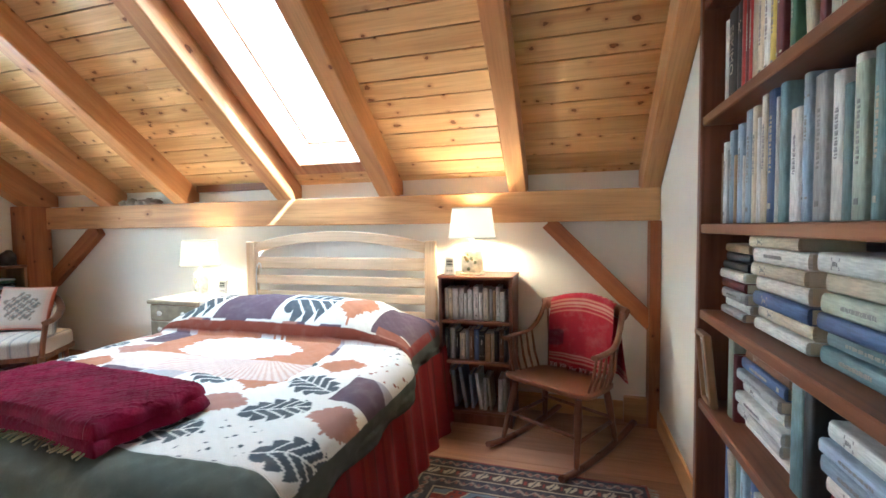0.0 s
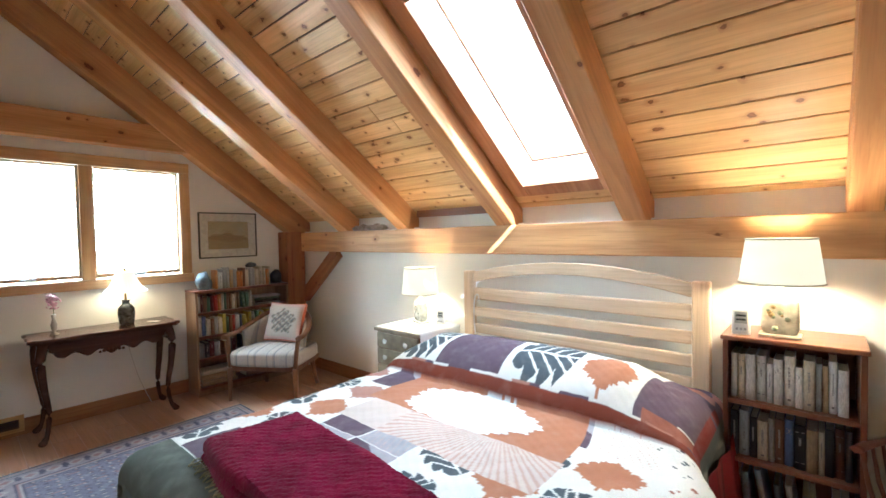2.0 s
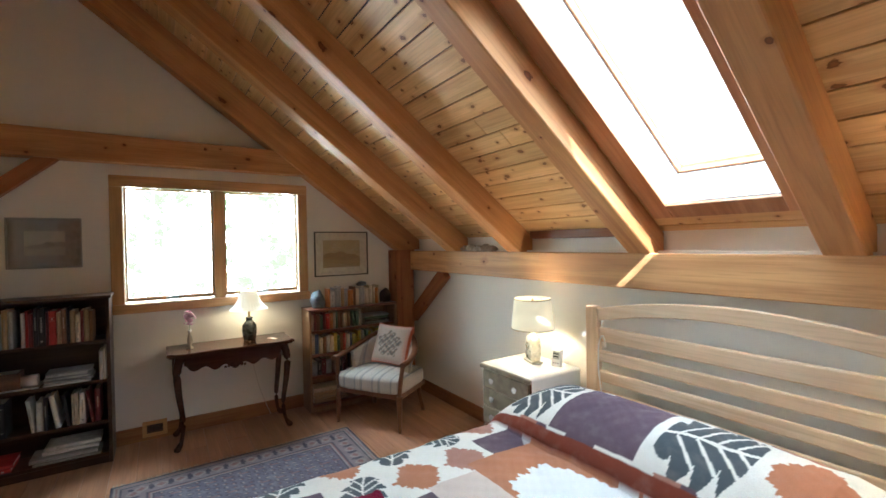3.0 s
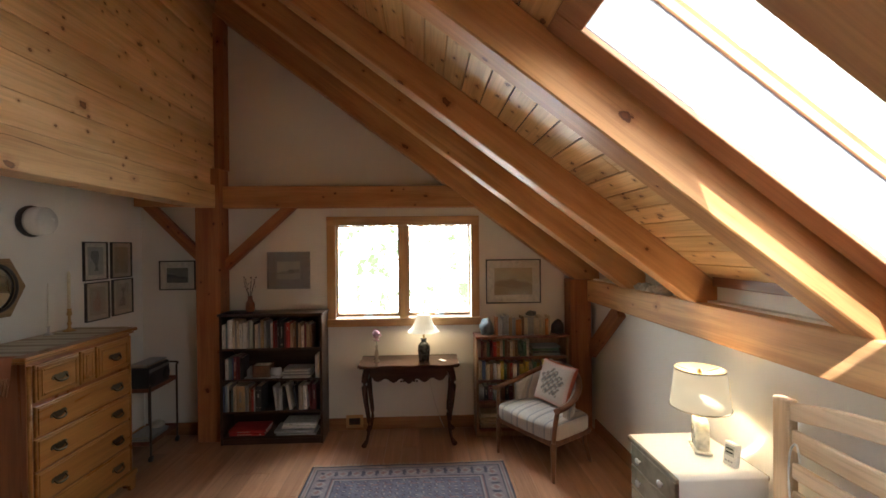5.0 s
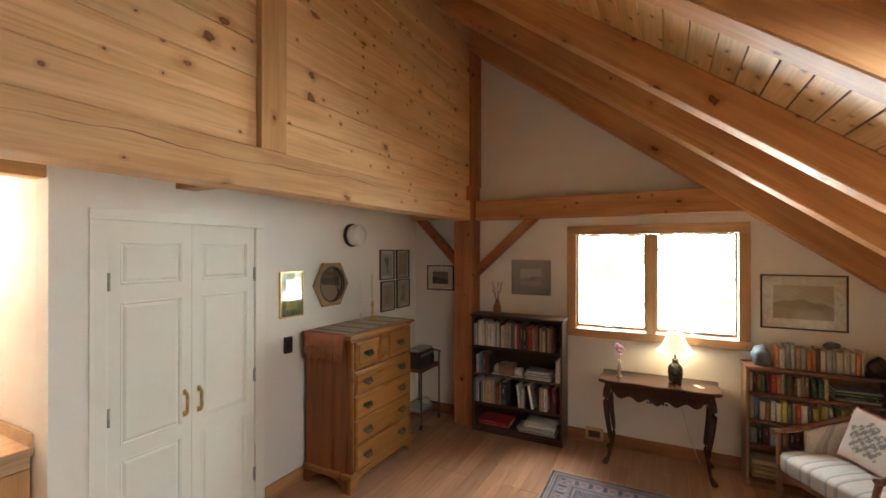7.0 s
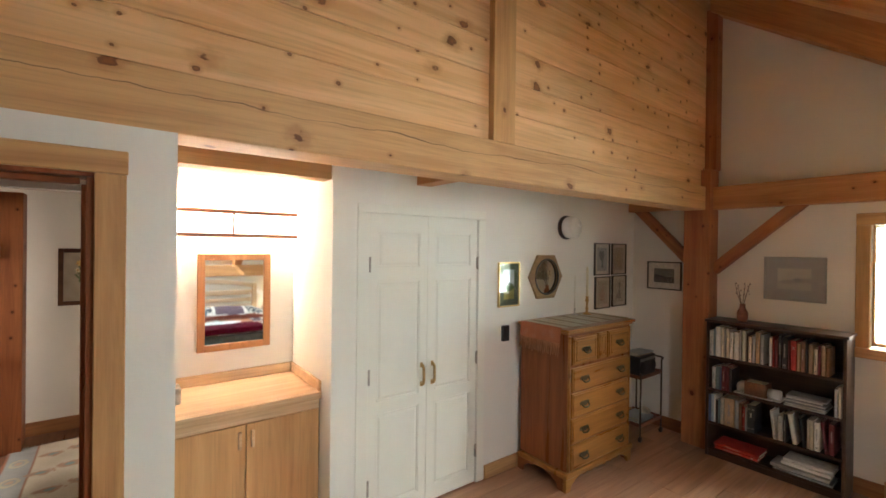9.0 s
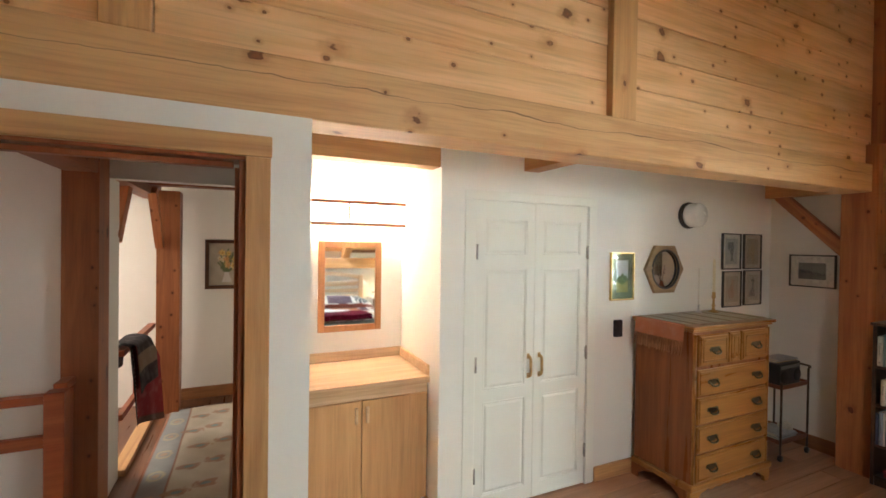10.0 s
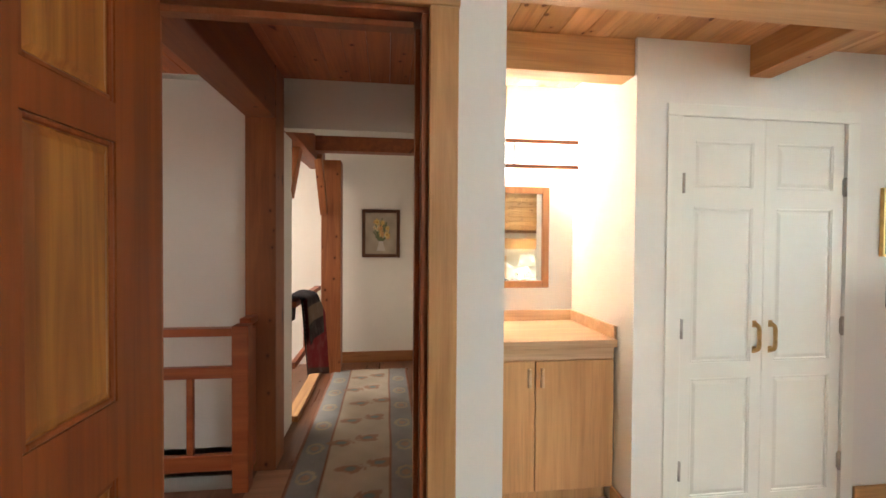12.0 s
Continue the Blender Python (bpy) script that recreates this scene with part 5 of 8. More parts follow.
def quilt():
    t = thing("quilt", pose(0, 0, 0.3), "white quilt with charcoal, rust and purple leaf patches", "quilt")
    NA, NB = 420, 430
    a = np.linspace(-HALF - 0.37, HALF + 0.215, NA)
    b = np.linspace(FOOT - 0.21, HEAD - 0.03, NB)
    ga, gb = np.meshgrid(a, b)
    A, Bv = ga.ravel(), gb.ravel()
    r = 0.11

    def fold(d):
        """Way out and drop for a length d past an edge."""
        k = np.clip(d / r, 0, math.pi / 2)
        rest = np.maximum(d - r * math.pi / 2, 0)
        return r * np.sin(k) + 0.04 * rest, r * (1 - np.cos(k)) + rest
    ox, dx = fold(np.maximum(np.abs(A) - HALF, 0))
    oy, dy = fold(np.maximum(FOOT - Bv, 0))
    taper = np.clip((Bv - 1.95) / 0.35, 0, 1)
    taper = 1 - np.where(A > 0, 0.15, 0.02) * taper * taper * (3 - 2 * taper)
    x = BED_X + np.sign(A) * (np.minimum(np.abs(A), HALF) * taper + ox)
    y = np.maximum(Bv, FOOT) - oy
    z = BED_TOP - np.maximum(dx, dy) - 0.25 * np.minimum(dx, dy)
    u = np.clip((Bv - 2.185) / 0.665, 0, 1)
    lump = 0.20 * np.power(np.clip(np.sin(math.pi * np.power(u, 0.86)), 0, 1), 0.62) * np.where(u > 0.55, np.clip(1.0 - 0.25 * (u - 0.55), 0, 1), 1.0)
    lump *= 0.93 + 0.07 * np.cos(3.0 * (A + 0.05))
    side = np.clip(1.0 - np.maximum(np.abs(A) - np.where(A > 0, 0.54, 0.66), 0) * 2.4, 0.0, 1.0)
    z = z + lump * side
    x = x + np.sign(A) * 0.02 * np.clip(lump * 5, 0, 1) * (np.abs(A) > HALF) * np.clip((np.abs(A) - HALF) * 4, 0, 1)
    soft = 0.006 * wave(x, y, 5.0) + 0.004 * wave(x, y, 13.0, 2.0) + 0.0022 * wave(x, y, 37.0, 1.0)
    z = z + soft
    hang = np.maximum(dx, dy) > 0.12
    x = x + np.where(hang & (dx >= dy), np.sign(A) * 0.014 * np.sin(17 * Bv + 1), 0)
    y = y + np.where(hang & (dy > dx), -0.014 * np.sin(15 * A), 0)
    co, cl = np.stack([x, y, z - 0.3], 1).reshape(NB, NA, 3), quilt_colours(A + BED_X, Bv).reshape(NB, NA, 3)
    r0, r1 = int(np.searchsorted(b, 1.03)), int(np.searchsorted(b, 2.19))
    for nm, lo, hi, lb in (("foot_border", 0, r0 + 1, "olive green cotton border"), ("patchwork", r0, r1 + 1, ""), ("pillow_fold", r1, NB, "patchwork rolled over the pillows")):
        sheet(nm, co[lo:hi].reshape(-1, 3), hi - lo, NA, cl[lo:hi].reshape(-1, 3), QUILT, t, lb, thick=0.012)


QUILT = patterned("quilt_cotton", weave=330.0, strength=0.35)
quilt()
for px in (-1.88, -1.26):
    one = bmesh.new()
    bmesh.ops.create_uvsphere(one, u_segments=24, v_segments=14, radius=1.0)
    for vv in one.verts:
        p = vv.co.copy()
        vv.co = Vector((0.30 * math.copysign(abs(p.x) ** 0.55, p.x), 0.22 * math.copysign(abs(p.y) ** 0.6, p.y), 0.075 * p.z * (1 - 0.3 * abs(p.x) ** 4)))
    tp = thing("pillow", pose(px, 2.55, 0.70), "plump white pillow under the folded quilt", "pillow", "bed pillows")
    part("pillow_case", one, cloth("pillow_cotton", (0.7, 0.68, 0.64)), tp)


# chunky knitted throw, folded on the foot of the bed
def throw():
    t = thing("knitted_throw", pose(-1.55, 1.175, BED_TOP + 0.012, 0, 0, -4.0), "folded burgundy chunky knitted throw", "blanket")
    KNIT = cloth("burgundy_wool", (0.19, 0.004, 0.034), (0.11, 0.002, 0.018), 150.0, 1.0)
    for k, (w, d, z0, h, ox, oy) in enumerate(((0.445, 0.188, 0.0, 0.045, 0.0, 0.0), (0.435, 0.181, 0.036, 0.048, -0.004, 0.006))):
        nu, nv = 250, 130
        u, v_ = np.meshgrid(np.linspace(-1, 1, nu), np.linspace(-1, 1, nv))
        u, v_ = u.ravel(), v_.ravel()
        edge = np.clip(1 - np.maximum(np.abs(u) ** 22, np.abs(v_) ** 14), 0, 1) ** 0.5
        X, Y = u * w, v_ * d
        rib = 0.0020 * np.abs(np.sin(X * 150 + 0.8 * np.sin(7 * Y))) * (0.6 + 0.4 * np.sin(Y * 230 + 2 * np.sin(X * 150))) + 0.0030 * wave(X, Y, 95.0, 3.0) + 0.0022 * wave(X, Y, 210.0, 1.0)
        Z = z0 + h * edge + edge * (rib + 0.008 * wave(X, Y, 6.0, 1.0 + k)) + 0.002
        X = X + 0.010 * np.sin(Y * 17 + k) * (np.abs(u) > 0.9) + 0.006 * np.sin(Y * 60) * (np.abs(u) > 0.95)
        Y = Y + 0.010 * np.sin(X * 11 + k) * (np.abs(v_) > 0.9)
        me = bpy.data.meshes.new("fold")
        idx = np.arange(nu * nv).reshape(nv, nu)
        quads = np.stack([idx[:-1, :-1], idx[:-1, 1:], idx[1:, 1:], idx[1:, :-1]], -1).reshape(-1, 4)
        me.from_pydata(np.stack([X + ox, Y + oy, Z], 1).tolist(), [], quads.tolist())
        me.polygons.foreach_set("use_smooth", np.ones(len(me.polygons), bool))
        part("folded_layer", me, KNIT, t)
    fr = bmesh.new()
    rnd = random.Random(8)
    for i in range(46):
        x = -0.44 + i * 0.019
        tube([(x, -0.178, 0.012), (x + rnd.uniform(-0.01, 0.01), -0.195, 0.010), (x + rnd.uniform(-0.015, 0.015), -0.210 + rnd.uniform(-0.01, 0.01), 0.004)], 0.003, 5, fr)
    tagged(part("fringe", fr, cloth("cream_fringe", (0.34, 0.29, 0.17)), t, "cream wool fringe"), kind="stuff")


throw()


# ---------------------------------------------------------------- lamps
def shade_mat(name, c, strength):
    """Cloth lit from within by the bulb it hides."""
    k = Mat(name, 0.9)
    v_ = k.coords(spread=False)
    w = k.noise(v_, 180.0, 2.0)
    k.colour(k.mix(k.math("MULTIPLY", w, 0.2), c, tuple(x * 0.8 for x in c)))
    k.b.inputs["Emission Color"].default_value = (1.0, 0.83, 0.50, 1)
    k.b.inputs["Emission Strength"].default_value = strength
    k.bump(w, 0.2, 0.001)
    return k.m


SHADE = shade_mat("lit_linen_shade", (0.70, 0.60, 0.40), 0.15)
CERAMIC = plain("painted_ceramic", (0.66, 0.63, 0.54), 0.3, vary=0.25, scale=22.0)


def shade(r0, r1, z0, z1, t, squash=1.0):
    one = bmesh.new()
    seg = 40
    rings = []
    for r, z in ((r0, z0), (r0 - 0.002, z0), (r1, z1), (r1 - 0.003, z1)):
        rings.append([one.verts.new((r * math.cos(2 * math.pi * j / seg), squash * r * math.sin(2 * math.pi * j / seg), z)) for j in range(seg)])
    for a_, b_ in ((0, 2), (2, 3), (3, 1), (1, 0)):
        for j in range(seg):
            one.faces.new((rings[a_][j], rings[a_][(j + 1) % seg], rings[b_][(j + 1) % seg], rings[b_][j])).smooth = True
    bmesh.ops.recalc_face_normals(one, faces=one.faces[:])
    ob = part("shade", one, SHADE, t, "glowing cream linen shade")
    for r, z in ((r0, z0), (r1, z1)):
        ring = tube([(r * 1.004 * math.cos(2 * math.pi * j / 40), squash * r * 1.004 * math.sin(2 * math.pi * j / 40), z + (0.004 if z == z0 else -0.004)) for j in range(41)], 0.0035, 6)
        part("trim", ring, plain("shade_trim", (0.55, 0.46, 0.32), 0.8), ob)
    sp = bmesh.new()
    for j in range(3):
        a_ = 2 * math.pi * j / 3
        tube([(0, 0, z1 - 0.03), (r1 * 0.99 * math.cos(a_), squash * r1 * 0.99 * math.sin(a_), z1 - 0.008)], 0.002, 5, sp)
    lathe([(0.012, 0), (0.014, 0.01), (0.006, 0.025), (0.0, 0.03)], 10, sp, (0, 0, z1 - 0.03))
    part("fitter", sp, BRASS, ob, "brass shade fitter")
    return ob


def flask_lamp(m, w, h, z_sh, r0, r1, hs, label):
    """A lamp on a flat-sided ceramic flask."""
    t = thing("table_lamp", m, label, "lamp", "bedside lamps")
    bm = bmesh.new()
    bmesh.ops.create_cube(bm, size=1.0)
    bmesh.ops.subdivide_edges(bm, edges=bm.edges[:], cuts=5, use_grid_fill=True)
    for vv in bm.verts:
        p = vv.co * 2
        q = p.copy()
        n_ = (abs(p.x) ** 6 + abs(p.y) ** 6 + abs(p.z) ** 6) ** (1 / 6)
        q = p / n_
        shoulder = 1 - 0.10 * max(q.z, 0) ** 3
        vv.co = Vector((q.x * w / 2 * shoulder, q.y * w * 0.27 * shoulder, (q.z + 1) / 2 * h + 0.008))
    for f in bm.faces:
        f.smooth = True
    body = part("body", bm, CERAMIC, t, "cream ceramic flask with painted flowers")
    for s_ in (-1, 1):
        rnd = random.Random(3)
        for i in range(9):
            fx, fz = rnd.uniform(-0.3, 0.3) * w, h * rnd.uniform(0.2, 0.75)
            pet = lathe([(0.0, 0.0), (w * rnd.uniform(0.05, 0.10), 0.0006), (0.0, 0.0012)], 7)
            bmesh.ops.transform(pet, matrix=Matrix.Translation((fx, s_ * (w * 0.27 + 0.0005), fz)) @ Matrix.Rotation(radians(90), 4, "X"), verts=pet.verts[:])
            part("painted_flower", pet, (LAMP_GREEN, LAMP_OCHRE)[i % 2], body)
    part("foot", box(-w * 0.55, w * 0.55, -w * 0.33, w * 0.33, 0, 0.012, 0.003), CERAMIC, t)
    nk = lathe([(0.026, h), (0.022, h + 0.015), (0.014, h + 0.03), (0.012, z_sh + 0.03)], 14)
    part("neck", nk, CERAMIC, t)
    shade(r0, r1, z_sh, z_sh + hs, t)
    return t


LAMP_GREEN, LAMP_OCHRE = plain("lamp_green_paint", (0.22, 0.26, 0.18), 0.4), plain("lamp_ochre_paint", (0.42, 0.30, 0.14), 0.4)
flask_lamp(pose(-0.50, 2.86, 0.952), 0.135, 0.175, 0.232, 0.152, 0.126, 0.198, "cream ceramic flask lamp on the small bookcase")
flask_lamp(pose(-2.70, 2.86, 0.756, 0, 0, -20), 0.125, 0.165, 0.222, 0.143, 0.120, 0.205, "cream ceramic flask lamp on the nightstand")

# ---------------------------------------------------------------- nightstand
NS_W = wood("nightstand_wood", (0.17, 0.075, 0.04), (0.28, 0.14, 0.07), "X", 0.0, 0.4)
NS_G = plain("grey_green_paint", (0.27, 0.225, 0.155), 0.5, vary=0.2, scale=14.0)
ns = thing("nightstand", pose(-2.685, 2.80, 0), "grey-green painted nightstand with white knobs", "nightstand")
part("body", box(-0.225, 0.225, -0.20, 0.22, 0.34, 0.715, 0.004), NS_W, ns)
part("top", box(-0.24, 0.24, -0.225, 0.23, 0.716, 0.742, 0.006), NS_G, ns)
for sx in (-1, 1):
    for sy in (-0.19, 0.20):
        part("leg", lathe([(0.012, 0), (0.016, 0.03), (0.013, 0.06), (0.022, 0.25), (0.024, 0.34)], 10, at=(sx * 0.20, sy, 0)), NS_W, ns)
for i, z0 in enumerate((0.595, 0.475, 0.355)):
    d_ = part("drawer", box(-0.215, 0.215, -0.216, -0.198, z0, z0 + 0.112, 0.004), NS_G, ns)
    for sx in (-0.11, 0.11):
        kn = lathe([(0.006, 0), (0.008, 0.008), (0.019, 0.016), (0.019, 0.022), (0.0, 0.028)], 12)
        bmesh.ops.transform(kn, matrix=Matrix.Translation((sx, -0.216, z0 + 0.056)) @ Matrix.Rotation(radians(90), 4, "X"), verts=kn.verts[:])
        part("knob", kn, plain("glass_white_knob", (0.75, 0.74, 0.70), 0.2), d_, "white glass knob")
LACE = cloth("white_lace", (0.80, 0.79, 0.75), (0.72, 0.70, 0.66), 140.0, 0.6)


def table_runner():
    t = thing("lace_runner", pose(-2.685, 2.80, 0.743), "white lace-edged cloth over the nightstand", "cloth")
    pts, rows, cols = [], 50, 30
    for i in range(rows):
        s_ = -0.23 + i * 0.42 / (rows - 1) * 1.0 + 0.0
        for j in range(cols):
            y = -0.215 + j * 0.43 / (cols - 1)
            e = 0.006 * abs(math.sin(y * 75))
            if s_ + 0.05 < 0.245:
                pts.append((s_ - 0.005, y, 0.003 + 0.0006 * math.sin(40 * y + 30 * s_)))
            else:
                pts.append((0.2455, y, 0.0))
    for i in range(12):
        for j in range(cols):
            y = -0.215 + j * 0.43 / (cols - 1)
            pts.append((0.247 + 0.004 * math.sin(y * 30) * i / 11, y, 0.002 - i * 0.013 - (0.010 * abs(math.sin(y * 70)) if i == 11 else 0)))
    n = rows + 12
    sheet("cloth", np.array(pts), n, cols, np.tile(np.array((0.8, 0.79, 0.75)), (n * cols, 1)), PRINT, t)


table_runner()


def clock(m, label):
    t = thing("digital_clock", m, label, "clock", "small digital clocks")
    part("case", box(-0.035, 0.035, -0.016, 0.016, 0.0, 0.115, 0.008), plain("white_plastic", (0.76, 0.75, 0.72), 0.4, vary=0.03), t)
    part("display", box(-0.024, 0.024, -0.0185, -0.0155, 0.05, 0.10, 0.001), plain("lcd_grey", (0.42, 0.44, 0.40), 0.3), t, "grey liquid crystal display")
    for i in range(2):
        part("digit_bar", box(-0.018, 0.018, -0.0195, -0.0184, 0.062 + i * 0.018, 0.070 + i * 0.018), plain("lcd_ink", (0.02, 0.02, 0.02), 0.5), t)
    for i in range(3):
        part("button", box(-0.02 + i * 0.015, -0.010 + i * 0.015, -0.019, -0.0155, 0.02, 0.03, 0.001), plain("grey_button", (0.4, 0.4, 0.4), 0.5), t)


clock(pose(-0.635, 2.80, 0.953, -8, 0, 6), "white digital clock on the small bookcase")
clock(pose(-2.53, 2.90, 0.752, -8, 0, 15), "white digital clock on the nightstand")

# ---------------------------------------------------------------- books
BOOK_COLOURS = {
    "white": (0.70, 0.69, 0.65), "cream": (0.62, 0.54, 0.40), "grey": (0.36, 0.36, 0.36), "black": (0.025, 0.025, 0.028), "blue": (0.10, 0.15, 0.30), "pale blue": (0.34, 0.42, 0.52),
    "red": (0.40, 0.035, 0.03), "maroon": (0.16, 0.03, 0.035), "green": (0.08, 0.16, 0.10), "teal": (0.20, 0.29, 0.30), "brown": (0.20, 0.10, 0.055), "tan": (0.44, 0.30, 0.17),
    "yellow": (0.60, 0.47, 0.10), "orange": (0.52, 0.20, 0.06), "purple": (0.20, 0.07, 0.16), "sage": (0.38, 0.42, 0.34)}
PAPER = plain("page_paper", (0.66, 0.60, 0.48), 0.95, vary=0.18, scale=120.0)
COVERS = {n_: plain(n_.replace(" ", "_") + "_book_cover", c_, 0.5, vary=0.16, scale=9.0, piece=0.35) for n_, c_ in BOOK_COLOURS.items()}
INK_LIGHT, INK_DARK = plain("spine_ink_pale", (0.46, 0.42, 0.34), 0.5), plain("spine_ink_dark", (0.26, 0.25, 0.25), 0.5)
BOOK_MESH = {}


def book_mesh(colour, style):
    """A unit book: thickness x, depth y with the spine at y=0, height z; rounded spine, boards and sunk pages."""
    key = (colour, style)
    if key in BOOK_MESH:
        return BOOK_MESH[key]
    bm = bmesh.new()
    ring = [(0.0, 1.0), (0.0, 0.045), (0.13, 0.012), (0.5, 0.0), (0.87, 0.012), (1.0, 0.045), (1.0, 1.0), (0.93, 1.0), (0.93, 0.07), (0.07, 0.07), (0.07, 1.0)]
    lo = [bm.verts.new((x, y, 0.0)) for x, y in ring]
    hi = [bm.verts.new((x, y, 1.0)) for x, y in ring]
    n = len(ring)
    for i in range(n):
        f = bm.faces.new((lo[i], lo[(i + 1) % n], hi[(i + 1) % n], hi[i]))
        f.smooth = 1 <= i <= 4
    for r_, flip in ((lo, True), (hi, False)):
        for q in ((0, 1, 9, 10), (1, 2, 3, 9), (3, 4, 5, 8), (3, 8, 9), (5, 6, 7, 8)):
            vs = [r_[k] for k in q]
            bm.faces.new(vs if flip else vs[::-1])
    start = len(bm.faces)
    box(0.06, 0.94, 0.06, 0.965, 0.015, 0.985, 0, bm)
    pages = len(bm.faces)
    text = lambda z0, n, s: [(z0 + s * j, z0 + s * j + s * (0.55 + 0.3 * (j * 7 % 5 > 2)), 0.38 + 0.03 * (j % 2), 0.61 - 0.03 * (j % 3 == 0)) for j in range(n)]
    bars = {0: [], 1: [(0.70, 0.71, 0.2, 0.8), (0.80, 0.81, 0.2, 0.8)] + text(0.725, 3, 0.022), 2: text(0.36, 13, 0.032) + [(0.10, 0.14, 0.35, 0.65)], 3: [(0.84, 0.855, 0.12, 0.88), (0.15, 0.165, 0.12, 0.88)] + text(0.55, 7, 0.026), 4: text(0.42, 16, 0.022)}[style]
    for z0, z1, x0, x1 in bars:
        box(x0, x1, -0.004 if x0 > 0.3 else 0.004, 0.02, z0, z1, 0, bm)
    bmesh.ops.recalc_face_normals(bm, faces=bm.faces[:])
    bm.faces.ensure_lookup_table()
    for i, f in enumerate(bm.faces):
        f.material_index = 0 if i < start else 1 if i < pages else 2
    me = mesh_of(bm, "book")
    for m_ in (COVERS[colour], PAPER, INK_LIGHT if sum(BOOK_COLOURS[colour]) < 0.9 else INK_DARK):
        me.materials.append(m_)
    BOOK_MESH[key] = me
    return me


def book(m, thick, depth, height, colour, style, where, group):
    ob = new("book", book_mesh(colour, style))
    ob.matrix_basis = m @ Matrix.Diagonal((thick, depth, height, 1))
    kind = {0: "plain", 1: "labelled", 2: "lettered", 3: "banded", 4: "titled"}[style]
    return tagged(ob, f"{kind} {colour} book {where}", "book", group)


def stand_row(m, width, top, palette, where, group, seed, depth=0.15, tall=(0.17, 0.24), thick=(0.014, 0.04), lean=0.12, gaps=0.03):
    """Books standing side by side in a shelf; m: the left front corner on the board, x along the shelf, -y to the reader."""
    rnd = random.Random(seed)
    x = 0.004
    while True:
        t = rnd.uniform(*thick)
        if x + t > width - 0.004:
            break
        h = min(rnd.uniform(*tall), top - 0.012)
        d = depth * rnd.uniform(0.78, 1.0)
        tilt = 0.0
        if rnd.random() < lean and x + t + 0.05 < width:
            tilt = rnd.uniform(4, 10)
        shift = math.sin(radians(tilt)) * h
        mm = m @ pose(x + shift if tilt else x, rnd.uniform(0, 0.02), 0.001, 0, -tilt, 0)
        book(mm, t, d, h, rnd.choice(palette), rnd.choice((0, 0, 1, 2, 3, 4)), where, group)
        x += t / max(math.cos(radians(tilt)), 0.9) + (shift if tilt else 0) + 0.0015
        if rnd.random() < gaps:
            x += rnd.uniform(0.02, 0.06)


def lying_stack(m, count, palette, where, group, seed, size=(0.16, 0.24), thick=(0.014, 0.035), depth=0.15):
    """Books lying on one another, spines to the reader."""
    rnd = random.Random(seed)
    z = 0.001
    for _ in range(count):
        t, l, d = rnd.uniform(*thick), rnd.uniform(*size), depth * rnd.uniform(0.8, 1.0)
        mm = m @ pose(l + rnd.uniform(-0.012, 0.012), rnd.uniform(0, 0.02), z, 0, -90, 0)
        book(mm @ Matrix.Translation((0, 0, 0)), t, d, l, rnd.choice(palette), rnd.choice((0, 0, 1, 2, 4)), where, group)
        z += t + 0.0008
    return z


LIGHT_P = ["white", "white", "pale blue", "cream", "grey", "sage", "white", "blue", "teal"]
MIX_P = ["white", "cream", "grey", "black", "tan", "brown", "maroon", "teal", "blue", "red", "sage", "cream", "green"]
DARK_P = ["black", "grey", "white", "maroon", "cream", "brown", "blue", "white", "red", "grey"]
WARM_P = ["tan", "orange", "cream", "red", "brown", "yellow", "white", "tan", "cream", "maroon", "green"]

CASE_RED = wood("bookcase_red_wood", (0.13, 0.045, 0.025), (0.22, 0.085, 0.045), "Z", 0.0, 0.36, 0.1)
CASE_REDX = wood("bookcase_shelf_wood", (0.17, 0.065, 0.033), (0.27, 0.115, 0.06), "X", 0.0, 0.34, 0.1)
CASE_DARK = wood("bookcase_dark_wood", (0.035, 0.018, 0.012), (0.07, 0.035, 0.02), "X", 0.0, 0.32, 0.1)
CASE_LIGHT = wood("bookcase_side_wood", (0.24, 0.13, 0.07), (0.36, 0.22, 0.12), "Z", 0.0, 0.4, 0.1)


def bookcase(name, m, w, d, h, shelves, side_mat, shelf_mat, label, t=0.02, back=True, foot=0.0, top_over=0.0):
    """Local x along the case, y from the front at 0 back to d."""
    c_ = thing(name, m, label, "bookcase")
    part("side", box(0, t, 0, d, 0, h, 0.003), side_mat, c_)
    part("side", box(w - t, w, 0, d, 0, h, 0.003), side_mat, c_)
    part("top", box(-top_over, w + top_over, -top_over, d, h + 0.0005, h + t, 0.003), shelf_mat, c_)
    for z in shelves:
        part("shelf", box(t + 0.0005, w - t - 0.0005, 0.004, d - 0.008, z - t, z, 0.003), shelf_mat, c_)
    if back:
        part("back", box(t, w - t, d - 0.007, d - 0.001, 0.03, h - 0.001), side_mat, c_)
    if shelves[0] > 0.05:
        part("kick_board", box(t + 0.001, w - t - 0.001, 0.012, 0.026, 0.0, shelves[0] - t - 0.0005), side_mat, c_)
    return c_


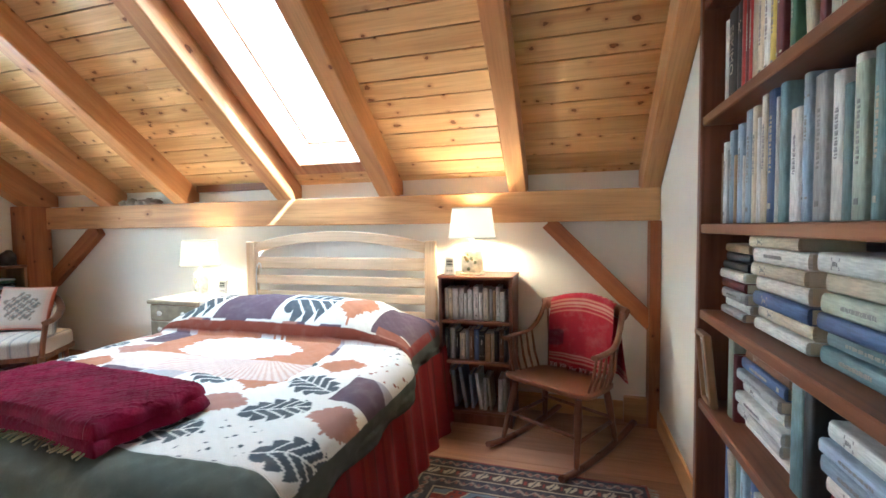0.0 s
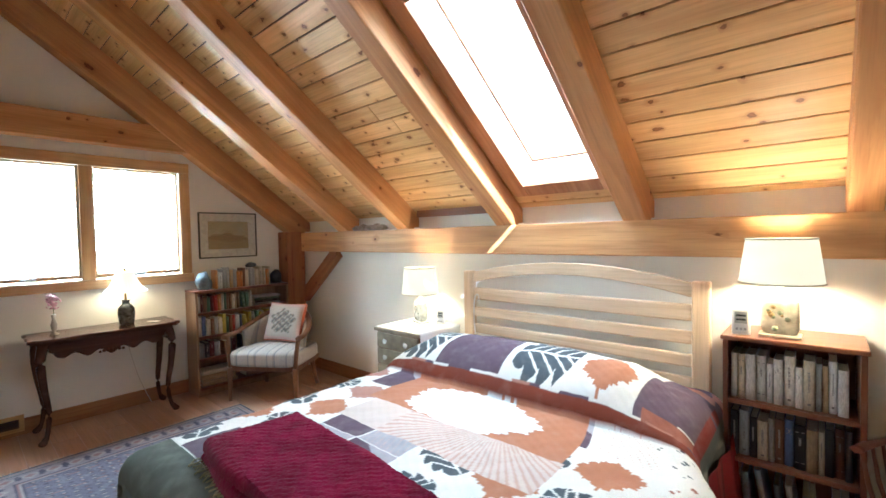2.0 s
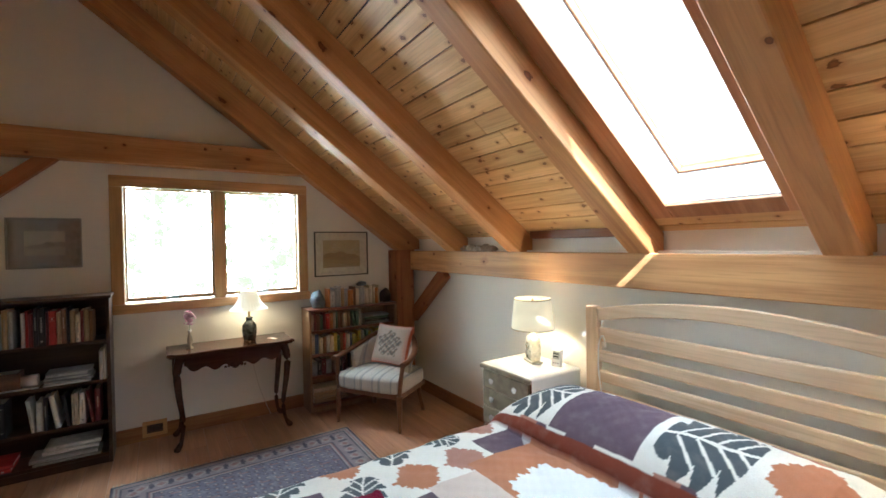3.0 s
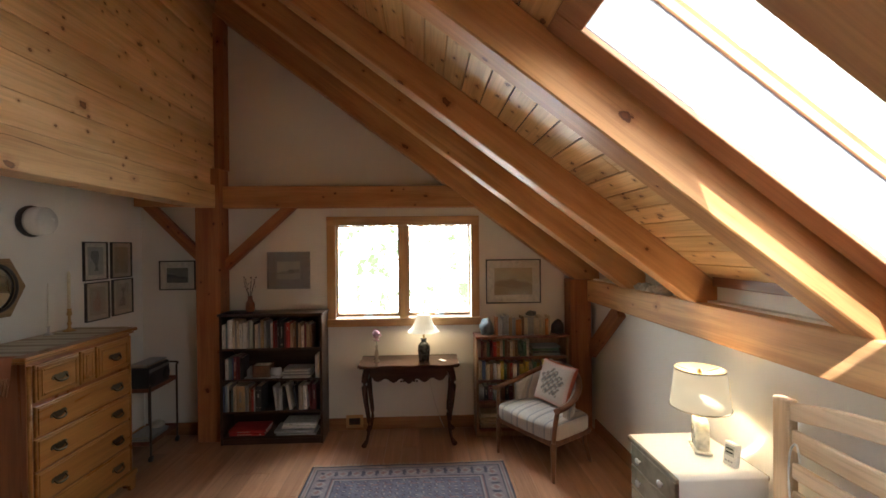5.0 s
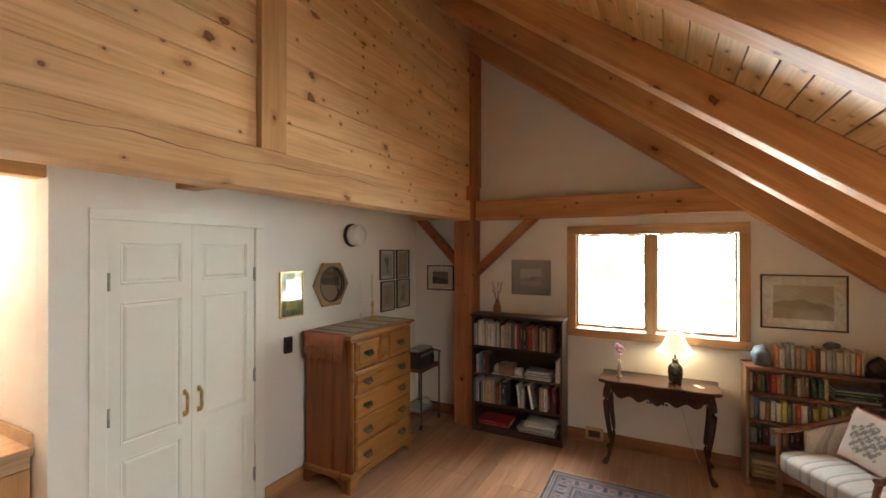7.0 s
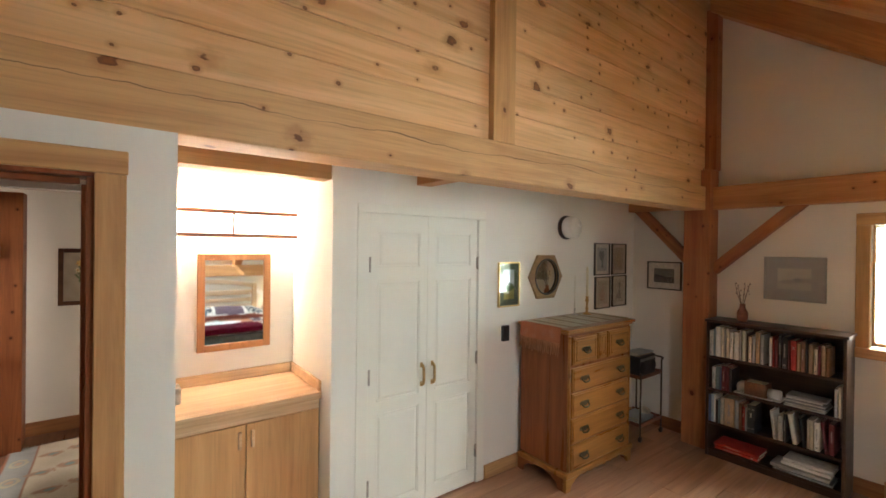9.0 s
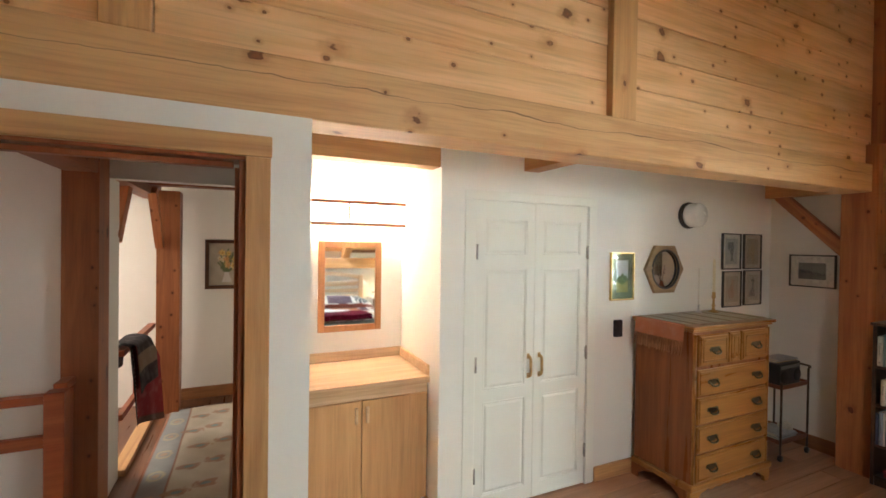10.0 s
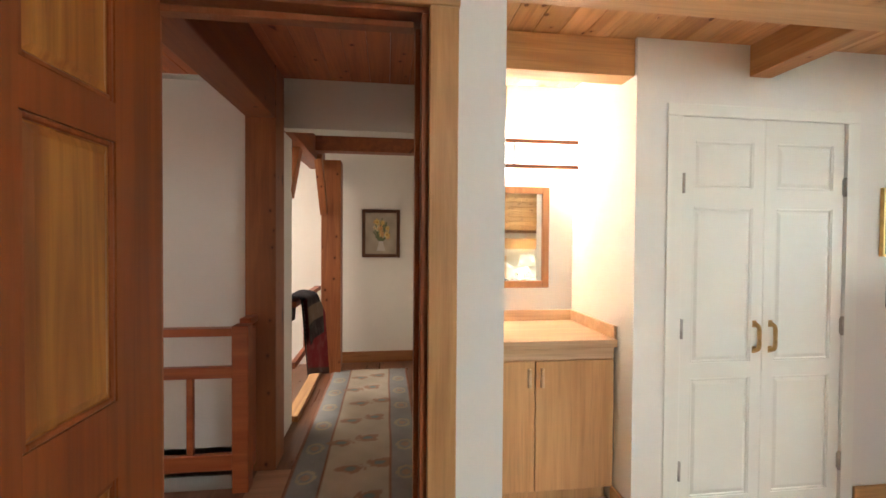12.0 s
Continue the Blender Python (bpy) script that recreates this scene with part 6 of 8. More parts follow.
# small bookcase beside the bed
M = pose(-0.70, 2.762, 0)
bookcase("small_bookcase", M, 0.47, 0.315, 0.93, [0.085, 0.405, 0.665], CASE_RED, CASE_REDX, "small dark reddish bookcase full of books", top_over=0.008)
G = "books in the small bookcase"
W_ = "standing in the small bookcase"
stand_row(M @ pose(0.022, 0.03, 0.665), 0.425, 0.25, ["cream", "white", "grey", "white", "tan", "pale blue", "cream", "white"], W_, G, 11, 0.17, (0.17, 0.22), (0.016, 0.038), 0.05, 0.0)
stand_row(M @ pose(0.022, 0.03, 0.405), 0.425, 0.235, ["tan", "cream", "grey", "maroon", "blue", "black", "teal", "brown"], W_, G, 12, 0.17, (0.17, 0.215), (0.018, 0.042), 0.05, 0.0)
stand_row(M @ pose(0.022, 0.03, 0.085), 0.425, 0.295, ["white", "white", "white", "cream", "red", "sage", "pale blue"], W_, G, 13, 0.19, (0.19, 0.27), (0.012, 0.03), 0.45, 0.12)

# tall bookcase by the door: local x runs towards the reader's right, that is towards -y
TALL = [0.10, 0.445, 0.757, 1.015, 1.257, 1.555, 1.87]
M = pose(0.455, 1.535, 0, 0, 0, -90)
bookcase("tall_bookcase", M, 1.22, 0.18, 2.18, TALL, CASE_RED, CASE_REDX, "tall reddish brown bookcase packed with books", 0.026, False)
G, W_ = "books in the tall bookcase", "in the tall bookcase"
row = lambda x, z: M @ pose(x, 0.045, z)
for k, (cn, t, h, st) in enumerate((("white", 0.022, 0.235, 0), ("black", 0.062, 0.242, 0), ("black", 0.028, 0.24, 1), ("red", 0.024, 0.25, 0), ("maroon", 0.018, 0.25, 4), ("red", 0.02, 0.25, 4), ("cream", 0.026, 0.25, 0), ("cream", 0.03, 0.25, 2), ("white", 0.03, 0.25, 2), ("yellow", 0.026, 0.25, 2), ("maroon", 0.03, 0.25, 3))):
    x = 0.06 + sum((0.022, 0.062, 0.028, 0.024, 0.018, 0.02, 0.026, 0.03, 0.03, 0.026, 0.03)[:k]) + 0.001 * k
    b_ = book(row(x, 1.556), t, 0.125, h, cn, st, "standing " + W_, G)
    if k == 1:
        fc = bpy.data.curves.new("lettering", "FONT")
        fc.body, fc.size, fc.extrude = "ESKIMO", 0.036, 0.0004
        fo = new("tmp", fc)
        bpy.context.view_layer.update()
        me = bpy.data.meshes.new_from_object(fo.evaluated_get(bpy.context.evaluated_depsgraph_get()))
        bpy.data.objects.remove(fo)
        lt = part("lettering", me, INK_LIGHT, b_, "pale spine lettering")
        lt.matrix_basis = Matrix.Diagonal((1 / 0.062, 1 / 0.125, 1 / h, 1)) @ pose(0.018, -0.0012, 0.205, 90, 90, 0)
stand_row(row(0.40, 1.556), 0.42, 0.28, MIX_P, "standing " + W_, G, 21, 0.125, (0.2, 0.26), (0.018, 0.04), 0.05, 0.0)
for k, (cn, t, h, st) in enumerate((("tan", 0.008, 0.19, 0), ("white", 0.026, 0.215, 2), ("grey", 0.016, 0.19, 0), ("pale blue", 0.030, 0.235, 4), ("tan", 0.020, 0.17, 0), ("pale blue", 0.034, 0.24, 4), ("white", 0.013, 0.16, 0), ("pale blue", 0.036, 0.26, 2), ("cream", 0.026, 0.26, 4), ("white", 0.018, 0.23, 0), ("cream", 0.03, 0.275, 4), ("blue", 0.036, 0.285, 2), ("white", 0.012, 0.25, 0), ("teal", 0.03, 0.27, 0))):
    x = 0.05 + sum((0.008, 0.026, 0.016, 0.030, 0.020, 0.034, 0.013, 0.036, 0.026, 0.018, 0.03, 0.036, 0.012, 0.03)[:k]) + 0.002 * k
    book(row(x, 1.258), t, 0.125, h, cn, st, "standing " + W_, G)
stand_row(row(0.415, 1.258), 0.42, 0.275, LIGHT_P, "standing " + W_, G, 22, 0.125, (0.2, 0.27), (0.016, 0.038), 0.08, 0.0)
lying_stack(row(0.055, 1.016), 8, ["grey", "white", "tan", "black", "pale blue", "maroon"], "lying " + W_, G, 31, (0.15, 0.17), (0.020, 0.030), 0.125)
lying_stack(row(0.25, 1.016), 7, ["white", "blue", "grey", "cream", "white"], "lying " + W_, G, 32, (0.22, 0.25), (0.024, 0.036), 0.125)
lying_stack(row(0.53, 1.016), 6, LIGHT_P, "lying " + W_, G, 33, (0.2, 0.24), (0.024, 0.036), 0.125)
framed("small_photo_frame", M @ pose(0.075, 0.02, 0.757 + 0.105, 6, 0, 0), 0.085, 0.20, "small framed picture standing on a bookcase shelf", CASE_LIGHT, 0.012, (0.5, 0.46, 0.4), figure((0.32, 0.28, 0.24), (0.10, 0.09, 0.08), 1.0), 0.012, 0.02)
book(row(0.125, 0.758), 0.034, 0.125, 0.235, "sage", 0, "standing " + W_, G)
book(row(0.162, 0.758), 0.018, 0.125, 0.17, "maroon", 0, "standing " + W_, G)
lying_stack(row(0.19, 0.758), 8, ["blue", "pale blue", "white", "brown", "cream", "grey"], "lying " + W_, G, 34, (0.21, 0.25), (0.022, 0.032), 0.125)
for k, (cn, t) in enumerate((("teal", 0.045), ("black", 0.03))):
    book(row(0.455 + 0.047 * k, 0.758), t, 0.125, 0.22, cn, 0, "standing " + W_, G)
lying_stack(row(0.56, 0.758), 6, LIGHT_P + ["red"], "lying " + W_, G, 35, (0.2, 0.24), (0.024, 0.034), 0.125)
stand_row(row(0.06, 0.446), 0.75, 0.28, LIGHT_P + ["black"], "standing " + W_, G, 25, 0.125, (0.2, 0.27), (0.018, 0.04), 0.12, 0.05)
stand_row(row(0.03, 0.101), 0.5, 0.3, MIX_P, "standing " + W_, G, 26, 0.125, (0.2, 0.29), (0.03, 0.05), 0.05, 0.05)
stand_row(row(0.03, 1.871), 0.5, 0.29, MIX_P, "standing " + W_, G, 27, 0.125, (0.2, 0.27), (0.02, 0.045), 0.05, 0.0)

# dark bookcase in the gable: local x towards +y, front faces +x
M = pose(-4.585, -0.495, 0, 0, 0, 90)
bookcase("dark_bookcase", M, 0.945, 0.265, 1.205, [0.075, 0.315, 0.615, 0.905], CASE_DARK, CASE_DARK, "dark bookcase with mixed books and papers", 0.022, True, top_over=0.012)
G, W_ = "books in the dark bookcase", "in the dark bookcase"
row = lambda x, z: M @ pose(x, -0.004, z)


def book_line(row_at, x, z, books, where, group, depth=0.17):
    """Books set side by side: (colour, thickness, height, style), None for a gap."""
    for cn, t, h, st in books:
        if cn:
            book(row_at(x, z), t, depth, h, cn, st, where, group)
        x += t + 0.0015


book_line(row, 0.026, 0.906, (("white", 0.032, 0.222, 2), ("teal", 0.014, 0.24, 0), ("white", 0.044, 0.262, 0), ("cream", 0.022, 0.258, 4), ("grey", 0.012, 0.24, 0), ("cream", 0.026, 0.255, 1), ("white", 0.030, 0.232, 4), ("white", 0.044, 0.238, 0), ("grey", 0.014, 0.262, 0), ("sage", 0.032, 0.258, 1), ("black", 0.012, 0.24, 0), ("cream", 0.026, 0.218, 2), ("grey", 0.024, 0.225, 0), ("tan", 0.030, 0.262, 4), ("grey", 0.026, 0.25, 2)), "standing " + W_, G)
book_line(row, 0.47, 0.906, (("white", 0.020, 0.232, 0), ("red", 0.016, 0.245, 0), ("maroon", 0.022, 0.225, 0), ("black", 0.022, 0.262, 4), ("black", 0.038, 0.256, 2), ("maroon", 0.014, 0.23, 0), ("red", 0.040, 0.236, 1), ("tan", 0.022, 0.22, 0), ("brown", 0.028, 0.24, 4), ("black", 0.016, 0.25, 0), ("tan", 0.030, 0.226, 0), ("cream", 0.024, 0.195, 2), ("maroon", 0.018, 0.225, 0), ("tan", 0.026, 0.232, 0), ("brown", 0.022, 0.215, 0)), "standing " + W_, G)
book_line(row, 0.05, 0.616, (("white", 0.030, 0.19, 4), ("teal", 0.030, 0.205, 0), ("blue", 0.012, 0.195, 0), ("maroon", 0.032, 0.215, 2), ("maroon", 0.026, 0.21, 0), ("black", 0.020, 0.20, 0)), "standing " + W_, G)
lying_stack(row(0.22, 0.616), 1, ["white"], "lying " + W_, G, 43, (0.32, 0.33), (0.012, 0.014), 0.2)
lying_stack(row(0.58, 0.616), 7, ["white", "grey", "white"], "lying " + W_, G, 44, (0.22, 0.28), (0.008, 0.020), 0.18)
book(row(0.30, 0.6315), 0.16, 0.12, 0.11, "brown", 0, "lying " + W_, G)
book_line(row, 0.878, 0.616, (("white", 0.020, 0.21, 0), ("cream", 0.018, 0.23, 0)), "standing " + W_, G)
book_line(row, 0.026, 0.316, (("blue", 0.018, 0.235, 0), ("pale blue", 0.022, 0.245, 2), ("white", 0.012, 0.24, 0), ("black", 0.018, 0.20, 0), ("teal", 0.018, 0.21, 0), ("cream", 0.026, 0.235, 4), ("tan", 0.080, 0.242, 2), ("grey", 0.030, 0.24, 1), ("brown", 0.022, 0.22, 0), ("red", 0.022, 0.205, 3), ("grey", 0.012, 0.20, 0), ("black", 0.060, 0.232, 3)), "standing " + W_, G)
stand_row(row(0.475, 0.316), 0.445, 0.28, ["white", "white", "white", "cream", "grey", "black", "pale blue", "maroon"], "standing " + W_, G, 47, 0.17, (0.20, 0.255), (0.014, 0.040), 0.35, 0.0)
lying_stack(row(0.08, 0.076), 2, ["red", "red"], "lying " + W_, G, 48, (0.32, 0.34), (0.025, 0.035), 0.22)
lying_stack(row(0.50, 0.076), 2, ["grey", "cream"], "lying " + W_, G, 49, (0.36, 0.38), (0.02, 0.03), 0.22)
lying_stack(M @ pose(0.56, 0.015, 0.130), 2, ["white", "white"], "lying " + W_, G, 50, (0.30, 0.32), (0.026, 0.034), 0.2)


def crumpled(name, m, size, mat, label, category, seed):
    """A soft rumpled bundle."""
    one = bmesh.new()
    bmesh.ops.create_icosphere(one, subdivisions=3, radius=1.0)
    for vv in one.verts:
        p = vv.co.copy()
        n_ = noise.noise(p * 2.2 + Vector((seed, seed, 0))) * 0.28 + noise.noise(p * 5 + Vector((seed, 0, 0))) * 0.10
        p *= 1 + n_
        vv.co = Vector((p.x * size[0], p.y * size[1], max(p.z, -0.55) * size[2] + 0.55 * size[2]))
    for f in one.faces:
        f.smooth = True
    t = thing(name, m, label, category)
    part("body", one, mat, t)
    return t


WHITE_CLOTH = cloth("white_cotton", (0.70, 0.69, 0.66))
crumpled("folded_cloth", M @ pose(0.26, 0.10, 0.631), (0.045, 0.06, 0.055), WHITE_CLOTH, "rumpled white cloth on the bookcase shelf", "cloth", 1.0)
t = thing("white_mug", M @ pose(0.455, 0.045, 0.631), "white ceramic mug lying on papers", "mug")
mg = lathe([(0.0, 0.004), (0.034, 0.004), (0.038, 0.0), (0.04, 0.09), (0.037, 0.09), (0.034, 0.01), (0.0, 0.01)], 20)
bmesh.ops.transform(mg, matrix=Matrix.Translation((0, 0, 0.04)) @ Matrix.Rotation(radians(90), 4, "Y"), verts=mg.verts[:])
part("cup", mg, plain("white_glaze", (0.78, 0.77, 0.74), 0.2, vary=0.03), t)
part("handle", tube(curve_pts([(0.02, 0.038, 0.045), (0.03, 0.065, 0.05), (0.055, 0.065, 0.05), (0.065, 0.038, 0.045)], 12), 0.006, 8), plain("white_glaze_handle", (0.78, 0.77, 0.74), 0.2, vary=0.03), t)

TERRA = plain("terracotta_glaze", (0.28, 0.10, 0.05), 0.45, vary=0.2)
t = thing("twig_vase", pose(-4.72, -0.26, 1.228), "small reddish vase holding dry twigs", "vase")
part("vase_body", lathe([(0.0, 0.0), (0.035, 0.0), (0.042, 0.03), (0.040, 0.08), (0.022, 0.115), (0.020, 0.14), (0.024, 0.15), (0.017, 0.148), (0.015, 0.11), (0.0, 0.09)], 20), TERRA, t)
TWIG = plain("dry_twig", (0.10, 0.06, 0.035), 0.8)
rnd = random.Random(6)
for i in range(5):
    a_, l_ = rnd.uniform(0, 6.28), rnd.uniform(0.14, 0.22)
    tip = Vector((math.cos(a_) * 0.05, math.sin(a_) * 0.06, 0.14 + l_))
    tw = tube(curve_pts([(0, 0, 0.12), tuple(tip * 0.55 + Vector((0.01, 0, 0.04))), tuple(tip)], 8), [0.003] * 5 + [0.0025, 0.002, 0.0015, 0.001], 5)
    for k in range(3):
        p = tip * (0.7 + 0.13 * k)
        bmesh.ops.create_icosphere(tw, subdivisions=1, radius=0.006, matrix=Matrix.Translation(p + Vector((rnd.uniform(-0.015, 0.015), rnd.uniform(-0.015, 0.015), 0))))
    part("twig", tw, TWIG, t)

# light-sided bookcase behind the armchair
M = pose(-4.60, 1.905, 0, 0, 0, 90)
bookcase("corner_bookcase", M, 0.90, 0.25, 0.945, [0.075, 0.345, 0.545, 0.765], CASE_LIGHT, CASE_RED, "wooden corner bookcase crowded with paperbacks", 0.022, True, top_over=0.004)
G, W_ = "books in the corner bookcase", "in the corner bookcase"
row = lambda x, z: M @ pose(x, 0.012, z)
stand_row(row(0.024, 0.766), 0.50, 0.17, WARM_P, "standing " + W_, G, 51, 0.13, (0.13, 0.165), (0.014, 0.034), 0.08, 0.0)
lying_stack(row(0.56, 0.766), 4, ["yellow", "green", "black", "grey"], "lying " + W_, G, 52, (0.26, 0.30), (0.014, 0.024), 0.18)
stand_row(row(0.024, 0.546), 0.85, 0.19, WARM_P + ["blue", "white"], "standing " + W_, G, 53, 0.13, (0.14, 0.185), (0.018, 0.04), 0.12, 0.0)
stand_row(row(0.024, 0.346), 0.85, 0.17, ["black", "brown", "maroon", "grey"], "standing " + W_, G, 54, 0.13, (0.12, 0.16), (0.03, 0.05), 0.05, 0.05)
lying_stack(row(0.04, 0.076), 4, ["cream", "yellow", "tan"], "lying " + W_, G, 55, (0.28, 0.32), (0.03, 0.045), 0.18)
lying_stack(row(0.45, 0.076), 4, ["black", "brown", "grey"], "lying " + W_, G, 56, (0.28, 0.32), (0.03, 0.045), 0.18)
W_ = "on top of the corner bookcase"
stand_row(M @ pose(0.20, 0.04, 0.966), 0.56, 0.3, ["cream", "sage", "grey", "tan", "orange", "brown", "white", "cream", "grey"], "standing " + W_, "books on the corner bookcase", 57, 0.14, (0.15, 0.195), (0.02, 0.04), 0.0, 0.0)
ROCK = plain("blue_grey_rock", (0.13, 0.16, 0.19), 0.7, vary=0.5, scale=12.0, strength=0.4)
crumpled("rock_bookend", M @ pose(0.12, 0.12, 0.966), (0.065, 0.07, 0.10), ROCK, "blue grey rock used as a bookend", "rock", 3.0)
crumpled("rock_bookend", M @ pose(0.83, 0.13, 0.966), (0.06, 0.08, 0.085), plain("dark_rock", (0.05, 0.045, 0.045), 0.7, vary=0.5, scale=12.0, strength=0.4), "dark rough rock used as a bookend", "rock", 4.0)
crumpled("small_rock", M @ pose(0.56, 0.10, 1.150), (0.05, 0.04, 0.03), ROCK, "small dark rock lying on the books", "rock", 5.0)

# shells in a row on the plate beam
SHELL = plain("pale_shell", (0.46, 0.38, 0.30), 0.6, vary=0.35, scale=16.0)
for i, sx in enumerate((-3.75, -3.66, -3.55, -3.45, -3.37)):
    crumpled("shell", pose(sx, 3.075, 1.489, 0, 0, 20 * i), (0.05, 0.035, 0.032 + 0.008 * (i % 2)), SHELL, "pale weathered shell lying on the plate beam", "shell", 10.0 + i)["group"] = "shells on the beam"

# ---------------------------------------------------------------- console table
TABLE_W = wood("walnut_table", (0.045, 0.018, 0.011), (0.085, 0.036, 0.020), "Y", 0.0, 0.17, 0.1)
t = thing("console_table", pose(-4.635, 1.265, 0), "dark carved console table with cabriole legs", "table")


def serpentine(w, d, n=40):
    """The outline of a table top with waved edges and notched corners."""
    out = []
    for i in range(n):
        u = -1 + 2 * i / (n - 1)
        out.append((d / 2 + 0.012 * math.cos(3 * math.pi * u) - (0.018 if abs(u) > 0.93 else 0), u * w / 2))
    for i in range(10):
        u = 1 - 2 * i / 9
        out.append((u * (d / 2 - 0.03), w / 2 + 0.008 * math.cos(2 * math.pi * u)))
    out.append((-d / 2, w / 2)), out.append((-d / 2, -w / 2))
    for i in range(10):
        u = -1 + 2 * i / 9
        out.append((u * (d / 2 - 0.03), -w / 2 - 0.008 * math.cos(2 * math.pi * u)))
    return out


part("tabletop", prism(serpentine(0.93, 0.40), 0.728, 0.752, "Z", 0.004), TABLE_W, t)
part("top_moulding", prism(serpentine(0.90, 0.37), 0.714, 0.7275, "Z", 0.003), TABLE_W, t)
ap = [(-0.36, 0.713)]
for i in range(41):
    u = -1 + i / 20
    ap.append((u * 0.36, 0.615 - 0.022 * math.cos(5 * math.pi * u) * (1 - 0.4 * abs(u)) - 0.02 * (1 - abs(u)) + (0.02 if abs(u) > 0.9 else 0)))
ap.append((0.36, 0.713))
part("apron_front", prism([(a_, b_) for a_, b_ in ap], 0.14, 0.16, "X", 0.002), TABLE_W, t)
part("apron_back", box(-0.155, -0.14, -0.36, 0.36, 0.62, 0.713, 0.002), TABLE_W, t)
for s_ in (-1, 1):
    part("apron_side", box(-0.139, 0.139, s_ * 0.385 - 0.01, s_ * 0.385 + 0.01, 0.61, 0.713, 0.002), TABLE_W, t)
crest = bmesh.new()
for i in range(-3, 4):
    bmesh.ops.create_icosphere(crest, subdivisions=2, radius=0.016 - 0.002 * abs(i), matrix=Matrix.Translation((0.162, i * 0.024, 0.61 - 0.004 * abs(i))) @ Matrix.Diagonal((0.5, 1, 1.1, 1)))
part("carved_crest", crest, TABLE_W, t)
for sx in (-1, 1):
    for sy in (-1, 1):
        ox, oy = sx * 0.145, sy * 0.385
        fx = 1 if sx > 0 else 0.5
        pts = curve_pts([(ox, oy, 0.713), (ox + 0.02 * sx * fx, oy + 0.022 * sy, 0.60), (ox + 0.012 * sx, oy + 0.012 * sy, 0.42), (ox - 0.008 * sx, oy - 0.012 * sy, 0.22), (ox + 0.005 * sx, oy, 0.08), (ox + 0.03 * sx * fx, oy + 0.028 * sy, 0.022)], 20)
        rr = [0.034 - 0.020 * min(i / 15, 1) + (0.006 if i > 17 else 0) for i in range(21)]
        lg = tube(pts, rr, 10)
        bmesh.ops.create_icosphere(lg, subdivisions=2, radius=0.024, matrix=Matrix.Translation((ox + 0.032 * sx * fx, oy + 0.03 * sy, 0.0225)) @ Matrix.Diagonal((1.1, 1.1, 0.9, 1)))
        part("leg", lg, TABLE_W, t)

JAR = plain("dark_glazed_jar", (0.045, 0.045, 0.040), 0.25, vary=0.8, scale=26.0)
t = thing("desk_lamp", pose(-4.655, 1.405, 0.752), "dark painted jar lamp with a pleated white shade", "lamp")
part("jar", lathe([(0.0, 0.0), (0.046, 0.0), (0.052, 0.02), (0.060, 0.09), (0.056, 0.135), (0.036, 0.16), (0.026, 0.168), (0.026, 0.19), (0.032, 0.20), (0.0, 0.20)], 24), JAR, t)
part("stem", lathe([(0.010, 0.2005), (0.008, 0.30), (0.014, 0.305), (0.012, 0.34), (0.0, 0.345)], 12), BRASS, t)
sh = bmesh.new()
seg = 64
rings = []
for r, z in ((0.150, 0.270), (0.120, 0.30), (0.090, 0.35), (0.070, 0.40), (0.062, 0.43)):
    rings.append([sh.verts.new((r * (1 + 0.02 * (j % 2)) * math.cos(2 * math.pi * j / seg), r * (1 + 0.02 * (j % 2)) * math.sin(2 * math.pi * j / seg), z)) for j in range(seg)])
for a_, b_ in zip(rings, rings[1:]):
    for j in range(seg):
        sh.faces.new((a_[j], a_[(j + 1) % seg], b_[(j + 1) % seg], b_[j]))
part("shade", sh, shade_mat("lit_white_shade", (0.86, 0.84, 0.78), 0.16), t, "glowing pleated white shade")
part("finial", lathe([(0.004, 0.43), (0.012, 0.44), (0.010, 0.452), (0.004, 0.46), (0.0, 0.475)], 10), BRASS, t)
cord = thing("lamp_cord", pose(0, 0, 0), "thin pale lamp cord hanging to the floor", "cord")
part("cable", tube(curve_pts([(-4.835, 1.43, 0.745), (-4.845, 1.45, 0.55), (-4.842, 1.50, 0.30), (-4.845, 1.55, 0.14), (-4.84, 1.60, 0.006)], 18), 0.003, 6), plain("cord_plastic", (0.55, 0.50, 0.42), 0.5), cord)

PEWTER = plain("pewter", (0.40, 0.36, 0.30), 0.3, 1.0)
t = thing("bud_vase", pose(-4.62, 0.955, 0.752), "slender metal bud vase with a pink flower", "vase")
part("vase_body", lathe([(0.0, 0.0), (0.028, 0.0), (0.028, 0.006), (0.010, 0.02), (0.018, 0.05), (0.020, 0.075), (0.009, 0.12), (0.016, 0.15), (0.013, 0.148), (0.006, 0.12), (0.0, 0.12)], 18), PEWTER, t)
fl = bmesh.new()
rnd = random.Random(2)
for i in range(60):
    d_ = Vector((rnd.gauss(0, 1), rnd.gauss(0, 1), rnd.gauss(0.3, 1))).normalized()
    p = Vector((0, 0, 0.245)) + Vector((d_.x * 0.045, d_.y * 0.045, d_.z * 0.065)) * rnd.uniform(0.5, 1)
    mm = Matrix.Translation(p) @ d_.to_track_quat("Z", "Y").to_matrix().to_4x4() @ Matrix.Diagonal((0.016, 0.011, 0.004, 1))
    bmesh.ops.create_icosphere(fl, subdivisions=1, radius=1.0, matrix=mm)
part("blossom", fl, plain("pink_petals", (0.62, 0.36, 0.42), 0.8, vary=0.25), t, "fluffy pink blossom")
part("stem", tube([(0, 0, 0.1), (0.003, 0.002, 0.2)], 0.0025, 6), plain("green_stem", (0.10, 0.16, 0.06), 0.7), t)
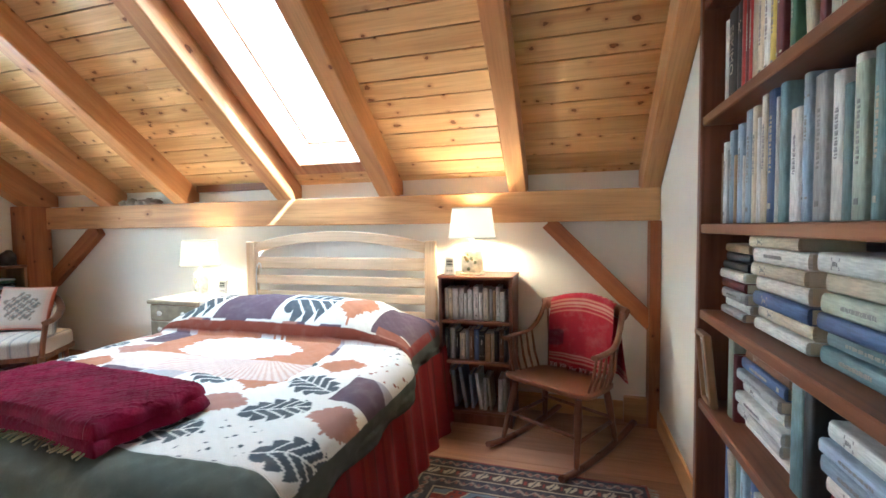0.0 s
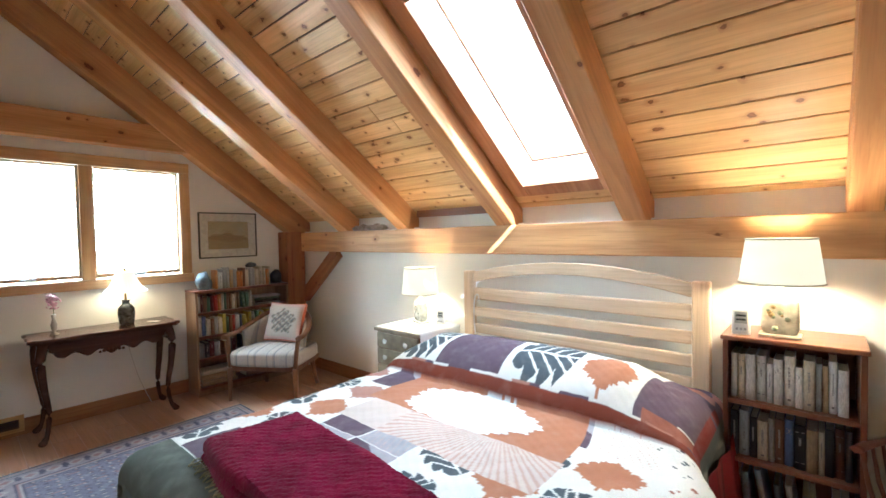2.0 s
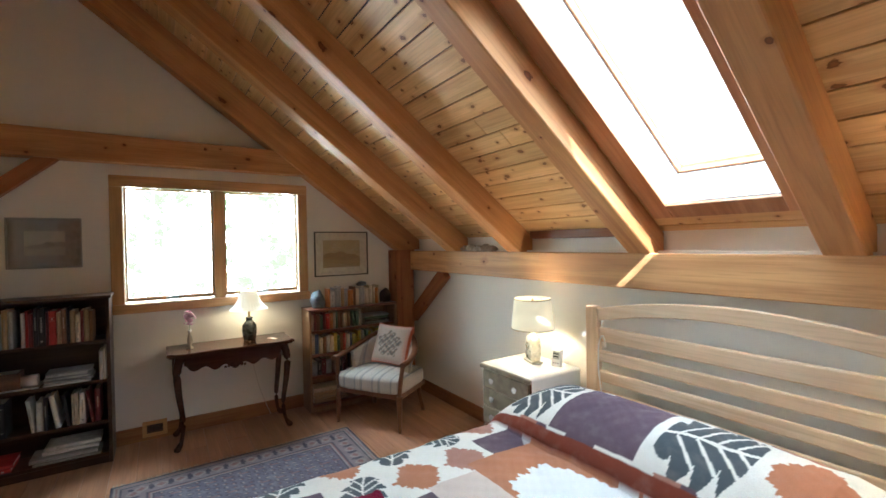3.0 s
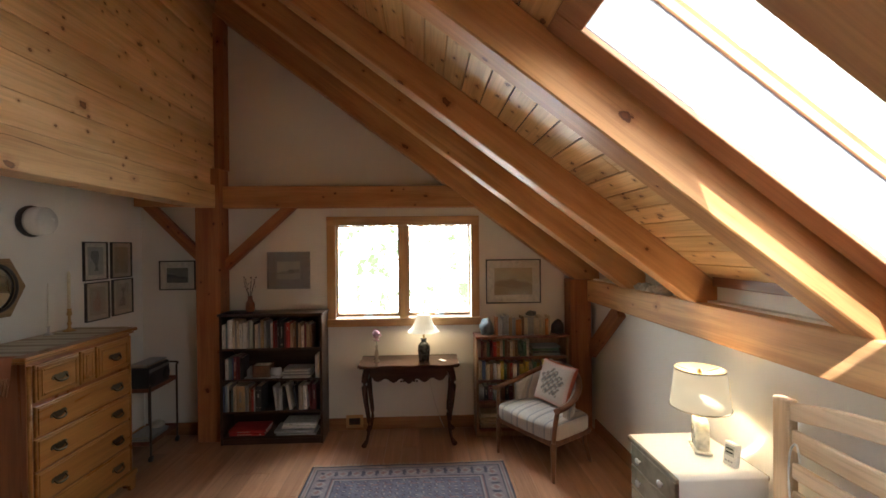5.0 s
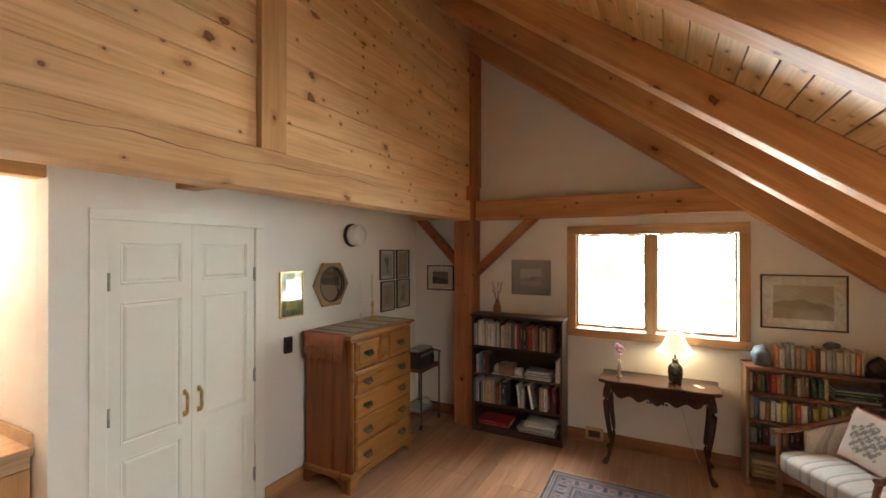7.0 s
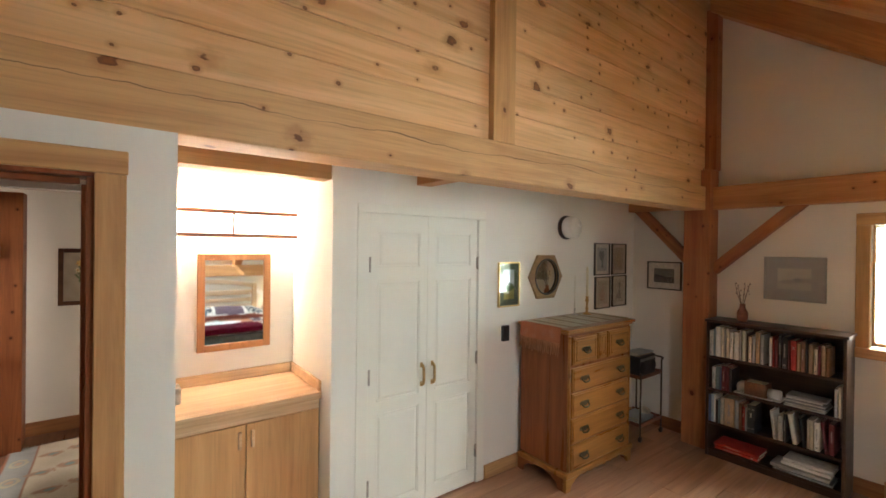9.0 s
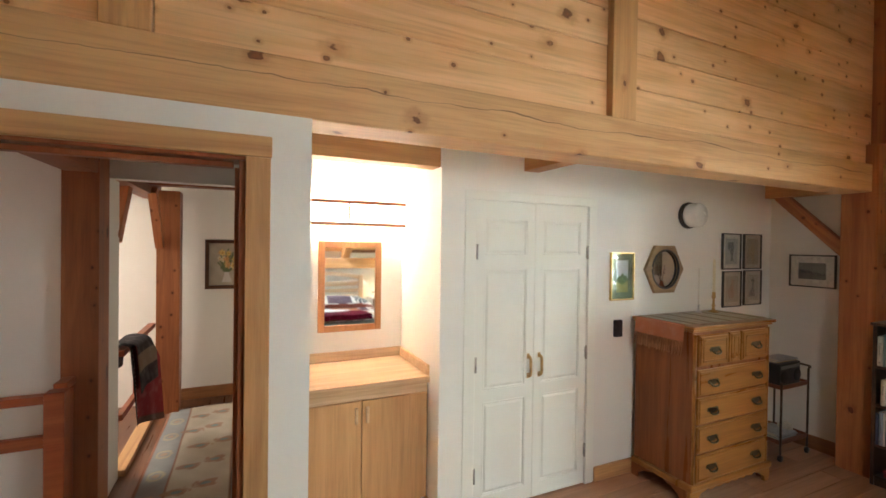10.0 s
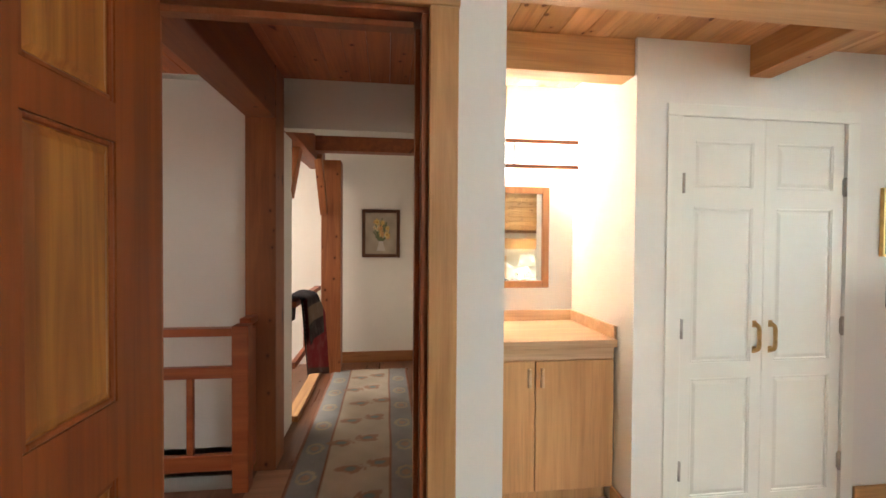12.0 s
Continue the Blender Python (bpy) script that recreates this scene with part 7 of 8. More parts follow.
t = thing("paper_slip", pose(-4.60, 1.58, 0.7525, 0, 0, 35), "small pale paper slip on the table", "paper")
part("sheet_of_paper", box(-0.045, 0.045, -0.02, 0.02, 0, 0.002), PAPER, t)


def floor_vent(m, label):
    t = thing("wall_register", m, label, "vent")
    part("frame", box(-0.085, 0.085, -0.028, -0.0185, 0.03, 0.155, 0.003), TRIM_X, t)
    part("opening", box(-0.055, 0.055, -0.030, -0.0285, 0.06, 0.125, 0.001), BLACK_FRAME, t)
    for i in range(4):
        part("slat", box(-0.053, 0.053, -0.034, -0.0305, 0.068 + i * 0.014, 0.072 + i * 0.014), DARK_FRAME, t)


floor_vent(pose(WEST, 0.705, 0, 0, 0, 90), "dark register in a wooden plate on the baseboard")
floor_vent(pose(-3.10, NORTH, 0, 0, 0, 0), "dark register beside the nightstand")

# ---------------------------------------------------------------- armchair with a cushion
CHAIR_W = wood("armchair_wood", (0.12, 0.052, 0.028), (0.21, 0.10, 0.052), "Z", 0.0, 0.34, 0.1)
SEAT_CLOTH = stripes("striped_upholstery", [(0.0, (0.52, 0.50, 0.47)), (0.30, (0.36, 0.37, 0.38)), (0.38, (0.56, 0.53, 0.49)), (0.62, (0.42, 0.40, 0.37)), (0.70, (0.30, 0.32, 0.34)), (0.76, (0.55, 0.52, 0.48))], "X", 0.16)


def soft_box(w, d, h, power=5.0, cuts=9, crown=0.0):
    """A padded block: rounded all over, crowned on top; base at z=0."""
    bm = bmesh.new()
    bmesh.ops.create_cube(bm, size=2.0)
    bmesh.ops.subdivide_edges(bm, edges=bm.edges[:], cuts=cuts, use_grid_fill=True)
    for v_ in bm.verts:
        p = v_.co
        n_ = (abs(p.x) ** power + abs(p.y) ** power + abs(p.z) ** power) ** (1 / power)
        q = p / n_
        z = q.z * h / 2 + h / 2
        if q.z > 0:
            z += crown * (1 - q.x * q.x) * (1 - q.y * q.y)
        v_.co = Vector((q.x * w / 2, q.y * d / 2, z))
    for f in bm.faces:
        f.smooth = True
    return bm


def armchair(m):
    """Faces -y."""
    t = thing("armchair", m, "low wooden armchair with pale striped upholstery", "armchair")
    st = soft_box(0.60, 0.58, 0.14, 7.0, 9, 0.02)
    bmesh.ops.translate(st, verts=st.verts[:], vec=(0, -0.01, 0.30))
    part("seat", st, SEAT_CLOTH, t)
    part("seat_rail", box(-0.29, 0.29, -0.275, 0.26, 0.27, 0.318, 0.006), CHAIR_W, t)
    for sx in (-1, 1):
        lg = tube(curve_pts([(sx * 0.275, -0.265, 0.30), (sx * 0.278, -0.27, 0.15), (sx * 0.28, -0.275, 0.0)], 8), [0.024, 0.024, 0.022, 0.021, 0.019, 0.018, 0.016, 0.015, 0.014], 10)
        part("front_leg", lg, CHAIR_W, t)
        lg = tube(curve_pts([(sx * 0.22, 0.25, 0.32), (sx * 0.23, 0.28, 0.15), (sx * 0.24, 0.33, 0.0)], 8), 0.018, 10)
        part("back_leg", lg, CHAIR_W, t)
        post = tube(curve_pts([(sx * 0.275, -0.262, 0.30), (sx * 0.285, -0.262, 0.40), (sx * 0.295, -0.25, 0.50), (sx * 0.30, -0.235, 0.565)], 10), 0.018, 10)
        part("arm_post", post, CHAIR_W, t)
    rail = []
    for i in range(33):
        a_ = math.pi * i / 32
        x, y = 0.315 * math.cos(a_), -0.28 + 0.62 * math.sin(a_) ** 0.75
        rail.append((x, y, 0.565 + 0.19 * math.sin(a_) ** 1.6))
    part("arm_rail", tube(rail, 0.026, 10, None, 0.75), CHAIR_W, t)
    back = bmesh.new()
    rows, cols = 10, 28
    grid = []
    for side in (0.0, 0.05):
        g = []
        for j in range(rows):
            f = j / (rows - 1)
            ln = []
            for i in range(cols):
                a_ = math.pi * (0.10 + 0.80 * i / (cols - 1))
                ztop = 0.548 + 0.19 * math.sin(a_) ** 1.6
                r_ = 0.300 - 0.02 * (1 - f) - side * (0.6 + 0.4 * math.sin(math.pi * f))
                x, y = r_ * math.cos(a_), -0.28 + (0.605 - 0.03 * (1 - f) - side * (0.6 + 0.4 * math.sin(math.pi * f))) * math.sin(a_) ** 0.75
                ln.append(back.verts.new((x, y, 0.36 + (ztop - 0.36) * f)))
            g.append(ln)
        grid.append(g)
    for g, fl_ in ((grid[0], False), (grid[1], True)):
        for j in range(rows - 1):
            for i in range(cols - 1):
                q = (g[j][i], g[j][i + 1], g[j + 1][i + 1], g[j + 1][i])
                back.faces.new(q if fl_ else q[::-1]).smooth = True
    a_, b_ = grid
    for j in range(rows - 1):
        for i in (0, cols - 1):
            back.faces.new((a_[j][i], b_[j][i], b_[j + 1][i], a_[j + 1][i]))
    for i in range(cols - 1):
        for j in (0, rows - 1):
            back.faces.new((a_[j][i], b_[j][i], b_[j][i + 1], a_[j][i + 1]))
    bmesh.ops.recalc_face_normals(back, faces=back.faces[:])
    part("backrest", back, SEAT_CLOTH, t)
    return t


CHAIR_M = pose(-4.165, 2.425, 0, 0, 0, 33) @ Matrix.Diagonal((1.11, 0.86, 1.0, 1))
armchair(CHAIR_M)


def cushion_colours(u, v):
    c = np.tile(np.array((0.60, 0.46, 0.42)), (len(u), 1))
    inner = np.maximum(np.abs(u), np.abs(v)) < 0.80
    paint(c, inner, (0.52, 0.46, 0.41))
    r = np.hypot(u, v * 1.05)
    a = np.arctan2(v, u)
    body = r < 0.64 + 0.08 * np.sin(5 * a) + 0.05 * np.sin(12 * a)
    paint(c, body, (0.17, 0.165, 0.155))
    paint(c, body & (wave(u, v, 14.0, 1.0) > 0.12), (0.44, 0.41, 0.37))
    paint(c, body & (wave(u, v, 22.0, 4.0) > 0.35), (0.36, 0.26, 0.21))
    paint(c, np.maximum(np.abs(u), np.abs(v)) > 0.95, (0.50, 0.13, 0.07))
    return c


def cushion():
    t = thing("cushion", CHAIR_M @ pose(0.03, 0.06, 0.462, -20, 1, -6) @ Matrix.Diagonal((0.90, 1.0, 0.94, 1)), "square cushion with a dark floral figure and rust edge", "cushion")
    n = 60
    u, v_ = np.meshgrid(np.linspace(-1, 1, n), np.linspace(-1, 1, n))
    u, v_ = u.ravel(), v_.ravel()
    puff = 0.065 * np.power(np.clip((1 - u ** 4) * (1 - v_ ** 4), 0, 1), 0.5)
    s_ = 0.20 * (1 - 0.05 * (1 - u * u) * np.abs(v_) ** 3 - 0.0)
    fx, fz = u * 0.20 * (1 - 0.06 * (1 - v_ * v_)), 0.20 + v_ * 0.20 * (1 - 0.06 * (1 - u * u))
    sheet("cushion_front", np.stack([fx, -puff, fz], 1), n, n, cushion_colours(u, v_), PRINT, t)
    sheet("cushion_back", np.stack([fx, puff, fz], 1), n, n, np.tile(np.array((0.50, 0.13, 0.07)), (n * n, 1)), PRINT, t, "rust cloth back")


cushion()

# ---------------------------------------------------------------- rocking chair with a red blanket
ROCK_W = wood("rocker_wood", (0.15, 0.06, 0.035), (0.20, 0.085, 0.05), "Z", 0.0, 0.3, 0.1)
ROCK_S = wood("rocker_seat_wood", (0.19, 0.075, 0.037), (0.225, 0.092, 0.045), "Y", 0.0, 0.4, 0.05)
RM = pose(0.055, 2.66, 0, 0, 0, -31) @ Matrix.Diagonal((1.0, 0.98, 0.875, 1))


def rocking_chair(m):
    """Faces -y."""
    t = thing("rocking_chair", m, "reddish brown wooden rocking chair with spindle arms", "chair")
    seat = soft_box(0.52, 0.46, 0.045, 5.0, 11)
    for v_ in seat.verts:
        x, y = v_.co.x / 0.26, v_.co.y / 0.23
        v_.co.x *= 1 + 0.06 * (-y)
        v_.co.z += 0.40 + 0.02 * max(-y, 0) ** 3 - 0.012 * (1 - x * x) * (1 - y * y) - 0.015 * y
    part("seat", seat, ROCK_S, t)
    for sx in (-1, 1):
        pts = [(sx * 0.235, -0.37 + 0.82 * i / 20, 0.012 + 0.165 * (abs(i / 20 - 0.42) ** 2.0) + (0.02 * max(0, i / 20 - 0.8))) for i in range(21)]
        part("rocker", tube(pts, 0.020, 8, None, 0.95), ROCK_W, t)
        for fy, sy, nm in ((-0.23, -0.15, "front_leg"), (0.20, 0.15, "back_leg")):
            lg = tube(curve_pts([(sx * 0.20, sy, 0.405), (sx * 0.218, (sy + fy) / 2, 0.22), (sx * 0.235, fy, 0.035)], 10), [0.017, 0.019, 0.021, 0.022, 0.021, 0.020, 0.018, 0.017, 0.016, 0.015, 0.014], 10)
            part(nm, lg, ROCK_W, t)
        part("side_stretcher", tube([(sx * 0.222, -0.205, 0.17), (sx * 0.222, 0.185, 0.17)], [0.011, 0.011], 8), ROCK_W, t)
        arm = curve_pts([(sx * 0.285, -0.15, 0.675), (sx * 0.292, -0.05, 0.678), (sx * 0.280, 0.09, 0.690), (sx * 0.265, 0.18, 0.765), (sx * 0.255, 0.235, 0.885)], 18)
        part("arm", tube(arm, [0.020] * 6 + [0.017] * 13, 10, None, 0.7), ROCK_W, t)
        for k in range(5):
            f = k / 4
            y0, y1 = -0.12 + 0.25 * f, -0.12 + 0.24 * f
            zt = 0.672 + 0.03 * f
            part("spindle", tube([(sx * 0.235, y0, 0.43), (sx * 0.262, (y0 + y1) / 2, 0.53), (sx * 0.283, y1, zt)], [0.007, 0.009, 0.006], 8), ROCK_W, t)
    for y, z in ((-0.20, 0.20), (0.17, 0.20)):
        part("cross_stretcher", tube([(-0.222, y, z), (0.222, y, z)], 0.011, 8), ROCK_W, t)
    crest = []
    for i in range(21):
        u = -1 + i / 10
        crest.append((u * 0.27, 0.275 - 0.03 * u * u, 0.905 - 0.045 * u * u))
    part("crest_rail", tube(crest, 0.030, 10, None, 1.5), ROCK_W, t)
    for k in range(7):
        u = -1 + k / 3
        part("back_spindle", tube([(u * 0.20, 0.19, 0.42), (u * 0.225, 0.235, 0.65), (u * 0.245, 0.272 - 0.03 * u * u, 0.89)], [0.008, 0.010, 0.007], 8), ROCK_W, t)
    return t


rocking_chair(RM)


def red_blanket():
    t = thing("red_blanket", RM @ pose(0, 0, 0.43), "red woven blanket draped over the rocking chair", "blanket")
    n, k = 60, 120
    u, s_ = np.meshgrid(np.linspace(-1, 1, n), np.linspace(0, 1, k))
    u, s_ = u.ravel(), s_.ravel()
    front, over, rear = 0.475, 0.12, 0.55
    L = s_ * (front + over + rear)
    y, z = np.empty_like(L), np.empty_like(L)
    m1, m3 = L < front, L >= front + over
    f = L / front
    y[m1] = (0.165 + 0.068 * f)[m1]
    z[m1] = (0.04 + 0.45 * f)[m1]
    a = np.clip((L - front) / over, 0, 1) * math.pi
    mid = ~m1 & ~m3
    y[mid] = (0.278 - 0.045 * np.cos(a))[mid]
    z[mid] = (0.49 + 0.05 * np.sin(a))[mid]
    g = (L - front - over) / rear
    y[m3] = (0.323 + 0.05 * g)[m3]
    z[m3] = (0.49 - 0.50 * g)[m3]
    z = z - 0.045 * u * u * np.clip(s_ * 3, 0, 1)
    y = y - 0.03 * u * u * np.clip(s_ * 3, 0, 1) + 0.010 * np.sin(u * 9 + 3 * s_) * (0.4 + m3)
    x = 0.015 + u * (0.195 + 0.012 * np.sin(5 * s_)) + 0.05 * g * m3
    c = np.tile(np.array((0.30, 0.014, 0.03)), (len(u), 1))
    e = np.abs(L - (front - 0.02))
    for a0, a1, col in ((0.0, 0.008, (0.46, 0.24, 0.18)), (0.022, 0.027, (0.46, 0.24, 0.18)), (0.05, 0.054, (0.42, 0.16, 0.13))):
        paint(c, (e > a0) & (e < a1) & (L < front + over), col)
    zig = np.abs((u * 6) % 1 - 0.5) * 0.05
    paint(c, np.abs(L - front - 0.055 - zig) < 0.010, (0.60, 0.48, 0.38))
    for a0 in (0.03, 0.055, 0.075):
        paint(c, np.abs(L - a0) < 0.006, (0.50, 0.26, 0.20))
        paint(c, np.abs(front + over + rear - L - a0) < 0.006, (0.50, 0.26, 0.20))
    paint(c, (u < -0.55) & (L > 0.14) & (L < 0.26) & (np.hypot((u + 0.85) * 1.4, (L - 0.2) * 8) < 0.55), (0.14, 0.012, 0.03))
    sheet("blanket_cloth", np.stack([x, y, z], 1), k, n, c, QUILT, t)
    fr = bmesh.new()
    rnd = random.Random(4)
    for i in range(46):
        x0 = -0.175 + i * 0.0083
        tube([(x0, 0.168, 0.042), (x0 + rnd.uniform(-0.006, 0.006), 0.160, 0.015)], 0.0025, 4, fr)
    tagged(part("fringe", fr, cloth("red_fringe", (0.30, 0.03, 0.035)), t), kind="stuff")


red_blanket()

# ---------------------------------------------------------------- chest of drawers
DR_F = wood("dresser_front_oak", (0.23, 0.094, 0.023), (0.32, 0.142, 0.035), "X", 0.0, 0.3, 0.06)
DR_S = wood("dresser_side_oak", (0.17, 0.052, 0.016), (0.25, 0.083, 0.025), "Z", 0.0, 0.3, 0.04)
HANDLE = plain("dark_bronze", (0.10, 0.085, 0.06), 0.35, 1.0)
# local x runs to the reader's right, front faces -y
d = thing("chest_of_drawers", pose(-3.475, -0.85, 0, 0, 0, 180), "golden oak chest of drawers with bronze handles", "chest of drawers")
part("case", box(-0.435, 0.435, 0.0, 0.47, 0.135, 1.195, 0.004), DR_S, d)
part("top", box(-0.475, 0.475, -0.035, 0.475, 1.2135, 1.238, 0.007), DR_F, d)
part("top_moulding", box(-0.455, 0.455, -0.018, 0.473, 1.1955, 1.213, 0.006), DR_F, d)
part("base_moulding", box(-0.465, 0.465, -0.030, 0.472, 0.105, 0.150, 0.010), DR_F, d)
for sx in (-1, 1):
    ft = [(sx * 0.455, 0.104), (sx * 0.26, 0.104), (sx * 0.29, 0.085), (sx * 0.33, 0.08), (sx * 0.36, 0.055), (sx * 0.39, 0.045), (sx * 0.40, 0.0), (sx * 0.455, 0.0)]
    part("bracket_foot", prism(ft, -0.016, 0.010, "Y", 0.002), DR_F, d)
    fs = [(-0.016, 0.104), (0.17, 0.104), (0.14, 0.085), (0.10, 0.08), (0.07, 0.055), (0.05, 0.045), (0.04, 0.0), (-0.016, 0.0)]
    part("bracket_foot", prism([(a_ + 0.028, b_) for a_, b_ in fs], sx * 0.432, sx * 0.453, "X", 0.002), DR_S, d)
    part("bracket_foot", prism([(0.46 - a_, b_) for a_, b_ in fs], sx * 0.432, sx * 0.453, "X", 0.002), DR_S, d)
part("scalloped_apron", prism([(-0.258, 0.104)] + [(x_ / 20 * 0.258, 0.088 + 0.008 * math.cos(x_ * 0.9)) for x_ in range(-20, 21, 2)] + [(0.258, 0.104)], -0.014, 0.002, "Y"), DR_F, d)


def bail(parent, x, z):
    """A batwing plate with two posts and a hanging bail."""
    half = [(0.0, 0.024), (0.016, 0.018), (0.030, 0.024), (0.050, 0.020), (0.062, 0.006), (0.054, -0.008), (0.034, -0.010), (0.016, -0.020), (0.0, -0.016)]
    wing = [(x + a, z + b) for a, b in half] + [(x - a, z + b) for a, b in half[-2:0:-1]]
    part("back_plate", prism(wing, -0.0288, -0.0262, "Y", 0.0006), HANDLE, parent, "dark bronze batwing plate")
    part("handle", tube(curve_pts([(x - 0.042, -0.030, z + 0.006), (x - 0.036, -0.046, z - 0.014), (x, -0.050, z - 0.022), (x + 0.036, -0.046, z - 0.014), (x + 0.042, -0.030, z + 0.006)], 16), [0.0045, 0.0045, 0.0045, 0.005, 0.0055, 0.006, 0.0065, 0.007, 0.007, 0.007, 0.0065, 0.006, 0.0055, 0.005, 0.0045, 0.0045, 0.0045], 8), HANDLE, parent, "dark bronze bail handle")


def drawer(x0, x1, z0, z1, handles, panel=False):
    b_ = box(x0, x1, -0.018, -0.001, z0, z1, 0.006)
    dr = part("drawer", b_, DR_F, d)
    part("drawer_face", box(x0 + 0.012, x1 - 0.012, -0.026, -0.0182, z0 + 0.012, z1 - 0.012, 0.004), DR_F, dr)
    if panel:
        rim = bmesh.new()
        for q in ((x0 + 0.03, x0 + 0.045, z0 + 0.03, z1 - 0.03), (x1 - 0.045, x1 - 0.03, z0 + 0.03, z1 - 0.03), (x0 + 0.045, x1 - 0.045, z0 + 0.03, z0 + 0.045), (x0 + 0.045, x1 - 0.045, z1 - 0.045, z1 - 0.03)):
            box(q[0], q[1], -0.032, -0.0262, q[2], q[3], 0.003, rim)
        part("moulding", rim, DR_F, dr)
    for hx in handles:
        bail(dr, hx, (z0 + z1) / 2)


zs = [0.155, 0.357, 0.556, 0.752, 0.945]
for z0, z1 in zip(zs, zs[1:]):
    drawer(-0.395, 0.395, z0, z1 - 0.012, (-0.25, 0.25))
drawer(-0.395, -0.075, 0.957, 1.175, (-0.235,), True)
drawer(0.075, 0.395, 0.957, 1.175, (0.235,), True)
drawer(-0.062, 0.062, 0.957, 1.175, (), True)
for sx in (-1, 1):
    part("corner_column", tube([(sx * 0.418, -0.004, 0.15), (sx * 0.418, -0.004, 1.18)], 0.012, 10), DR_F, d)

# striped runner on the chest, its rust ends hanging over
RUN = patterned("runner_weave", weave=240.0, strength=0.5)


def dresser_runner():
    t = thing("striped_runner", pose(-3.475, -0.85, 1.2385, 0, 0, 180), "grey striped runner with rust fringed ends", "cloth")
    n, k = 130, 60
    s_, v_ = np.meshgrid(np.linspace(-0.59, 0.475, n), np.linspace(0.03, 0.43, k))
    s_, v_ = s_.ravel(), v_.ravel()
    edge = 0.477
    over = np.maximum(-edge - s_, 0)
    x = np.maximum(s_, -edge) - 0.006 * np.clip(over * 20, 0, 1) - 0.10 * over + 0.004 * np.sin(v_ * 40) * np.clip(over * 8, 0, 1)
    z = 0.004 - over + 0.0008 * np.sin(60 * s_)
    c = np.tile(np.array((0.54, 0.49, 0.38)), (len(s_), 1))
    q = (s_ / 0.19) % 1
    paint(c, (q > 0.15) & (q < 0.30), (0.34, 0.31, 0.23))
    paint(c, q < 0.05, (0.10, 0.09, 0.07))
    paint(c, (q > 0.10) & (q < 0.13), (0.22, 0.12, 0.08))
    paint(c, (q > 0.62) & (q < 0.66), (0.17, 0.15, 0.11))
    paint(c, s_ < -0.44, (0.40, 0.15, 0.075))
    sheet("runner_cloth", np.stack([x, v_, z], 1), k, n, c, RUN, t)
    fr = bmesh.new()
    rnd = random.Random(3)
    for i in range(60):
        y = 0.032 + i * 0.0067
        tube([(-0.494, y, -0.108), (-0.507 + rnd.uniform(-0.004, 0.004), y + rnd.uniform(-0.006, 0.006), -0.20 + rnd.uniform(-0.012, 0.012))], 0.002, 4, fr)
    tagged(part("fringe", fr, cloth("rust_fringe", (0.42, 0.20, 0.10)), t, "rust coloured fringe"), kind="stuff")


dresser_runner()
t = thing("candlestick", pose(-3.79, -1.20, 1.243), "brass candlestick with a tall cream candle", "candlestick")
part("stick", lathe([(0.0, 0.0), (0.040, 0.0), (0.040, 0.006), (0.014, 0.018), (0.009, 0.04), (0.016, 0.055), (0.009, 0.07), (0.009, 0.11), (0.017, 0.125), (0.012, 0.15), (0.015, 0.165), (0.0, 0.165)], 18), BRASS, t)
part("candle", lathe([(0.011, 0.1655), (0.010, 0.42), (0.004, 0.44), (0.0, 0.442)], 12), plain("cream_wax", (0.72, 0.66, 0.48), 0.4, vary=0.04), t)
t = thing("candlestick", pose(-3.66, -1.24, 1.243), "glass candlestick with a slim white candle", "candlestick")
part("stick", lathe([(0.0, 0.0), (0.03, 0.0), (0.03, 0.005), (0.008, 0.015), (0.006, 0.05), (0.011, 0.06), (0.0, 0.06)], 14), plain("clear_acrylic", (0.6, 0.6, 0.58), 0.15), t)
part("candle", lathe([(0.006, 0.061), (0.005, 0.36), (0.0, 0.37)], 10), plain("white_wax", (0.75, 0.73, 0.66), 0.4, vary=0.03), t)

t = thing("black_wall_switch", pose(-2.875, CLOSET_Y, 1.145, 0, 0, 180), "small black box mounted on the wall", "switch")
part("case", box(-0.035, 0.035, -0.03, -0.001, -0.065, 0.065, 0.005), BLACK_FRAME, t)
part("rocker", box(-0.015, 0.015, -0.036, -0.0302, -0.03, 0.03, 0.003), BLACK_FRAME, t)

# six-sided mirror
t = thing("hexagonal_mirror", pose(-3.375, CLOSET_Y, 1.595, 0, 0, 180), "round mirror in a six-sided wooden frame", "mirror")
HEX_W = wood("hex_frame_wood", (0.20, 0.13, 0.065), (0.34, 0.23, 0.12), "X", 0.0, 0.35)
hexm = bmesh.new()
R_, ri, seg = 0.222, 0.155, 48


def hex_at(a_):
    k_ = (a_ + math.pi / 6) % (math.pi / 3) - math.pi / 6
    return R_ * math.cos(math.pi / 6) / math.cos(k_)


rings = []
for dd, y_ in ((1, -0.001), (1, -0.026), (0, -0.034), (0, -0.012)):
    ln = []
    for j in range(seg):
        a_ = 2 * math.pi * j / seg
        r_ = hex_at(a_ + math.pi / 6 - math.pi / 6 + math.pi / 2) if dd else ri
        ln.append(hexm.verts.new((r_ * math.cos(a_), y_, r_ * math.sin(a_))))
    rings.append(ln)
for a_, b_ in zip(rings, rings[1:]):
    for j in range(seg):
        hexm.faces.new((a_[j], a_[(j + 1) % seg], b_[(j + 1) % seg], b_[j]))
bmesh.ops.recalc_face_normals(hexm, faces=hexm.faces[:])
part("frame", hexm, HEX_W, t)
rim = tube([(ri * math.cos(2 * math.pi * j / 48), -0.030, ri * math.sin(2 * math.pi * j / 48)) for j in range(49)], 0.009, 8)
part("inner_rim", rim, BLACK_FRAME, t, "black inner rim")
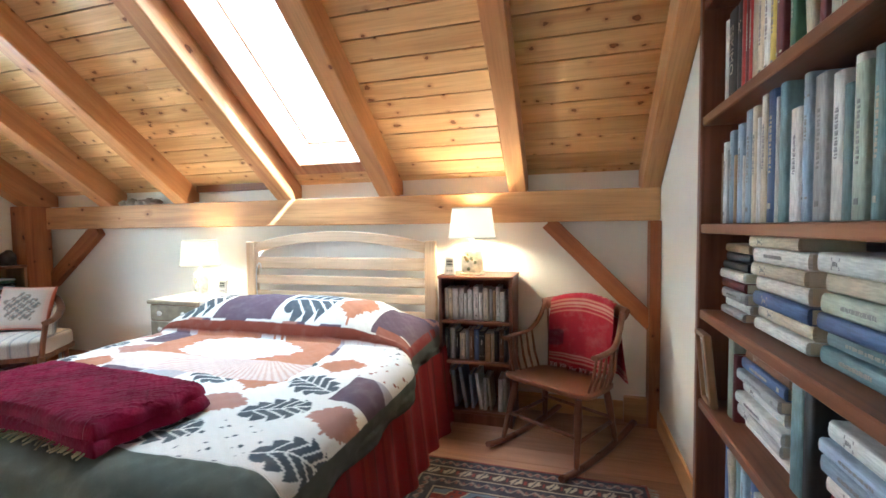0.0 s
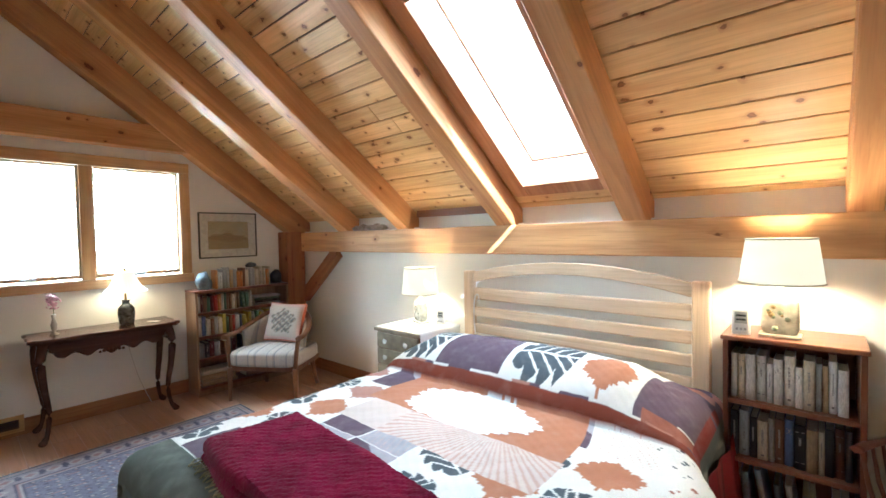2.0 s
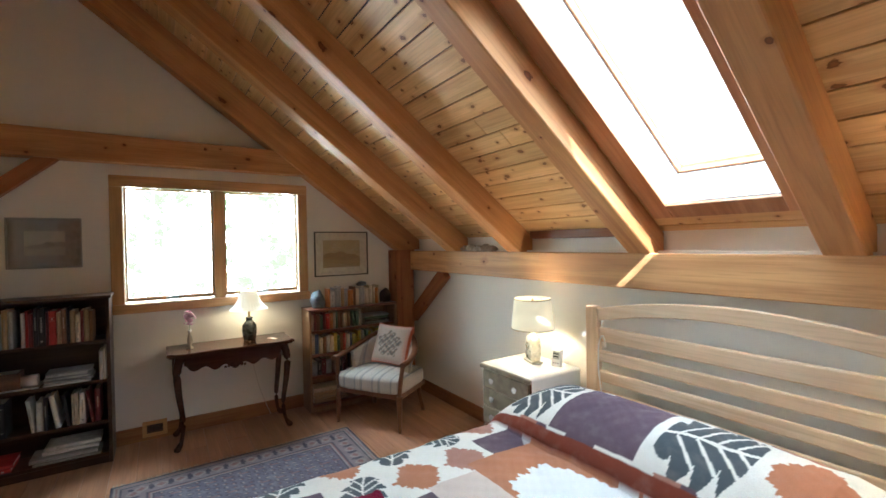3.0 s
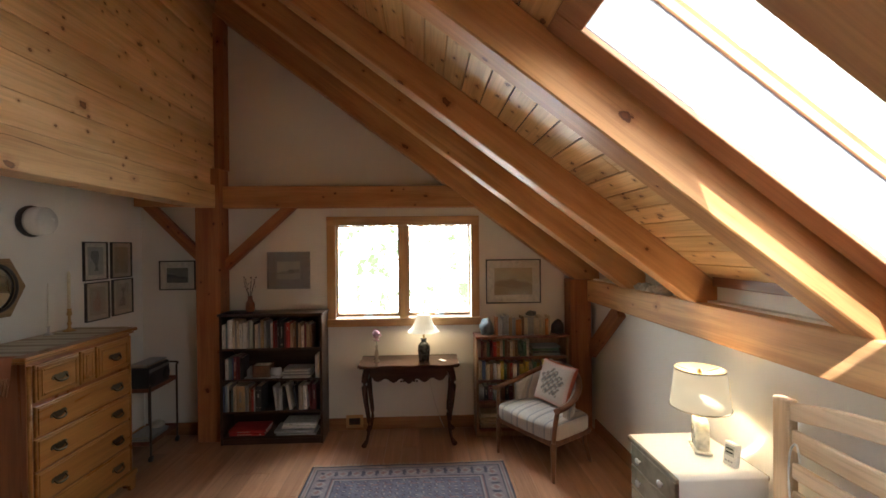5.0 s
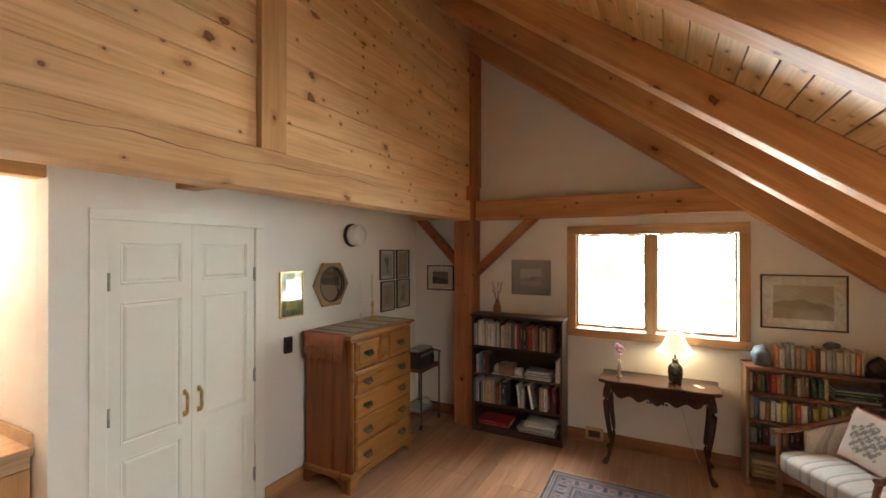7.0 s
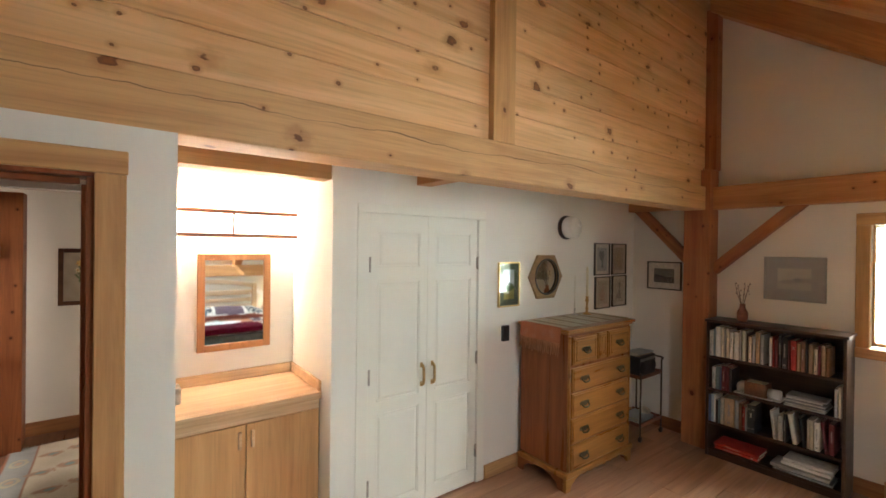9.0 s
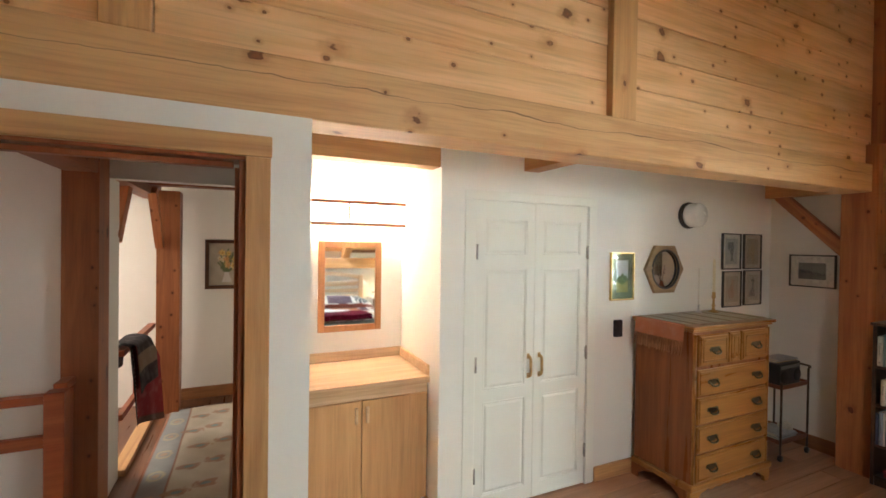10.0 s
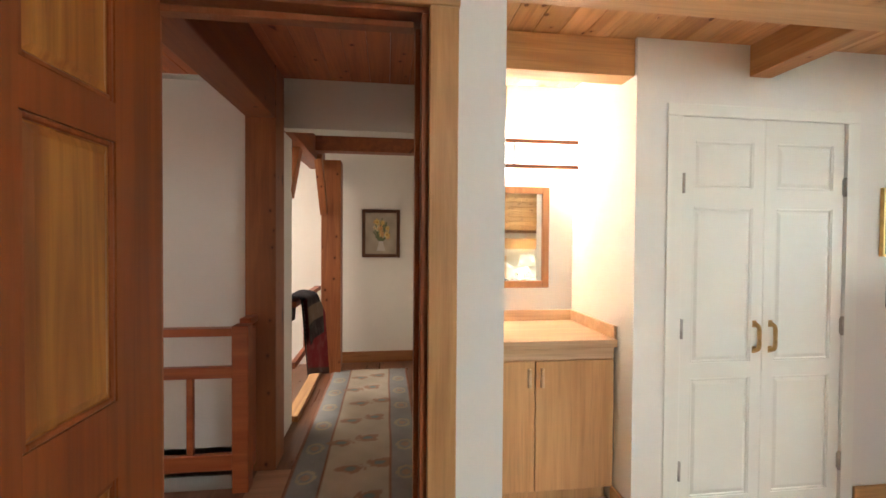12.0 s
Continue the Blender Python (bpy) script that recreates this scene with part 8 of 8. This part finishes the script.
gl = lathe([(0.0, 0.0), (ri - 0.002, 0.0), (ri - 0.002, 0.004), (0.0, 0.004)], 48)
for f in gl.faces:
    f.smooth = False
bmesh.ops.transform(gl, matrix=Matrix.Translation((0, -0.012, 0)) @ Matrix.Rotation(radians(90), 4, "X"), verts=gl.verts[:])
part("mirror_glass", gl, MIRROR, t)

# round wall sconce: black back disc and white drum
t = thing("wall_sconce", pose(-3.66, CLOSET_Y, 2.045, 0, 0, 180), "round wall sconce with a white drum and black back", "wall light")
for nm, prof, mt in (("back_plate", [(0.0, 0.0), (0.108, 0.0), (0.112, 0.012), (0.108, 0.035), (0.0, 0.035)], BLACK_FRAME), ("drum", [(0.0, 0.036), (0.098, 0.036), (0.102, 0.06), (0.098, 0.115), (0.088, 0.126), (0.0, 0.13)], plain("opal_glass", (0.76, 0.75, 0.72), 0.25, vary=0.02))):
    b_ = lathe(prof, 36)
    bmesh.ops.transform(b_, matrix=Matrix.Rotation(radians(90), 4, "X"), verts=b_.verts[:])
    part(nm, b_, mt, t)

# ---------------------------------------------------------------- trolley in the corner
TUBE_M = plain("dark_tube_metal", (0.10, 0.075, 0.06), 0.35, 0.8)
t = thing("tea_trolley", pose(-4.52, -1.09, 0), "small dark metal trolley on casters", "trolley")
for sx in (-1, 1):
    for sy in (-1, 1):
        part("upright", tube([(sx * 0.20, sy * 0.13, 0.06), (sx * 0.20, sy * 0.13, 0.66 if sx > 0 else 0.74)], 0.009, 8), TUBE_M, t)
        cs = lathe([(0.0, -0.01), (0.026, -0.01), (0.028, 0.0), (0.026, 0.01), (0.0, 0.01)], 14)
        bmesh.ops.transform(cs, matrix=Matrix.Translation((sx * 0.20, sy * 0.13, 0.028)) @ Matrix.Rotation(radians(90), 4, "X"), verts=cs.verts[:])
        part("caster", cs, BLACK_FRAME, t)
for z in (0.60, 0.14):
    tr = box(-0.205, 0.205, -0.135, 0.135, z, z + 0.012, 0.003)
    for q in ((-0.205, 0.205, -0.135, -0.129), (-0.205, 0.205, 0.129, 0.135), (-0.205, -0.199, -0.135, 0.135), (0.199, 0.205, -0.135, 0.135)):
        box(*q, z + 0.012, z + 0.035, 0, tr)
    part("tray", tr, CASE_RED, t)
part("push_handle", tube(curve_pts([(-0.20, -0.13, 0.74), (-0.215, -0.12, 0.76), (-0.215, 0.12, 0.76), (-0.20, 0.13, 0.74)], 12), 0.009, 8), TUBE_M, t)
t = thing("radio", pose(-4.50, -1.09, 0.6125, 0, 0, 182), "black portable radio on the trolley", "radio")
part("case", box(-0.17, 0.17, -0.10, 0.10, 0, 0.19, 0.012), plain("black_plastic", (0.02, 0.02, 0.022), 0.4), t)
for sx in (-0.105, 0.105):
    sp = lathe([(0.0, 0.0), (0.052, 0.0), (0.055, 0.006), (0.048, 0.010), (0.0, 0.004)], 22)
    bmesh.ops.transform(sp, matrix=Matrix.Translation((sx, -0.10, 0.08)) @ Matrix.Rotation(radians(90), 4, "X"), verts=sp.verts[:])
    part("speaker", sp, plain("speaker_mesh", (0.035, 0.035, 0.035), 0.7), t)
part("tuning_scale", box(-0.15, 0.15, -0.104, -0.0995, 0.145, 0.172, 0.001), plain("dial_grey", (0.22, 0.22, 0.2), 0.4), t)
for i in range(3):
    part("knob", lathe([(0.0, 0.0), (0.010, 0.0), (0.009, 0.012), (0.0, 0.013)], 10, at=(-0.03 + 0.03 * i, -0.03, 0.1905)), HINGE, t)
lying_stack(pose(-4.36, -1.0, 0.803, 0, 0, 180), 3, ["tan", "white", "grey"], "lying on the radio", "papers on the trolley", 71, (0.26, 0.29), (0.006, 0.012), 0.18)
lying_stack(pose(-4.38, -0.985, 0.1525, 0, 0, 180), 3, ["white", "grey", "white"], "lying on the trolley's lower tray", "papers on the trolley", 72, (0.22, 0.28), (0.008, 0.02), 0.2)
crumpled("paper_bag", pose(-4.62, -1.08, 0.153), (0.05, 0.06, 0.06), PAPER, "rumpled brown paper bag on the trolley", "bag", 7.0)

# white cord hanging on the headboard
t = thing("extension_cord", pose(0, 0, 0.6), "white electric cord hung over the headboard", "cord")
part("cable", tube(curve_pts([(-2.235, 2.962, 0.02), (-2.245, 2.945, 0.20), (-2.24, 2.945, 0.35), (-2.215, 2.95, 0.40), (-2.20, 2.955, 0.33)], 20), 0.004, 6), plain("white_cord_plastic", (0.72, 0.71, 0.68), 0.4), t)

# far room beyond the hall opening: pale rail with little arches, white drape
t = thing("arched_panel", pose(3.49, -3.3, 0, 0, 0, -90), "long pale panel with small dark arches", "panel")
part("board", box(-1.1, 1.1, -0.03, -0.002, 0.55, 0.95, 0.004), plain("pale_panel", (0.55, 0.50, 0.42), 0.6), t)
for i in range(16):
    ar = [(-0.045, 0.60), (0.045, 0.60), (0.045, 0.72)] + [(0.045 * math.cos(a_), 0.72 + 0.06 * math.sin(a_)) for a_ in (0.6, 1.1, 1.57, 2.04, 2.54)] + [(-0.045, 0.72)]
    part("arch", prism([(x_ - 1.03 + i * 0.137, z_) for x_, z_ in ar], -0.036, -0.0305, "Y"), DARK_FRAME, t)

# ---------------------------------------------------------------- boards of the plank wall and the floor
rnd = random.Random(12)
PL_MESH = {}


def strip_mesh(name, lx, ly, lz, bevel, mat):
    key = (name, round(lx, 3), round(ly, 3), round(lz, 3))
    if key not in PL_MESH:
        me = mesh_of(box(0, lx, 0, ly, 0, lz, bevel), name)
        me.materials.append(mat)
        PL_MESH[key] = me
    return PL_MESH[key]


z = 2.442
while z < HIGH - 0.25:
    h = 0.188
    for a_, b_ in ((WEST + 0.005, -2.137), (-1.963, 0.018), (0.162, EAST - 0.005)):
        ob = part("plank", strip_mesh("plank", b_ - a_, 0.024, h - 0.003, 0.003, PLANK), PLANK, plank_wall)
        ob.matrix_basis = pose(a_, -0.6195 + rnd.uniform(0, 0.0025), z)
    z += h

y = -1.35
lengths = (1.6, 2.1, 1.35, 1.85)
i = 0
while y < NORTH - 0.02:
    w = 0.150
    x = WEST + 0.002 - rnd.choice((0.0, 0.45, 0.8, 1.2))
    while x < EAST:
        l_ = lengths[i % 4]
        i += 1
        x0, x1 = max(x, WEST + 0.002), min(x + l_, EAST)
        if x1 - x0 > 0.05:
            ob = part("floorboard", strip_mesh("floorboard", round(x1 - x0, 2) - 0.002, w - 0.002, 0.0125, 0.0015, FLOOR), FLOOR, floor)
            ob.matrix_basis = pose(x0, y, -0.0135 + rnd.uniform(0, 0.0008))
        x += l_
    y += w
tagged(part("threshold_boards", box(-1.375, EAST, -2.1, -1.352, -0.0135, -0.001), FLOOR, floor), kind="stuff")
